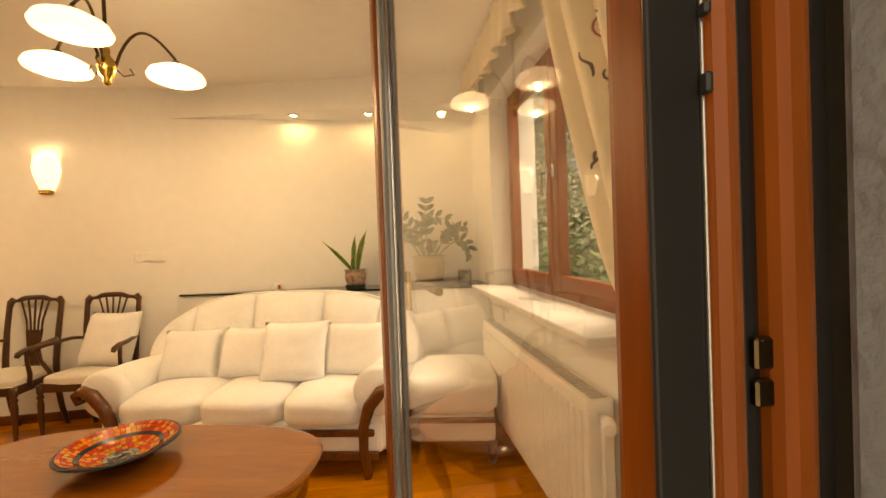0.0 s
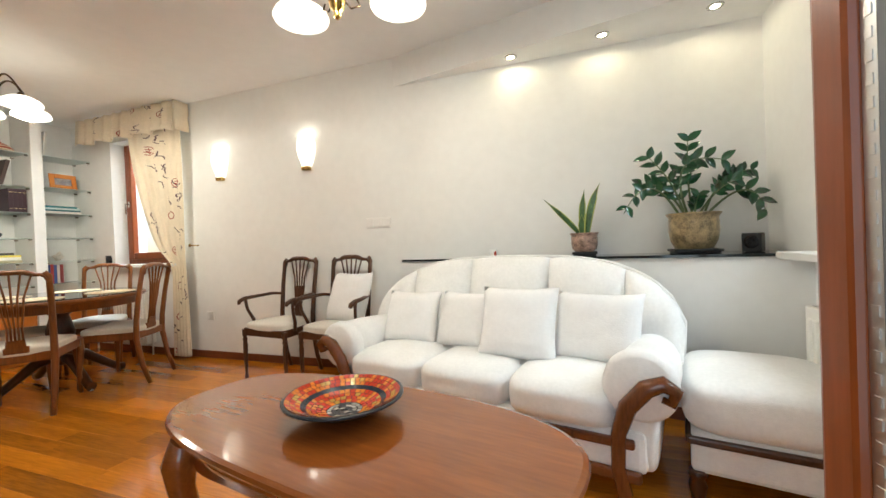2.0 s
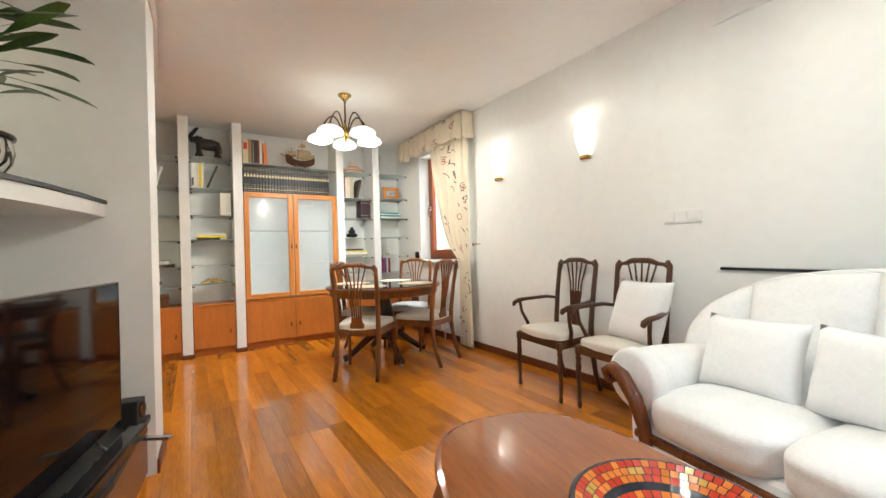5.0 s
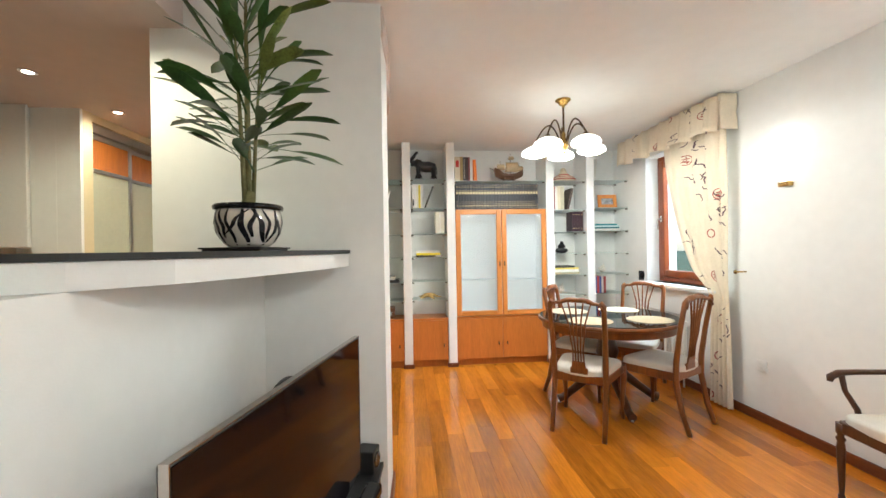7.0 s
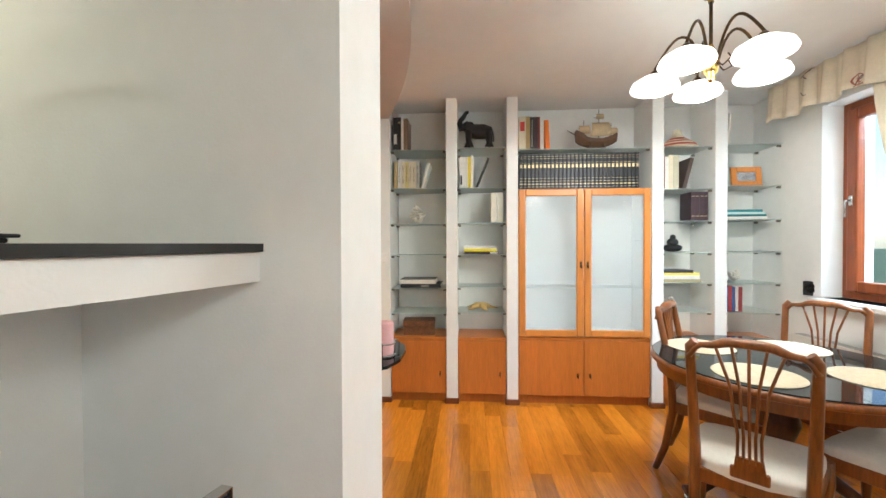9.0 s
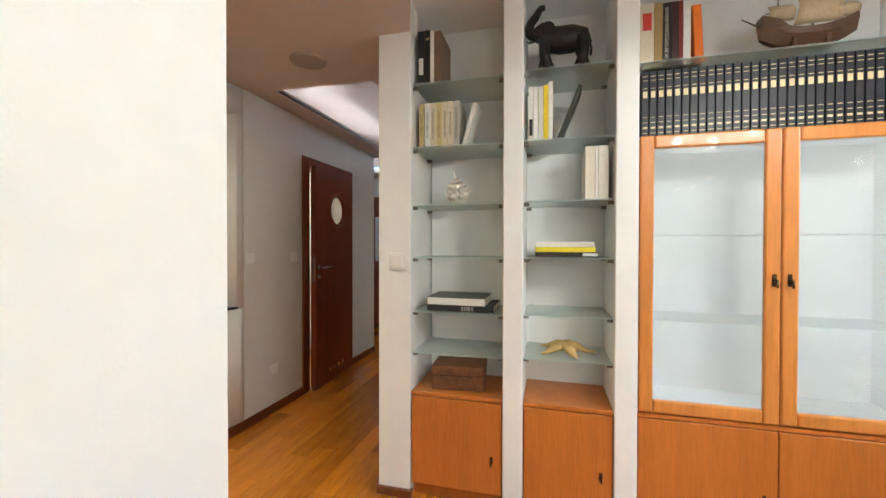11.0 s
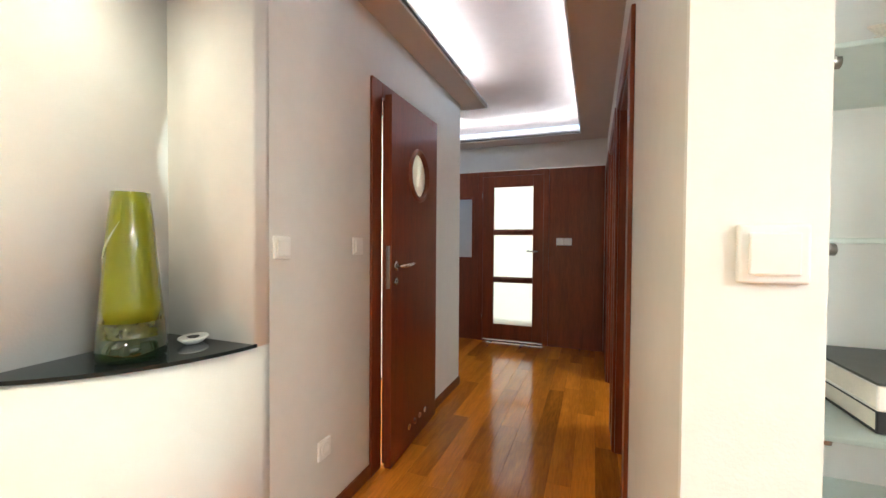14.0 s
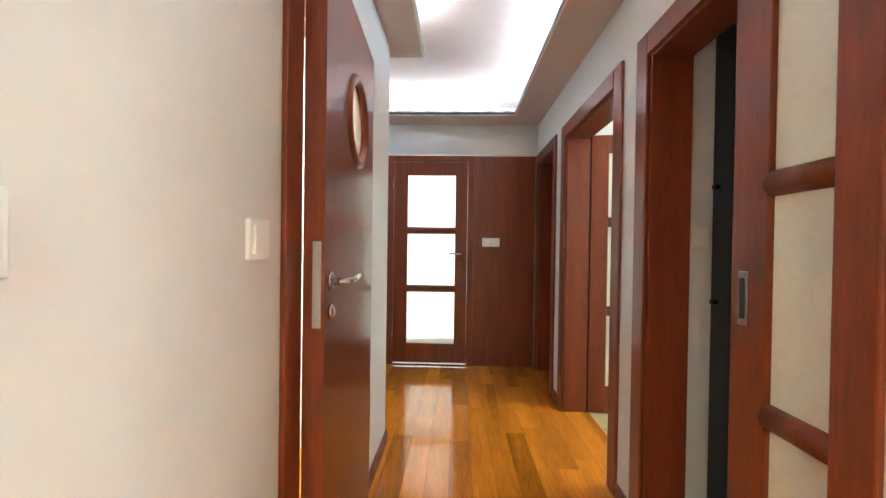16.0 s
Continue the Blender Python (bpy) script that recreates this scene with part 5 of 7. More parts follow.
STAR = mat("dried starfish", (0.60, 0.42, 0.15), 0.8, vary=0.25, scale=30, bump=0.6, bscale=120)
bm = bmesh.new()
for k in range(5):
    a = radians(20 + 72 * k)
    tube(bm, [(0, 0, 0.035), (0.05 * math.cos(a), 0.05 * math.sin(a), 0.035), (0.10 * math.cos(a), 0.10 * math.sin(a), 0.016), (0.145 * math.cos(a), 0.145 * math.sin(a), 0.010)], [0.04, 0.034, 0.018, 0.006], 10, 0.6)
star = tagged(part("starfish", bm, STAR), "dried yellowish starfish lying on a glass shelf", "starfish")
star.matrix_basis = pose(-5.35, 1.38, 0.771)

CARV = mat("carved brown box wood", (0.17, 0.068, 0.026), 0.55, vary=0.4, scale=25, bump=0.8, bscale=70)
bx = thing("wooden_box", pose(-5.36, 0.84, 0.554, 0, 0, 4), "brown carved wooden box on the cabinet top", "box")
for z0, z1, nm, g in ((0, 0.075, "body", 0), (0.078, 0.125, "lid", 0.003)):
    bm = bmesh.new()
    rbox(bm, -0.09 - g, -0.135 - g, z0, 0.09 + g, 0.135 + g, z1, 0.005)
    part(nm, bm, CARV, bx)

# striped lid, seated dark figure, photo frame, sill speaker
STR = [mat("red stripe straw", (0.36, 0.05, 0.04), 0.7), mat("cream straw", (0.66, 0.58, 0.42), 0.8, bump=0.3, bscale=90)]
lid = thing("woven_lid", pose(-5.37, 3.03, 2.121), "conical woven lid with red and cream stripes", "basket lid")
prof = [(0.155, 0.0), (0.15, 0.02), (0.145, 0.035), (0.13, 0.05), (0.115, 0.062), (0.09, 0.075), (0.06, 0.095), (0.04, 0.12), (0.035, 0.14), (0.03, 0.16), (0.012, 0.175), (0.001, 0.18)]
for k, (a, b) in enumerate(zip(prof, prof[1:])):
    bm = bmesh.new()
    lathe(bm, [a, b], 28)
    part("stripe", bm, STR[0] if k in (1, 3, 5) else STR[1], lid)
bm = bmesh.new()
cushion(bm, 0, 0, 0.03, 0.10, 0.15, 0.06, puff=0.1, n=5, power=2.5, wob=0.08)
cushion(bm, 0, 0, 0.075, 0.07, 0.09, 0.07, puff=0.1, n=5, power=2.3, wob=0.08)
cushion(bm, 0.005, 0, 0.118, 0.045, 0.045, 0.05, puff=0.0, n=4, power=2.1)
zb = min(v.co.z for v in bm.verts)
for v in bm.verts:
    v.co.z -= zb
fig = tagged(part("seated_figurine", bm, EBONY), "small dark seated stone figure on a glass shelf", "figurine")
fig.matrix_basis = pose(-5.36, 2.99, 1.2665)
pf = thing("photo_frame", pose(-5.33, 3.56, 1.801, 0, -8, 0), "brown wooden photo frame with a grey picture", "picture frame")
PFM = Matrix(((0, -1, 0, 0), (1, 0, 0, 0), (0, 0, 1, 0), (0, 0, 0, 1)))
h = new("frame")
h.parent, h.matrix_basis = pf, PFM
framed(h, -0.12, 0.0, 0.12, 0.165, 0.045, -0.018, 0.0, ALDERLT, "frame_member", 0.005)
bm = bmesh.new()
box(bm, -0.08, -0.010, 0.04, 0.08, -0.006, 0.125)
part("picture", bm, mat("grey photograph", (0.35, 0.36, 0.40), 0.3, vary=0.7, scale=18), h)
def small_speaker(m, label):
    s = thing("speaker", m, label, "speaker")
    bm = bmesh.new()
    rbox(bm, -0.045, -0.045, 0, 0.045, 0.045, 0.105, 0.006)
    part("body", bm, BLACKM, s)
    bm = bmesh.new()
    lathe(bm, [(0.001, 0.004), (0.02, 0.002), (0.034, 0.006), (0.036, 0.0)], 18, m=pose(0, -0.0455, 0.055, 90))
    part("cone", bm, BLACK, s)
small_speaker(pose(-4.98, 3.80, 0.951, 0, 0, 30), "small black cube speaker on the window sill")
small_speaker(pose(0.93, 3.55, 0.921, 0, 0, -30), "small black cube speaker on the ledge")

# ---- dining table ----
dt = thing("dining_table", pose(-4.0, 2.83, 0), "oval brown pedestal dining table with a dark glass top", "table")
def disc(bm, rx, ry, prof, k=56):
    rr = [[bm.verts.new(((rx + d) * math.cos(2 * math.pi * i / k), (ry + d) * math.sin(2 * math.pi * i / k), z)) for i in range(k)] for d, z in prof]
    for p, q in zip(rr, rr[1:]):
        for i in range(k):
            f = bm.faces.new((p[i], p[(i + 1) % k], q[(i + 1) % k], q[i]))
            f.smooth = True
    bm.faces.new(rr[0][::-1]), bm.faces.new(rr[-1])
bm = bmesh.new()
disc(bm, 0.57, 0.57, [(-0.05, 0.645), (-0.035, 0.65), (-0.03, 0.70), (-0.012, 0.705), (0.0, 0.715), (0.0, 0.732), (-0.01, 0.738)])
# top in the brightened wood, pedestal and feet in the dark one: painted light
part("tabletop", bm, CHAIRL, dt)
bm = bmesh.new()
disc(bm, 0.555, 0.555, [(0, 0.739), (0, 0.745)])
part("glass_top", bm, GLASSTOP, dt, "dark reflecting glass top")
bm = bmesh.new()
lathe(bm, [(0.12, 0.65), (0.10, 0.62), (0.06, 0.58), (0.075, 0.52), (0.095, 0.44), (0.07, 0.36), (0.055, 0.30), (0.09, 0.26), (0.09, 0.20), (0.05, 0.18)], 24)
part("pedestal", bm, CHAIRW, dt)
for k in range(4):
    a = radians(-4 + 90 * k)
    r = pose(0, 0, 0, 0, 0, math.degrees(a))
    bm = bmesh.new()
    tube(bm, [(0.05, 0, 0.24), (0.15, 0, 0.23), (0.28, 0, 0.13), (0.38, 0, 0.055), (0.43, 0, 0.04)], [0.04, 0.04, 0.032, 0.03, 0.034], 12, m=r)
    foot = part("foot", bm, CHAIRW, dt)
    bm = bmesh.new()
    lathe(bm, [(0.012, 0.0), (0.016, 0.008), (0.014, 0.02), (0.006, 0.03)], 10, (0.42, 0, 0), m=r)
    part("castor", bm, CHROME, foot)
MATW = mat("woven cream placemat", (0.66, 0.56, 0.38), 0.85, vary=0.15, scale=60, bump=0.7, bscale=160)
for a in (-48, 40, 135, 222):
    mt = thing("placemat", pose(-4.0 + 0.35 * math.cos(radians(a)), 2.83 + 0.35 * math.sin(radians(a)), 0.7455, 0, 0, a), "round woven cream placemat on the dining table", "placemat", "placemats")
    bm = bmesh.new()
    disc(bm, 0.175, 0.175, [(-0.003, 0.0), (0, 0.002), (-0.003, 0.004)], 36)
    part("mat", bm, MATW, mt)

# ---- counter, television corner, plants ----
counter = thing("counter_shelf", pose(0, 0, 0), "thick white wall counter with a thin black top", "counter")
front = [(-2.70, 0.848), (-2.45, 0.805), (-2.2, 0.745), (-1.95, 0.665), (-1.75, 0.575), (-1.60, 0.45), (-1.50, 0.32)]
bm = bmesh.new()
prism(bm, front + [(-1.50, 0.12), (-2.70, 0.12)], 1.262, 1.322)
part("body", bm, WALL, counter)
bm = bmesh.new()
prism(bm, [(x, y + 0.008) for x, y in front] + [(-1.50, 0.11), (-2.70, 0.11)], 1.323, 1.340)
part("top", bm, BLACKM, counter, "thin black counter top")

tvm = Matrix.Translation((-2.489, 0.915, 0)) @ pose(0, 0, 0, 0, 0, math.degrees(math.atan2(0.71 - 0.915, -1.48 + 2.489)))
tv = thing("television", tvm, "large flat black television on a low stand", "television")
TW = 1.03
bm = bmesh.new()
rbox(bm, 0, -0.028, 0.365, TW, -0.004, 0.962, 0.006)
part("housing", bm, mat("dark grey housing", (0.04, 0.04, 0.042), 0.4), tv)
bm = bmesh.new()
rbox(bm, 0.006, -0.004, 0.372, TW - 0.006, 0.0, 0.956, 0.002, 1)
part("screen", bm, mat("dark screen glass", (0.006, 0.005, 0.006), 0.06, vary=0.1, spec=0.25), tv)
bm = bmesh.new()
for a in ((0, -0.02, 0.9625, TW, 0.001, 0.9645), (-0.002, -0.02, 0.365, 0.0, 0.001, 0.9645), (TW, -0.02, 0.365, TW + 0.002, 0.001, 0.9645)):
    box(bm, *a)
part("bezel", bm, CHROME, tv, "thin silver bezel")
for x in (0.22, 0.81):
    bm = bmesh.new()
    tube(bm, [(x, -0.02, 0.37), (x, 0.04, 0.318), (x, 0.10, 0.307)], [0.008, 0.006, 0.005], 8)
    tube(bm, [(x, -0.02, 0.37), (x, -0.08, 0.318), (x, -0.12, 0.307)], [0.008, 0.006, 0.005], 8)
    part("foot", bm, CHROME, tv)
stand = thing("tv_stand", pose(0, 0, 0), "low black and brown television stand", "tv stand")
bm = bmesh.new()
prism(bm, [(-2.69, 0.46), (-2.69, 0.985), (-2.05, 0.93), (-1.35, 0.72), (-1.35, 0.46)][::-1], 0.03, 0.275)
part("body", bm, wood("stand wood", (0.20, 0.07, 0.03), 0.35, 0), stand)
bm = bmesh.new()
prism(bm, [(-2.695, 0.455), (-2.695, 1.0), (-2.05, 0.945), (-1.33, 0.735), (-1.33, 0.455)][::-1], 0.276, 0.301)
part("top", bm, BLACKM, stand)
bm = bmesh.new()
prism(bm, [(-2.69, 0.50), (-2.69, 0.95), (-1.4, 0.68), (-1.4, 0.5)][::-1], 0.0, 0.03)
part("plinth", bm, BLACKM, stand)
small_speaker(pose(-2.63, 0.93, 0.302, 0, 0, 165), "small black speaker beside the television")
bar = thing("soundbar", tvm @ pose(0.45, 0.07, 0.302), "slim black soundbar in front of the television", "soundbar")
bm = bmesh.new()
rbox(bm, -0.42, -0.035, 0, 0.42, 0.035, 0.05, 0.012)
part("body", bm, BLACK, bar)
rc = thing("remote_control", tvm @ pose(0.12, 0.16, 0.302, 0, 0, 70), "grey remote control on the stand", "remote")
bm = bmesh.new()
rbox(bm, -0.06, -0.014, 0, 0.06, 0.014, 0.014, 0.004)
part("body", bm, CHROME, rc)
bm = bmesh.new()
cushion(bm, 0, 0, 0, 0.20, 0.06, 0.036, puff=0.1, n=5, power=2.5)
blk = thing("video_camera", pose(-2.42, 0.62, 0.302), "black rounded device standing behind the television", "device")
part("body", bm, BLACKM, blk)
for o in blk.children:
    o.location.z = 0.485
bm = bmesh.new()
tube(bm, [(0, 0, 0), (0, 0, 0.46)], [0.05, 0.02], 12)
part("pole", bm, BLACKM, blk)

sock = thing("socket_strip", pose(-1.62, 0.4505, 0.42), "white double wall socket with dangling cables", "socket")
bm = bmesh.new()
rbox(bm, -0.08, 0.0, -0.04, 0.08, 0.012, 0.045, 0.006)
part("plate", bm, PLASTIC, sock)
for k in range(4):
    bm = bmesh.new()
    x = -0.05 + 0.03 * k
    tube(bm, [(x, 0.012, 0.0), (x, 0.05, -0.005), (x - 0.01, 0.06, -0.06), (x - 0.03, 0.05, -0.16), (x + 0.01 * k - 0.05, 0.03, -0.38)], 0.005, 6)
    part("cable", bm, BLACKM if k % 2 else PLASTIC, sock)


def leaf_blade(bm, root, a, tilt, L, w, droop, n=6, twist=0.0, stalk=0.0):
    """A long pointed leaf from root in direction a, drooping at the tip, with a fold along its rib."""
    c, s = math.cos(a), math.sin(a)
    p, t, rows = Vector(root), tilt, []
    for k in range(n + 1):
        f = k / n
        wd = w * (math.sin(math.pi * (0.06 + 0.92 * f ** 0.8)) ** 0.8) * 0.5 if 0 < k < n else w * 0.06
        if stalk and 0 < k < n:
            g = max(0.0, (f - stalk) / (1 - stalk))
            wd = w * 0.5 * (0.16 + 0.84 * math.sin(math.pi * (0.04 + 0.86 * g)) ** 0.6) if g > 0 else w * 0.09
        side = Vector((-s, c, twist)).normalized() * wd
        lift = Vector((0, 0, 0.35 * wd))
        rows.append([bm.verts.new(p - side + lift), bm.verts.new(p), bm.verts.new(p + side + lift)])
        step = L / n
        p = p + Vector((c * math.cos(t), s * math.cos(t), math.sin(t))) * step
        t -= droop / n
    for q, r in zip(rows, rows[1:]):
        for i in (0, 1):
            f = bm.faces.new((q[i], q[i + 1], r[i + 1], r[i]))
            f.smooth = True


DRAC = mat("dark green strap leaf", (0.045, 0.105, 0.024), 0.32, vary=0.5, scale=14, coat=0.3, rand=0.4)
DRACY = mat("yellow-edged strap leaf", (0.16, 0.22, 0.05), 0.35, vary=0.4, scale=14, coat=0.3)
STEM = mat("ridged plant stem", (0.20, 0.19, 0.08), 0.8, vary=0.3, scale=40, bump=0.5)
SOIL = mat("potting soil", (0.03, 0.02, 0.014), 0.95, vary=0.4, scale=60, bump=0.8)
PX, PY, PZ = -2.26, 0.553, 1.341
zeb = thing("potted_dracaena", pose(PX, PY, PZ) @ Matrix.Diagonal((0.84, 0.84, 0.93, 1)), "tall dracaena in a zebra-striped pot on a black tray", "potted plant")
bm = bmesh.new()
rbox(bm, -0.185, -0.11, 0.0, 0.185, 0.11, 0.008, 0.004)
rbox(bm, -0.195, -0.12, 0.008, 0.195, 0.12, 0.014, 0.003)
part("tray", bm, BLACKM, zeb)
PROF = [(0.075, 0.015), (0.10, 0.03), (0.128, 0.07), (0.137, 0.11), (0.132, 0.145), (0.125, 0.16)]
ZW = mat("white glazed stoneware", (0.72, 0.67, 0.58), 0.12, vary=0.05, scale=20)
bm = bmesh.new()
lathe(bm, PROF, 40)
pot = part("pot", bm, ZW, zeb, "zebra-striped glazed pot")
bm = bmesh.new()
lathe(bm, [(0.125, 0.158), (0.140, 0.162), (0.143, 0.172), (0.138, 0.180), (0.122, 0.178), (0.115, 0.16)], 40)
part("rim", bm, BLACK, pot)
bm = bmesh.new()
lathe(bm, [(0.118, 0.150), (0.001, 0.155)], 24)
part("soil", bm, SOIL, zeb)
bm = bmesh.new()
def pot_r(z):
    for (r0, z0), (r1, z1) in zip(PROF, PROF[1:]):
        if z <= z1:
            return r0 + (r1 - r0) * (z - z0) / (z1 - z0)
    return PROF[-1][0]
rnd = random.Random(8)
for k in range(26):
    a0, lean, wide = 2 * math.pi * k / 26 + rnd.uniform(-0.05, 0.05), rnd.uniform(-0.35, 0.35) if k % 3 else rnd.uniform(-0.8, 0.8), rnd.uniform(0.06, 0.095)
    zz0, zz1 = (0.022, 0.157) if k % 2 else (rnd.uniform(0.03, 0.08), 0.157)
    prev = None
    for q in range(12):
        f = q / 11
        z = zz0 + (zz1 - zz0) * f
        a = a0 + lean * (f - 0.5) + 0.06 * math.sin(7 * f + k)
        w = wide * (0.25 + 0.75 * math.sin(math.pi * min(1, 0.15 + 0.8 * f)))
        r = pot_r(z) + 0.0012
        cur = [bm.verts.new((r * math.cos(a + s * w), r * math.sin(a + s * w), z)) for s in (-1, 0, 1)]
        if prev:
            for i in (0, 1):
                bm.faces.new((prev[i], prev[i + 1], cur[i + 1], cur[i]))
        prev = cur
part("stripes", bm, BLACK, pot, "black zebra stripes")
rnd = random.Random(2)
for sx, sy, hgt, rad in ((0.0, 0.0, 0.84, 0.012), (-0.035, 0.02, 0.56, 0.008), (0.035, -0.015, 0.68, 0.009)):
    bm = bmesh.new()
    if sx == 0:
        tube(bm, [(0, 0, 0.14), (0.002, 0, 0.19), (0.0, 0.004, 0.235)], [0.034, 0.030, 0.020], 12)
    tube(bm, [(sx * 0.5, sy * 0.5, 0.15), (sx, sy, 0.15 + hgt * 0.5), (sx * 1.6, sy * 1.6, 0.15 + hgt)], [rad * 1.3, rad, rad * 0.6], 8)
    part("stem", bm, STEM, zeb)
    for k in range(int(34 * hgt / 0.84)):
        f = 0.27 + 0.73 * (k + rnd.random()) / (34 * hgt / 0.84)
        a = k * 2.4 + rnd.uniform(-0.4, 0.4)
        bm = bmesh.new()
        leaf_blade(bm, (sx * (0.5 + 1.1 * f), sy * (0.5 + 1.1 * f), 0.15 + hgt * f), a, radians(rnd.uniform(2, 34) + 90 * max(0, f - 0.6)), rnd.uniform(0.25, 0.42), rnd.uniform(0.040, 0.056), radians(rnd.uniform(-4, 30)), 10, rnd.uniform(-0.8, 0.8), rnd.uniform(0.30, 0.48))
        part("leaf", bm, DRACY if k % 6 == 4 else DRAC, zeb)

# plants and small things on the ledge
DECO = mat("ochre patterned pot glaze", (0.30, 0.22, 0.11), 0.3, vary=0.9, scale=26, coat=0.3)
DECO2 = mat("rust and cream pot glaze", (0.42, 0.27, 0.20), 0.35, vary=0.7, scale=34, coat=0.2)


def plant_pot(parent, r, h, material):
    """Bellied pot with a flared lip on a square dark saucer."""
    bm = bmesh.new()
    lathe(bm, [(r * 0.62, 0.024), (r * 0.70, 0.03), (r * 0.86, h * 0.32), (r * 0.93, h * 0.55), (r * 0.92, h * 0.78), (r * 0.90, h * 0.88), (r * 0.98, h * 0.95), (r * 1.02, h * 0.985), (r * 1.0, h), (r * 0.93, h * 0.985), (r * 0.86, h * 0.9)], 34)
    part("pot", bm, material, parent)
    bm = bmesh.new()
    lathe(bm, [(r * 0.87, h * 0.9), (0.001, h * 0.93)], 20)
    part("soil", bm, SOIL, parent)
    bm = bmesh.new()
    rbox(bm, -r * 0.78, -r * 0.7, 0.0, r * 0.78, r * 0.7, 0.012, 0.003)
    rbox(bm, -r * 0.86, -r * 0.78, 0.010, r * 0.86, r * 0.78, 0.026, 0.004)
    part("saucer", bm, BLACKM, parent)


sn = thing("snake_plant", pose(0.04, 3.60, 0.921), "small snake plant in a rust and cream pot", "potted plant")
plant_pot(sn, 0.088, 0.148, DECO2)
SNAKE = mat("banded snake plant leaf", (0.06, 0.14, 0.04), 0.4, vary=0.6, scale=18, coat=0.2)
SNAKEY = mat("yellow leaf edge", (0.40, 0.42, 0.10), 0.45, vary=0.2, scale=18)


def sword_leaf(p0, p1, p2, w):
    """A stiff pointed leaf with pale margins along a bent line."""
    green, edge = bmesh.new(), bmesh.new()
    p0, p1, p2 = Vector(p0), Vector(p1), Vector(p2)
    rows, n = [], 12
    for k in range(n + 1):
        f = k / n
        c = p0 * (1 - f) ** 2 + p1 * 2 * f * (1 - f) + p2 * f * f
        t = ((p1 - p0) * (1 - f) + (p2 - p1) * f).normalized()
        side = t.cross(Vector((0.25, 1, 0.1))).normalized()
        wd = w * 0.5 * (0.55 + 0.45 * math.sin(math.pi * min(1, f * 1.1))) * min(1, (1 - f) * 3.2 + 0.03)
        nrm = side.cross(t)
        rows.append([c - side * wd + nrm * wd * 0.25, c - side * wd * 0.72 + nrm * wd * 0.1, c, c + side * wd * 0.72 + nrm * wd * 0.1, c + side * wd + nrm * wd * 0.25])
    for q, r in zip(rows, rows[1:]):
        for i in range(4):
            b = edge if i in (0, 3) else green
            fc = b.faces.new([b.verts.new(v) for v in (q[i], q[i + 1], r[i + 1], r[i])])
            fc.smooth = True
    lf = part("leaf", green, SNAKE, sn)
    part("margin", edge, SNAKEY, lf, "pale yellow leaf margin")


sword_leaf((-0.02, 0, 0.13), (-0.08, 0, 0.22), (-0.25, -0.01, 0.385), 0.036)
sword_leaf((-0.005, 0, 0.13), (-0.02, 0, 0.28), (0.012, 0, 0.43), 0.044)
sword_leaf((0.02, -0.01, 0.13), (0.03, 0, 0.32), (0.105, -0.01, 0.46), 0.050)
sword_leaf((-0.01, -0.02, 0.13), (-0.02, -0.02, 0.20), (-0.005, -0.03, 0.27), 0.044)
sword_leaf((0.01, 0.02, 0.13), (0.03, 0.02, 0.25), (0.07, 0.02, 0.37), 0.040)
zz = thing("zz_plant", pose(0.645, 3.56, 0.921), "bushy zamioculcas in an ochre patterned pot", "potted plant")
plant_pot(zz, 0.140, 0.235, DECO)
ZZL = mat("glossy dark green leaflet", (0.020, 0.085, 0.032), 0.16, vary=0.5, scale=20, coat=0.7, rand=0.4)
STALK = mat("green stalk", (0.10, 0.15, 0.06), 0.5)
rnd = random.Random(12)


def leaflet(parent, p, d, nrm, L, w):
    d = d.normalized()
    side = nrm.cross(d).normalized()
    nrm = d.cross(side).normalized()
    bm = bmesh.new()
    rows = []
    for k in range(6):
        f = k / 5
        wd = w * 0.5 * math.sin(math.pi * (0.05 + 0.93 * f) ** 0.85) + 0.0005
        c = p + d * (L * f) - nrm * (0.10 * L * f * f)
        rows.append([bm.verts.new(c - side * wd + nrm * wd * 0.35), bm.verts.new(c), bm.verts.new(c + side * wd + nrm * wd * 0.35)])
    for q, r in zip(rows, rows[1:]):
        for i in (0, 1):
            bm.faces.new((q[i], q[i + 1], r[i + 1], r[i])).smooth = True
    part("leaflet", bm, ZZL, parent)


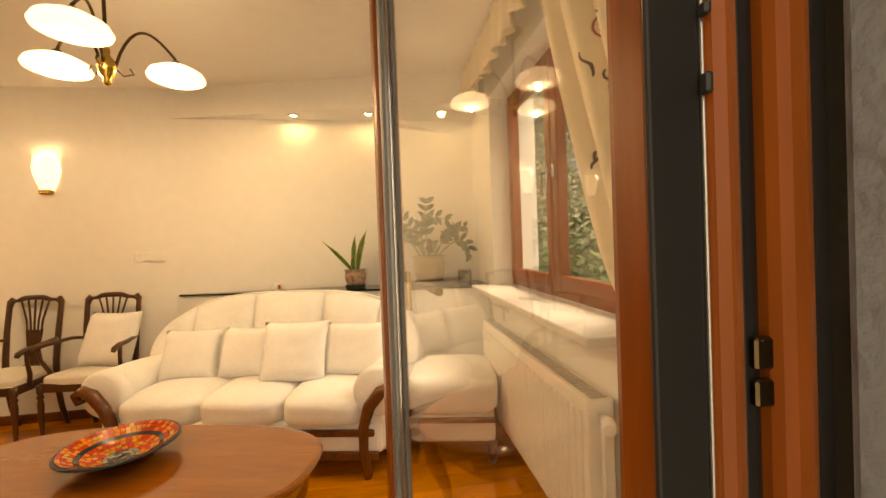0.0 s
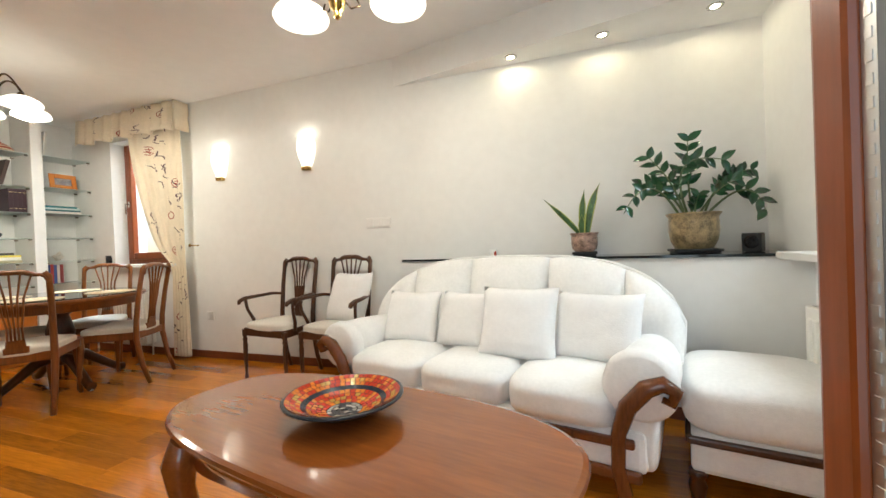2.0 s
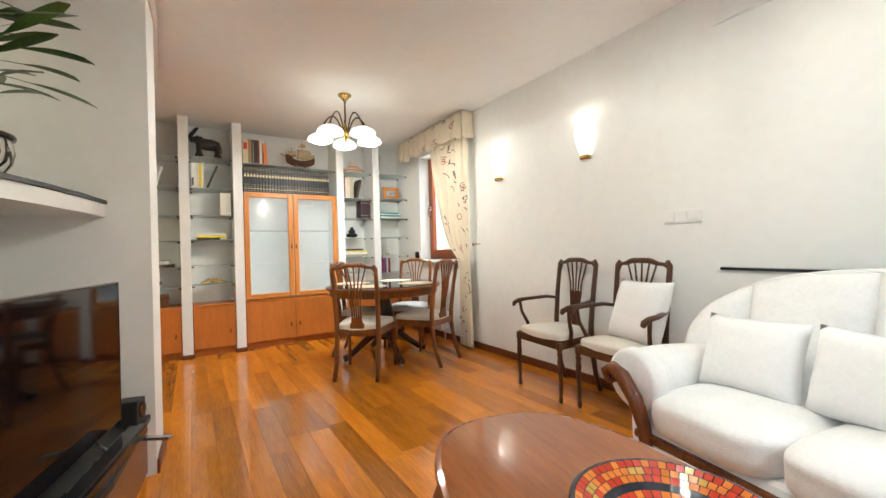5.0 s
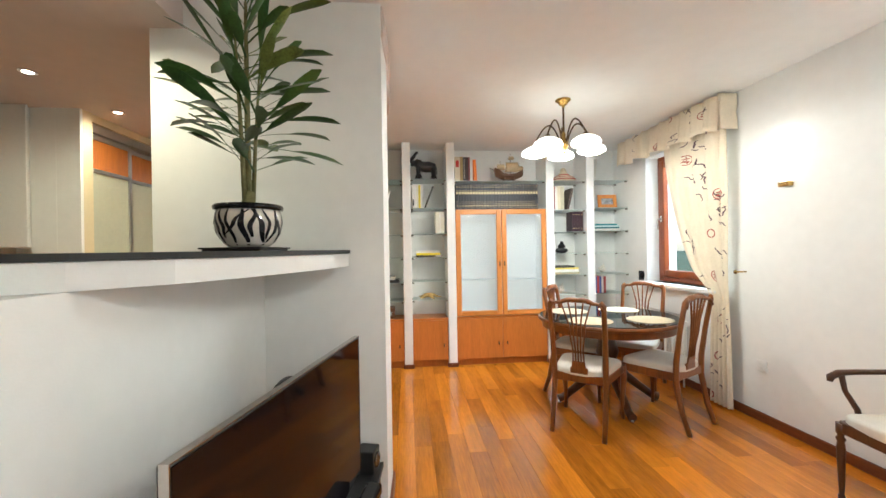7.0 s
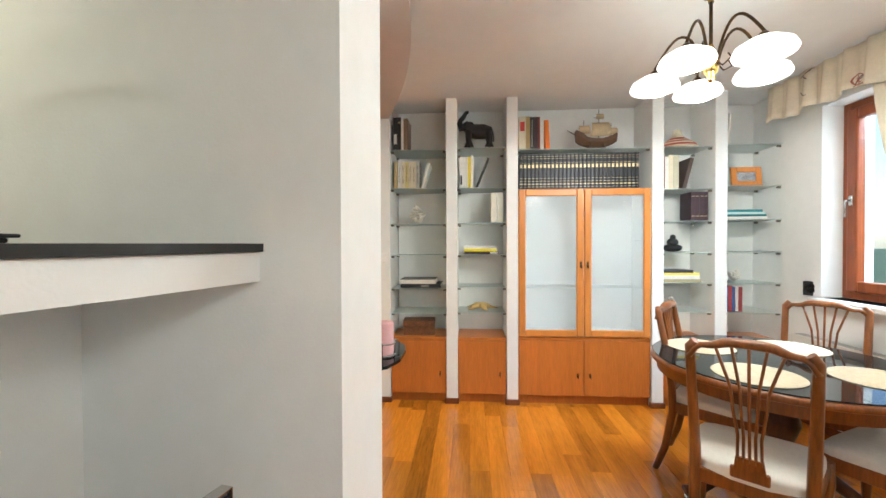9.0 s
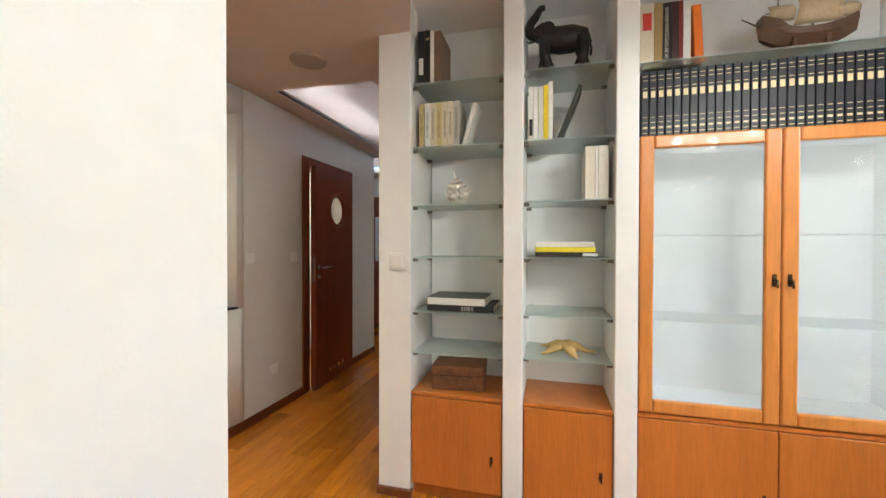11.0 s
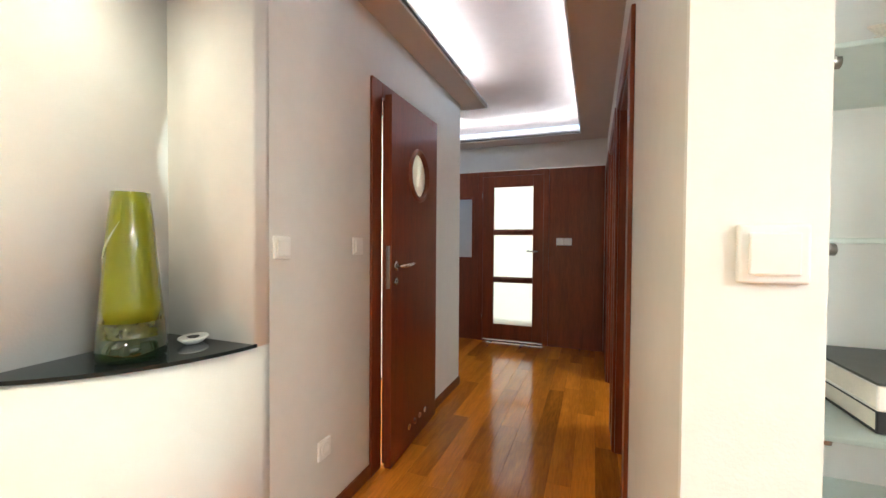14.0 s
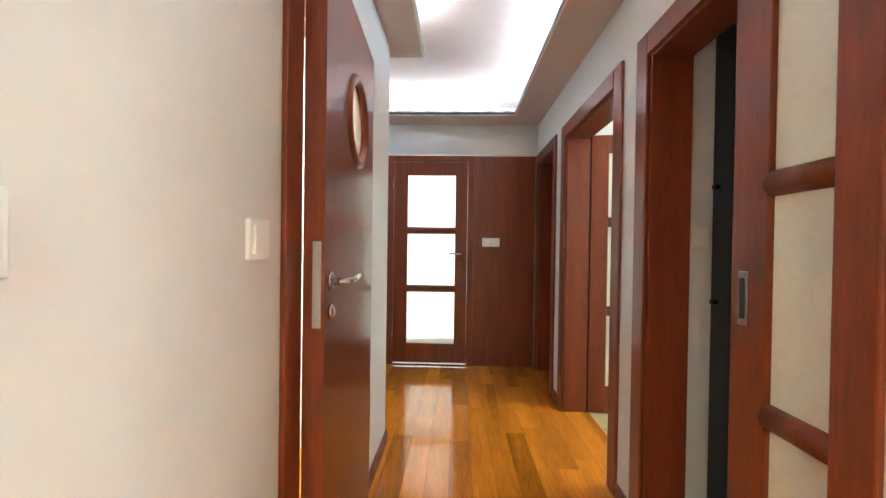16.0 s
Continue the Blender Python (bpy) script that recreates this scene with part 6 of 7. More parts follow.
for bx, cx, cz, tx, tz, ty, L, start in ((-0.06, -0.22, 0.56, -0.375, 0.25, -0.06, 0.075, 0.38), (-0.04, -0.08, 0.42, -0.225, 0.575, -0.03, 0.085, 0.35), (0.0, -0.03, 0.45, -0.01, 0.665, 0.02, 0.09, 0.45),
                                   (-0.02, -0.16, 0.62, 0.13, 0.52, -0.08, 0.085, 0.35), (0.05, 0.12, 0.46, 0.30, 0.465, 0.03, 0.065, 0.40), (0.05, 0.28, 0.48, 0.335, 0.23, -0.04, 0.085, 0.45), (-0.03, -0.14, 0.46, -0.28, 0.43, 0.04, 0.08, 0.40), (0.01, 0.0, 0.28, 0.02, 0.335, -0.05, 0.06, 0.40), (0.02, 0.10, 0.38, 0.20, 0.40, -0.06, 0.06, 0.5)):
    p0, p1, p2 = Vector((bx, 0, 0.20)), Vector((cx, ty * 0.5, cz)), Vector((tx, ty, tz))
    pts = [p0 * (1 - f) ** 2 + p1 * 2 * f * (1 - f) + p2 * f * f for f in [k / 14 for k in range(15)]]
    bm = bmesh.new()
    tube(bm, pts, [0.008 - 0.0004 * k for k in range(15)], 6)
    st = part("stalk", bm, STALK, zz)
    for k in range(int(start * 14), 15, 1 if L < 0.07 else 2):
        t = (pts[min(k + 1, 14)] - pts[k - 1]).normalized()
        out = t.cross(Vector((0, 1, 0))).normalized()
        for sd in (-1, 1):
            if rnd.random() < 0.12:
                continue
            dd = out * sd * rnd.uniform(0.7, 1.0) + t * rnd.uniform(0.5, 0.9) + Vector((0, rnd.uniform(-0.5, 0.3), 0))
            leaflet(st, pts[k], dd, Vector((rnd.uniform(-0.3, 0.3), -1, rnd.uniform(0.2, 0.9))), L * rnd.uniform(0.8, 1.1), L * 0.5)
cup = thing("small_cup", pose(-0.58, 3.69, 0.921), "tiny white cup with a red picture", "cup")
bm = bmesh.new()
lathe(bm, [(0.024, 0), (0.028, 0.004), (0.030, 0.06), (0.027, 0.06), (0.025, 0.008), (0.001, 0.006)], 20)
part("body", bm, PLASTIC, cup)
bm = bmesh.new()
box(bm, 0.010, -0.032, 0.012, 0.026, -0.027, 0.045)
part("print", bm, cover((0.45, 0.06, 0.03)), cup)
bm = bmesh.new()
tube(bm, [(-0.028, 0, 0.048), (-0.045, 0, 0.045), (-0.047, 0, 0.025), (-0.028, 0, 0.015)], 0.004, 6)
part("handle", bm, PLASTIC, cup)


def rocker(m, label, n=1, w=0.085):
    s = thing("light_switch", m, label, "switch")      # local -y faces the room
    bm = bmesh.new()
    rbox(bm, -w * n / 2, -0.012, -0.0425, w * n / 2, -0.001, 0.0425, 0.0052, 3)
    part("plate", bm, PLASTIC, s)
    for k in range(n):
        x = (k - (n - 1) / 2) * w
        bm = bmesh.new()
        rbox(bm, x - 0.030, -0.018, -0.030, x + 0.030, -0.012, 0.030, 0.004)
        part("rocker", bm, PLASTIC, s)
    return s


def wall_socket(m, label="white wall socket"):
    s = thing("wall_socket", m, label, "socket")
    bm = bmesh.new()
    rbox(bm, -0.042, -0.012, -0.042, 0.042, -0.001, 0.042, 0.006)
    part("plate", bm, PLASTIC, s)
    bm = bmesh.new()
    lathe(bm, [(0.026, 0.0), (0.026, 0.003), (0.022, 0.003), (0.020, -0.004), (0.001, -0.004)], 20, m=pose(0, -0.012, 0, 90))
    part("well", bm, PLASTIC, s)
    for x in (-0.009, 0.009):
        bm = bmesh.new()
        lathe(bm, [(0.003, 0.0), (0.003, 0.001), (0.001, 0.001)], 8, m=pose(x, -0.0095, 0, 90))
        part("hole", bm, BLACKM, s)


rocker(pose(-1.55, YW, 1.23), "white triple light switch plate on the wall", 3, 0.075)
wall_socket(pose(-3.47, YW, 0.42), "white wall socket beside the curtain")

# candle shelf on the pier
csh = thing("pier_shelf", pose(0, 0, 0), "small black glass shelf on the pier", "shelf")
bm = bmesh.new()
prism(bm, [(-3.752, 0.862), (-3.70, 0.925), (-3.64, 0.967), (-3.586, 1.003), (-3.50, 1.02), (-3.38, 1.02), (-3.29, 0.99), (-3.25, 0.94), (-3.235, 0.874)], 0.893, 0.905)
part("pane", bm, GLASSTOP, csh)
can = thing("candle", Matrix.Translation((-3.42, 0.95, 0.9055)), "pale pink pillar candle in a wire holder", "candle")
bm = bmesh.new()
lathe(bm, [(0.001, 0.006), (0.035, 0.006), (0.036, 0.01), (0.036, 0.125), (0.033, 0.132), (0.025, 0.131), (0.001, 0.124)], 26)
part("wax", bm, mat("pink wax", (0.72, 0.42, 0.42), 0.5, vary=0.06), can)
bm = bmesh.new()
for z in (0.004, 0.05):
    tube(bm, [(0.041 * math.cos(k * 0.3307), 0.041 * math.sin(k * 0.3307), z) for k in range(20)], 0.003, 6)
for k in range(3):
    an = 2.1 * k
    tube(bm, [(0.041 * math.cos(an), 0.041 * math.sin(an), 0.003), (0.041 * math.cos(an), 0.041 * math.sin(an), 0.052), (0.05 * math.cos(an), 0.05 * math.sin(an), 0.06)], 0.003, 6)
part("holder", bm, CHROME, can)

# ---- hall doors ----
def casing(name, m, w, h, depth, material=MAHO, cw=0.07, first=None):
    """Door lining and architraves; local x along the wall, y into it, origin at the opening's lower corner."""
    c = thing(name, m, "mahogany-stained door casing", "door frame", kind="structure")
    for a in ((-(first or cw), -0.016, 0, 0.012, 0.0, h + cw), (w - 0.012, -0.016, 0, w + cw, 0.0, h + cw), (0.012, -0.016, h - 0.012, w - 0.012, 0.0, h + cw)):
        bm = bmesh.new()
        rbox(bm, *a[:3], *a[3:], 0.005)
        part("architrave", bm, material, c)
    for a in ((0.0005, 0.001, 0, 0.022, depth, h - 0.0005), (w - 0.022, 0.001, 0, w - 0.0005, depth, h - 0.0005), (0.022, 0.001, h - 0.022, w - 0.022, depth, h - 0.0005)):
        bm = bmesh.new()
        rbox(bm, *a[:3], *a[3:], 0.003, 1)
        part("lining", bm, material, c)
    return c


def door_furniture(parent, x, z, side=1, lock=True):
    bm = bmesh.new()
    lathe(bm, [(0.001, 0), (0.026, 0), (0.026, 0.006), (0.012, 0.010), (0.001, 0.010)], 18, m=pose(x, 0, z, 90))
    tube(bm, [(x, -0.005, z), (x, -0.045, z), (x + side * 0.02, -0.055, z), (x + side * 0.125, -0.052, z + 0.006)], [0.010, 0.010, 0.011, 0.009], 10)
    part("handle", bm, CHROME, parent, "brushed steel lever handle")
    if lock:
        bm = bmesh.new()
        lathe(bm, [(0.001, 0), (0.022, 0), (0.022, 0.006), (0.010, 0.012), (0.001, 0.012)], 18, m=pose(x, 0, z - 0.085, 90))
        part("lock", bm, CHROME, parent, "round lock rose")


# toilet door, ajar, with a round frosted window
casing("door_casing", pose(-6.36, YL, 0, 0, 0, 180), 0.73, 2.01, 0.12, first=0.088)
wcd = thing("door_1", pose(-7.085, YL + 0.004, 0.008, 0, 0, 2.6) @ pose(0, 0.04, 0), "dark mahogany door with a round window, ajar", "door", kind="structure")
bm = bmesh.new()
W, H = 0.72, 2.0
CXr, CZr, RR = 0.33, 1.63, 0.135
n = 32
vs_f = {}
for y in (-0.04, 0.0):
    ringv = [bm.verts.new((CXr + RR * math.cos(2 * math.pi * k / n), y, CZr + RR * math.sin(2 * math.pi * k / n))) for k in range(n)]
    corners = {}
    sq = []
    for k in range(n):
        c, s = math.cos(2 * math.pi * k / n), math.sin(2 * math.pi * k / n)
        g = max(abs(c), abs(s))
        sq.append(bm.verts.new((CXr + 0.2 * c / g, y, CZr + 0.2 * s / g)))
    for k in range(n):
        bm.faces.new((ringv[k], ringv[(k + 1) % n], sq[(k + 1) % n], sq[k]))
    vs_f[y] = ringv
for k in range(n):
    bm.faces.new((vs_f[-0.04][k], vs_f[-0.04][(k + 1) % n], vs_f[0.0][(k + 1) % n], vs_f[0.0][k]))
for a in ((0, 0, CXr - 0.2, H), (CXr + 0.2, 0, W, H), (CXr - 0.2, 0, CXr + 0.2, CZr - 0.2), (CXr - 0.2, CZr + 0.2, CXr + 0.2, H)):
    box(bm, a[0], -0.04, a[1], a[2], 0.0, a[3])
box(bm, W - 0.12, -0.064, 0.01, W - 0.022, -0.0405, H - 0.02)
part("leaf", bm, MAHO, wcd)
bm = bmesh.new()
R2 = pose(CXr, 0.0, CZr, -90)
lathe(bm, [(0.128, -0.002), (0.134, 0.012), (0.148, 0.016), (0.160, 0.010), (0.164, 0.0)], 40, m=R2, cap=False)
part("ring", bm, MAHOX, wcd, "turned wooden ring")
bm = bmesh.new()
lathe(bm, [(0.001, -0.020), (0.134, -0.020), (0.134, -0.014), (0.001, -0.014)], 40, m=R2)
part("pane", bm, MILK, wcd, "frosted round pane")
fl = new("furniture")
fl.parent = wcd
fl.matrix_basis = pose(W, 0, 0, 0, 0, 180)
door_furniture(fl, 0.055, 1.09, 1)
bm = bmesh.new()
rbox(bm, W - 0.001, -0.032, 0.97, W + 0.003, -0.008, 1.20, 0.001, 1)
part("lock_plate", bm, CHROME, wcd, "steel lock plate")
for k in range(4):
    bm = bmesh.new()
    lathe(bm, [(0.001, 0.001), (0.012, 0.001), (0.016, 0.003), (0.018, 0.0)], 16, m=pose(0.21 + 0.085 * k, 0.0005, 0.115, -90))
    part("vent_ring", bm, CHROME, wcd)

# far end: glazed door and wood panelling
far = thing("wall_panelling", pose(0, 0, 0), "dark mahogany wall panelling at the hall's end", "panelling", kind="structure")
bm = bmesh.new()
box(bm, XF - 0.04, -0.182, 0, XF, 0.42, 2.09), box(bm, XF - 0.04, -2.5, 0, XF, -1.045, 2.09)
part("panel", bm, MAHOX, far)
FD = Matrix(((0, -1, 0, XF), (1, 0, 0, 0), (0, 0, 1, 0), (0, 0, 0, 1)))     # local x along +y, local -y faces +x
fcas = thing("door_casing", FD, "mahogany-stained door casing", "door frame", kind="structure")
framed(fcas, -1.044, -0.05, -0.183, 2.09, 0.062, -0.018, 0.03, MAHO, "architrave", 0.005)
fd = thing("door_2", FD, "closed mahogany door with three milk glass panes", "door", kind="structure")
for a in ((-0.980, 0.03, -0.842, 2.026), (-0.367, 0.03, -0.247, 2.026), (-0.842, 0.03, -0.367, 0.216), (-0.842, 1.894, -0.367, 2.026)):
    bm = bmesh.new()
    rbox(bm, a[0], -0.012, a[1], a[2], 0.028, a[3], 0.004)
    part("stile" if a[3] - a[1] > 1 else "rail", bm, MAHO, fd)
for z in (0.765, 1.345):
    bm = bmesh.new()
    tube(bm, [(-0.843, 0.004, z), (-0.366, 0.004, z)], 0.036, 14)
    part("glazing_bar", bm, MAHOX, fd)
for z0, z1 in ((0.216, 0.765), (0.765, 1.345), (1.345, 1.894)):
    bm = bmesh.new()
    box(bm, -0.845, 0.006, z0, -0.364, 0.012, z1)
    part("pane", bm, MILK, fd, "milk glass pane")
door_furniture(fd, -0.305, 1.115, -1)
for z in (0.25, 1.75):
    bm = bmesh.new()
    tube(bm, [(-0.985, -0.016, z), (-0.985, -0.016, z + 0.08)], 0.007, 8)
    part("hinge", bm, CHROME, fd)
lamp("far_room_light", "AREA", look((XF - 0.5, -0.6, 1.1), (-6, -0.6, 1.1)), 5, (1.0, 0.93, 0.76), (0.9, 1.9))
solid("wall_far_room", CEIL, [(-10.2, -1.4, 0, -10.1, 0.4, CZ), (-10.1, -1.5, 0, XF - 0.2, -1.4, CZ), (-10.1, 0.4, 0, XF - 0.2, 0.5, CZ)])
for y in (-0.055, 0.032):
    rocker(Matrix(((0, -1, 0, XF), (1, 0, 0, y), (0, 0, 1, 1.235), (0, 0, 0, 1))), "white light switch on the wood panelling")
mir = thing("wall_mirror", FD, "narrow mirror in a dark frame at the hall's end", "mirror")
bm = bmesh.new()
box(bm, -1.47, -0.004, 1.03, -1.12, -0.001, 1.76)
framed(mir, -1.495, 1.005, -1.095, 1.785, 0.027, -0.016, -0.0005, MAHO, "frame", 0.004)
part("glass", bm, mat("mirror silver", (0.88, 0.9, 0.88), 0.02, 1.0, vary=0.0), mir)

# right-hand doors
for (a, b), nm in ((D1, "door_casing"), (D2, "door_casing"), (D3, "door_casing")):
    casing(nm, pose(a, YR, 0), b - a, 2.01, 0.17, cw=0.085)


def glazed_leaf(name, m, w, label, pull=False, sl=0.12, sr=0.12):
    d = thing(name, m, label, "door", kind="structure")
    for a in ((0, 0, sl, 2.0), (w - sr, 0, w, 2.0), (sl, 0, w - sr, 0.19), (sl, 1.87, w - sr, 2.0)):
        bm = bmesh.new()
        rbox(bm, a[0], 0, a[1], a[2], 0.04, a[3], 0.004)
        part("stile" if a[3] - a[1] > 1 else "rail", bm, MAHO, d)
    for z in (0.735, 1.375):
        bm = bmesh.new()
        tube(bm, [(sl, 0.02, z), (w - sr, 0.02, z)], 0.036, 14)
        part("glazing_bar", bm, MAHOX, d)
    for z0, z1 in ((0.19, 0.735), (0.735, 1.375), (1.375, 1.87)):
        bm = bmesh.new()
        box(bm, sl - 0.005, 0.017, z0, w - sr + 0.005, 0.023, z1)
        part("pane", bm, SLIDEG, d, "pale frosted pane")
    if pull:
        bm = bmesh.new()
        rbox(bm, 0.035, -0.005, 0.97, 0.075, 0.0, 1.13, 0.004)
        part("flush_pull", bm, CHROME, d, "recessed steel pull")
        bm = bmesh.new()
        rbox(bm, 0.045, -0.0065, 0.99, 0.065, -0.005, 1.11, 0.004)
        part("pull_recess", bm, BLACKM, d)
    return d


SLIDEG = mat("pale frosted door glass", (0.86, 0.85, 0.69), 0.3, vary=0.04, trans=0.1)
glazed_leaf("door_3", pose(-6.594, YR + 0.06, 0.008), 0.396, "half-open mahogany sliding door with three frosted panes", True, 0.14, 0.03)
glazed_leaf("door_4", pose(-8.23, YR + 0.175, 0.008, 0, 0, 82), 0.78, "mahogany glazed door standing open into a side room")
glazed_leaf("door_5", pose(-9.15, YR + 0.175, 0.008, 0, 0, 80), 0.70, "mahogany glazed door standing open at the hall's end")
# what shows through the open doorways
wr = thing("wardrobe", pose(-7.04, 0.72, 0), "tall dark blue-grey wardrobe with small knobs", "wardrobe")
bm = bmesh.new()
rbox(bm, 0.0, 0, 0, 0.92, 0.55, 2.3, 0.005)
part("body", bm, mat("anthracite lacquer", (0.022, 0.027, 0.034), 0.4, vary=0.1), wr)
for z in (0.985, 1.455):
    bm = bmesh.new()
    tube(bm, [(0.045, 0.0, z), (0.045, -0.025, z)], [0.007, 0.011], 10)
    part("knob", bm, BLACK, wr)
rocker(pose(-7.05, 0.665, 1.25, 0, 0, 90), "white light switch inside the side room")
lamp("side_room_light", "AREA", look((-6.6, 1.7, 2.3), (-6.6, 1.6, 0)), 30, (1.0, 0.95, 0.82), (0.6, 0.6))
lamp("bath_light", "AREA", look((-7.7, 1.7, 2.3), (-7.7, 1.6, 0)), 7, (1.0, 0.93, 0.78), (0.6, 0.6))
lamp("toilet_light", "AREA", look((-6.7, -1.5, 2.3), (-6.7, -1.5, 0)), 16, (1.0, 0.92, 0.72), (0.6, 0.6))
TILE = mat("yellow beige floor tile", (0.52, 0.40, 0.20), 0.3, vary=0.12, scale=10, rand=0.3)
tf = tagged(new("floor_side_room"), "yellow-beige tiled side room floor", "floor", kind="structure")
bm = bmesh.new()
rbox(bm, 0.002, 0.002, -0.012, 0.298, 0.298, 0.0, 0.002, 1)
tile_me = mesh_of("tile", bm, TILE)
for i in range(4):
    for j in range(6):
        t = new("tile", tile_me)
        t.parent = tf
        t.matrix_basis = pose(-8.27 + 0.3 * i, 0.625 + 0.3 * j, 0)
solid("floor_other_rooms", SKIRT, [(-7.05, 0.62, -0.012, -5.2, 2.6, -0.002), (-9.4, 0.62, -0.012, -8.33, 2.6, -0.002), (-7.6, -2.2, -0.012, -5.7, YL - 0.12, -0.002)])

# switches and socket of the hall
rocker(pose(-5.655, YL, 1.208, 0, 0, 180), "white square light switch on the curved wall")
rocker(pose(-6.155, YL, 1.208, 0, 0, 180), "white square light switch beside the toilet door")
wall_socket(pose(-5.90, YL, 0.337, 0, 0, 180), "white wall socket low on the hall wall")
rocker(Matrix(((0, -1, 0, XS), (1, 0, 0, 0.545), (0, 0, 1, 1.222), (0, 0, 0, 1))), "white square light switch on the post")
cs = thing("ceiling_speaker", pose(-5.35, -0.08, HZ), "round grey flush ceiling speaker", "speaker")
bm = bmesh.new()
lathe(bm, [(0.001, -0.010), (0.085, -0.008), (0.105, -0.005), (0.108, 0.0)], 32)
part("grille", bm, mat("speaker grille", (0.42, 0.36, 0.33), 0.6, vary=0.1, scale=80, bump=0.4, bscale=300), cs)

# vase and dish in the niche
GREENG = mat("olive green glass", (0.27, 0.28, 0.008), 0.05, vary=0.06, scale=3, trans=0.4, ior=1.4, coat=0.6)
vz = thing("glass_vase", pose(-5.28, -0.985, 0.879), "tall tapered olive green glass vase with a dark foot", "vase")
bm = bmesh.new()
VP = [(0.0815, 0.115), (0.078, 0.16), (0.066, 0.30), (0.056, 0.42), (0.050, 0.46)]
lathe(bm, VP + [(0.049, 0.495), (0.045, 0.495), (0.046, 0.46), (0.056, 0.34), (0.070, 0.16), (0.0735, 0.115)], 36)
part("body", bm, GREENG, vz)
bm = bmesh.new()
lathe(bm, [(0.085, 0.0702), (0.0815, 0.1148), (0.0735, 0.1148), (0.074, 0.0702), (0.085, 0.0702)], 36, cap=False)
part("lower_band", bm, mat("deep olive glass", (0.045, 0.050, 0.006), 0.05, vary=0.4, scale=12, coat=0.6), vz)
bm = bmesh.new()
lathe(bm, [(0.078, 0.0), (0.086, 0.006), (0.088, 0.03), (0.085, 0.07), (0.074, 0.07), (0.07, 0.02), (0.001, 0.015)], 36)
part("foot", bm, mat("dark green glass", (0.012, 0.025, 0.01), 0.05, vary=0.3, coat=0.6), vz)
bm = bmesh.new()
prev = None
for k in range(40):
    f = k / 39
    a, z = radians(200) + 3.6 * f, 0.05 + 0.38 * f
    r = 0.086 - 0.031 * (z - 0.05) / 0.4 + 0.0016
    cur = [bm.verts.new((r * math.cos(a), r * math.sin(a), z + s * 0.014 * math.sin(math.pi * min(1, f + 0.05)))) for s in (-1, 1)]
    if prev:
        bm.faces.new((prev[0], prev[1], cur[1], cur[0]))
    prev = cur
part("swirl", bm, mat("milky swirl glass", (0.55, 0.62, 0.42), 0.1, vary=0.1, alpha=0.6), vz, "milky spiral band")
ds = thing("small_dish", pose(-5.47, -0.98, 0.879, 0, 0, 20), "small white oval dish with a dark mark", "dish")
bm = bmesh.new()
lathe(bm, [(0.03, 0.0), (0.036, 0.003), (0.056, 0.018), (0.054, 0.023), (0.04, 0.020), (0.001, 0.017)], 30, sx=1.0, sy=0.75)
part("body", bm, PLASTIC, ds)
bm = bmesh.new()
lathe(bm, [(0.016, 0.019), (0.020, 0.022), (0.016, 0.0225), (0.012, 0.021)], 20)
part("mark", bm, BLACKM, ds)

# ---- kitchen side ----
wd = thing("sliding_wardrobe", pose(-3.91, -1.245, 0, 0, 0, 180) @ Matrix.Diagonal((1, 1, 0.973, 1)), "sliding wardrobe door with frosted glass and wood panels in aluminium", "wardrobe")
for x0, x1, y in ((0.0, 0.50, 0.0), (0.46, 0.985, 0.045)):
    for a in ((x0, 0.02, x0 + 0.035, 2.33), (x1 - 0.035, 0.02, x1, 2.33), (x0 + 0.035, 0.02, x1 - 0.035, 0.06), (x0 + 0.035, 2.29, x1 - 0.035, 2.33), (x0 + 0.035, 0.79, x1 - 0.035, 0.82), (x0 + 0.035, 2.03, x1 - 0.035, 2.06)):
        bm = bmesh.new()
        rbox(bm, a[0], y, a[1], a[2], y + 0.035, a[3], 0.003, 1)
        part("profile", bm, ALU, wd)
    bm = bmesh.new()
    box(bm, x0 + 0.03, y + 0.012, 0.81, x1 - 0.03, y + 0.02, 2.04)
    part("glass", bm, mat("grey-green frosted glass", (0.50, 0.50, 0.38), 0.3, vary=0.04), wd)
    for z0, z1 in ((0.05, 0.80), (2.05, 2.30)):
        bm = bmesh.new()
        box(bm, x0 + 0.03, y + 0.010, z0, x1 - 0.03, y + 0.02, z1)
        part("wood_panel", bm, ALDER, wd)
bm = bmesh.new()
rbox(bm, 0, -0.03, 2.33, 0.99, 0.12, 2.40, 0.004)
part("track", bm, ALU, wd)
solid("trim_wardrobe_post", mat("cream post paint", (0.70, 0.58, 0.36), 0.6, vary=0.03), [(-4.955, -1.29, 0, -4.897, -1.20, HZ), (-3.905, -1.35, 0, -3.815, -1.19, HZ), (-4.897, -1.35, 2.336, -3.905, -1.20, HZ)])
solid("wall_kitchen_end", WALL, [(-3.905, -1.52, 0, -3.79, -1.351, HZ), (-3.815, -1.35, 0, -3.79, -1.19, HZ), (-4.12, -4.0, 0, -4.045, -1.52, HZ), (-4.90, -1.95, 0, -3.905, -1.85, HZ)])
solid("wall_wardrobe_back", HALLWALL, [(-5.6, -2.3, 0, -5.5, -1.6, HZ)])
kc = thing("wall_cupboard", pose(0, 0, 0), "white kitchen wall cupboard reaching the ceiling", "cupboard")
bm = bmesh.new()
rbox(bm, -4.044, -2.4, 1.40, -3.734, -1.522, HZ - 0.002, 0.004)
part("body", bm, PLASTIC, kc)
bm = bmesh.new()
rbox(bm, -3.733, -2.395, 1.402, -3.714, -1.478, HZ - 0.004, 0.003, 1)
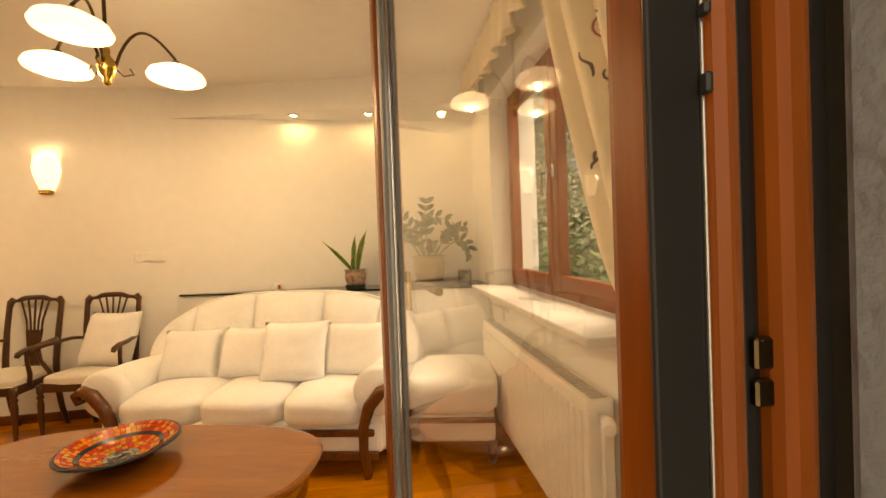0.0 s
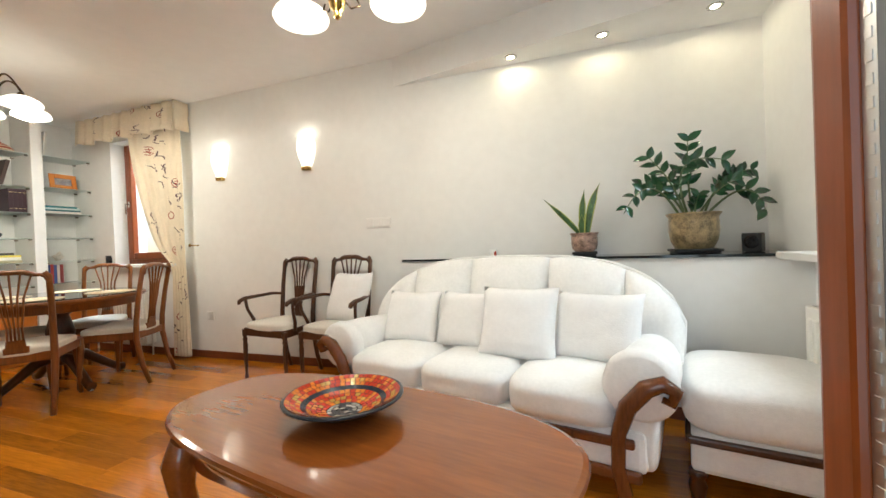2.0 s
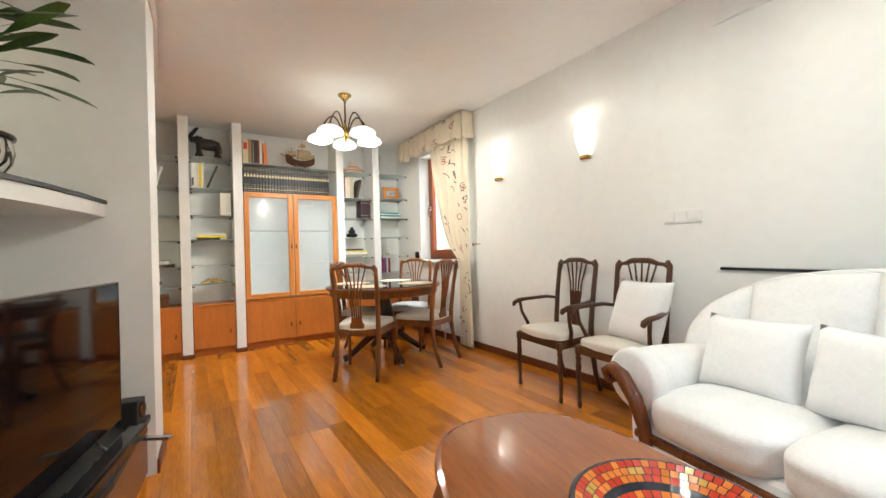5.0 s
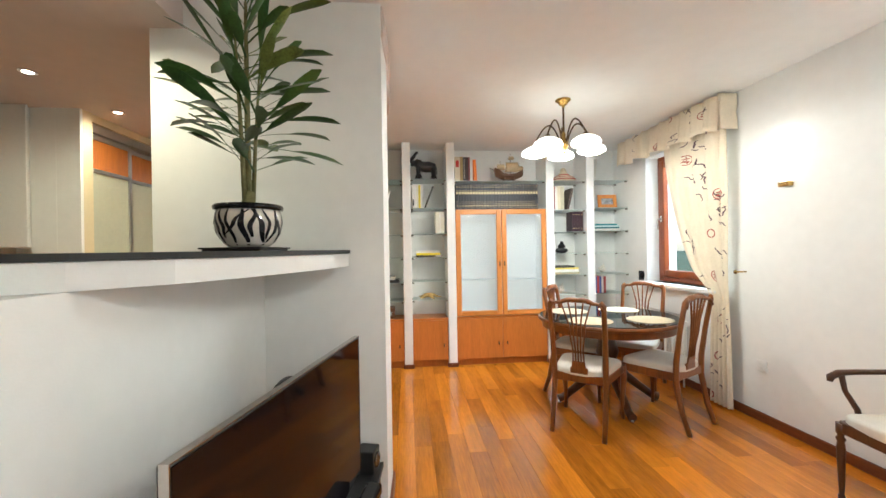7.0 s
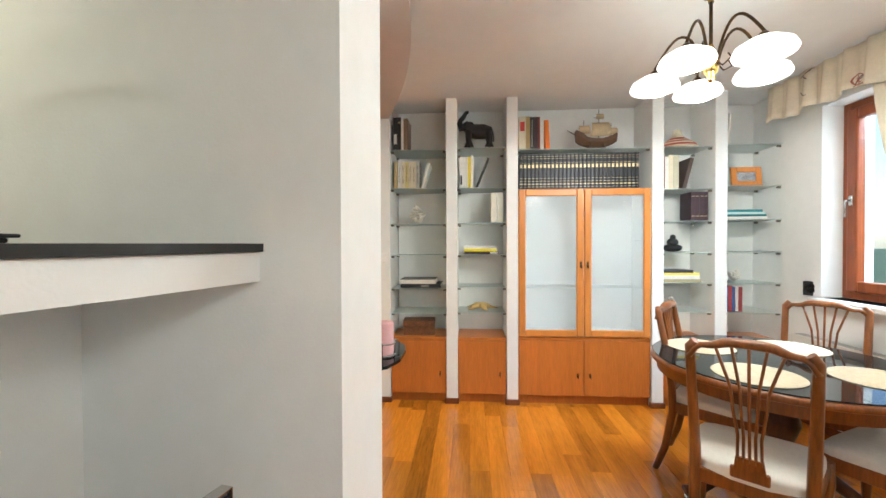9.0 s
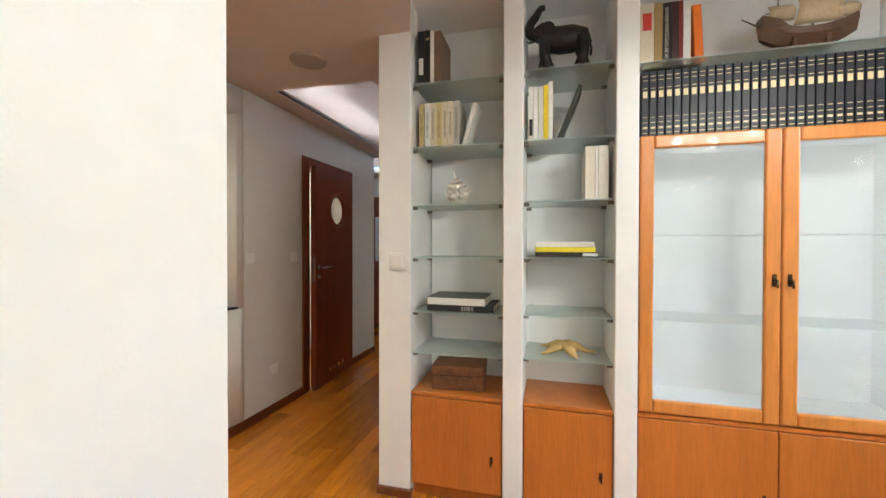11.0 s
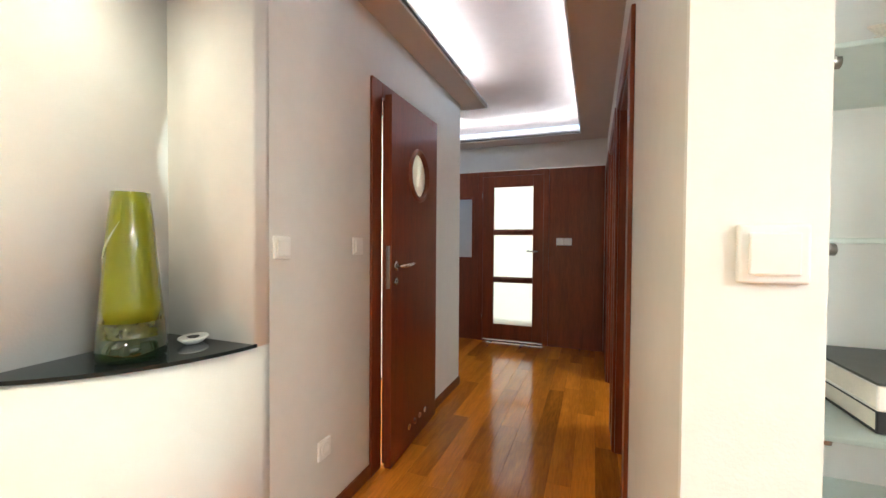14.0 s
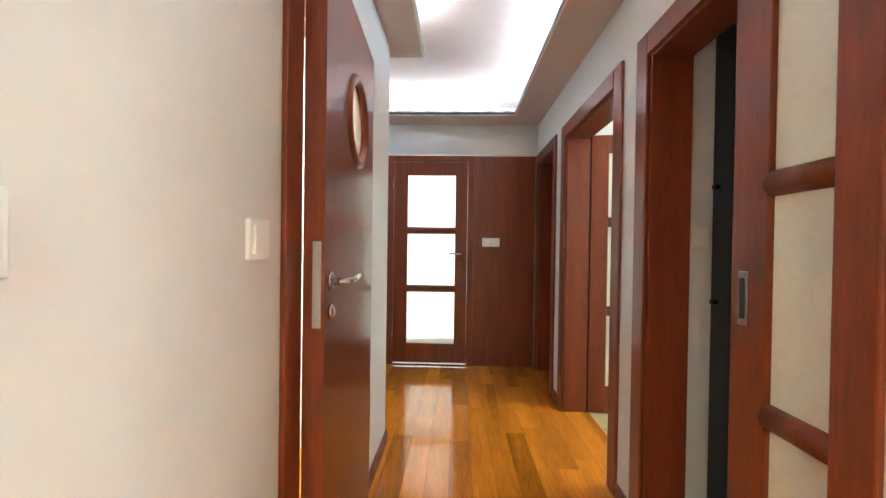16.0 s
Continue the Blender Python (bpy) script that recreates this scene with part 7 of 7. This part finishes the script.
part("door", bm, PLASTIC, kc)
for x, y in ((-3.2, -1.01), (-3.87, -0.985), (-4.35, -0.35), (-2.53, -1.03), (-2.35, -0.1)):
    downlight((x, y, HZ - 0.001), CHROME, 15 if y < -0.5 else 22, 165)

# ---- outdoors ----
solid("ground", mat("lawn", (0.05, 0.09, 0.03), 0.95, vary=0.4, scale=2), [(-300, -300, -3.2, 300, 300, -3.0)], "structure")
LEAFM = mat("garden foliage", (0.24, 0.37, 0.20), 0.5, vary=0.5, scale=3, rand=0.0)
def tree(x, y, h, r, seed):
    t = thing("garden_tree", pose(x, y, -3.0), "leafy green garden tree outside the window", "tree")
    rnd = random.Random(seed)
    bm = bmesh.new()
    tube(bm, [(0, 0, 0), (0.1, 0.05, h * 0.3), (0.0, 0.1, h * 0.6), (0.1, 0.0, h * 0.9)], [0.2, 0.15, 0.1, 0.03], 10)
    for k in range(9):
        a, z = k * 2.4, h * (0.3 + 0.06 * k)
        tube(bm, [(0.05, 0.05, z), (r * 0.5 * math.cos(a), r * 0.5 * math.sin(a), z + 0.4), (r * 0.8 * math.cos(a), r * 0.8 * math.sin(a), z + 0.6)], [0.06, 0.04, 0.01], 6)
    part("trunk", bm, STEM, t)
    verts, faces = [], []
    for k in range(20000):
        a, u = rnd.uniform(0, 6.283), rnd.random() ** 0.4
        z = rnd.uniform(0.15, 1.0)
        rad = r * u * (1.15 - 0.75 * z) * (0.75 + 0.35 * noise.noise(Vector((math.cos(a) * 1.5, math.sin(a) * 1.5, z * 4 + seed))))
        c = Vector((rad * math.cos(a), rad * math.sin(a), h * z))
        e1 = Vector((rnd.gauss(0, 1), rnd.gauss(0, 1), rnd.gauss(0, 0.6))).normalized() * rnd.uniform(0.045, 0.10)
        e2 = e1.cross(Vector((rnd.gauss(0, 1), rnd.gauss(0, 1), rnd.gauss(0, 1)))).normalized() * rnd.uniform(0.022, 0.05)
        i = len(verts)
        verts += [c - e1, c + e2, c + e1, c - e2]
        faces.append((i, i + 1, i + 2, i + 3))
    me = bpy.data.meshes.new("crown")
    me.from_pydata([tuple(v) for v in verts], [], faces)
    me.materials.append(LEAFM)
    ob = new("crown", me)
    ob.parent = t
    tagged(ob, kind="stuff")
tree(5.0, 4.6, 8.5, 3.2, 1)
tree(3.9, 8.0, 9.0, 3.4, 2)
tree(7.5, 7.2, 10.0, 4.0, 3)
tree(7.0, 2.0, 9.0, 3.6, 5)
tree(-4.2, 9.0, 9.0, 3.4, 4)

# ---- skirting boards and the plank floor ----
def skirting(name, pts, h=0.07, t=0.016, material=SKIRT):
    """A board along a wall line; the line's left side is the room."""
    bm = bmesh.new()
    for (x0, y0), (x1, y1) in zip(pts, pts[1:]):
        L, ang = math.hypot(x1 - x0, y1 - y0), math.degrees(math.atan2(y1 - y0, x1 - x0))
        rbox(bm, 0, 0.001, 0, L, t, h, 0.004, 1, m=pose(x0, y0, 0, 0, 0, ang))
    return tagged(part(name, bm, material), kind="structure")


skirting("baseboard_north", [(LX0, YW), (DX1, YW), (-5.2, YW)])
skirting("baseboard_ledge", [(XW, LY1), (LX0, YW)])
bm = bmesh.new()
for (x0, y0), (x1, y1) in [((-5.60, YL), (-6.272, YL)), ((-7.16, YL), (-7.73, YL)), ((-7.73, YL), (-7.73, -2.5))] + [(a, b) for a, b in zip(ring(0, 90, 16), ring(0, 90, 16)[1:])]:
    L, ang = math.hypot(x1 - x0, y1 - y0), math.degrees(math.atan2(y1 - y0, x1 - x0))
    rbox(bm, -0.002, -0.014, 0, L + 0.002, -0.001, 0.07, 0.003, 1, m=pose(x0, y0, 0, 0, 0, ang))
tagged(part("baseboard_hall_left", bm, SKIRT), kind="structure")
bm = bmesh.new()
for a, b in ((XS, -6.09), (-7.105, -7.26), (-8.345, -8.515)):
    rbox(bm, b, YR - 0.014, 0, a, YR - 0.001, 0.07, 0.003, 1)
tagged(part("baseboard_hall_right", bm, SKIRT), kind="structure")
bm = bmesh.new()
pp = PIER[:6]
for (x0, y0), (x1, y1) in zip(pp, pp[1:]):
    L, ang = math.hypot(x1 - x0, y1 - y0), math.degrees(math.atan2(y1 - y0, x1 - x0))
    rbox(bm, -0.002, -0.014, 0, L + 0.002, -0.001, 0.07, 0.003, 1, m=pose(x0, y0, 0, 0, 0, ang))
tagged(part("baseboard_pier", bm, SKIRT), kind="structure")

floor = tagged(new("floor"), "polished reddish merbau plank floor", "floor", kind="structure")
PW = 0.118
plank_meshes = []
for L in (0.55, 0.75, 0.95, 1.15, 1.4):
    bm = bmesh.new()
    rbox(bm, 0.0003, 0.0003, -0.012, L - 0.0003, PW - 0.0003, 0.0, 0.0007, 1)
    plank_meshes.append((L, mesh_of("plank", bm, PLANK)))
rnd = random.Random(21)


def planks(x0, x1, y0, rows, z=0.0):
    for r in range(rows):
        x = x0
        while x < x1 - 0.01:
            L, me = plank_meshes[rnd.randrange(5)]
            used = min(L * (rnd.uniform(0.3, 1.0) if x == x0 else 1.0), x1 - x)
            ob = new("plank", me)
            ob.parent = floor
            ob.matrix_basis = pose(x, y0 + r * PW, z) @ Matrix.Diagonal((used / L, 1, 1, 1))
            x += used


planks(-5.56, 1.14, 0.10, 32)
planks(-9.28, -1.25, 0.10 - 13 * PW, 13)
planks(-9.28, -5.5, 0.10, 5, -0.0012)
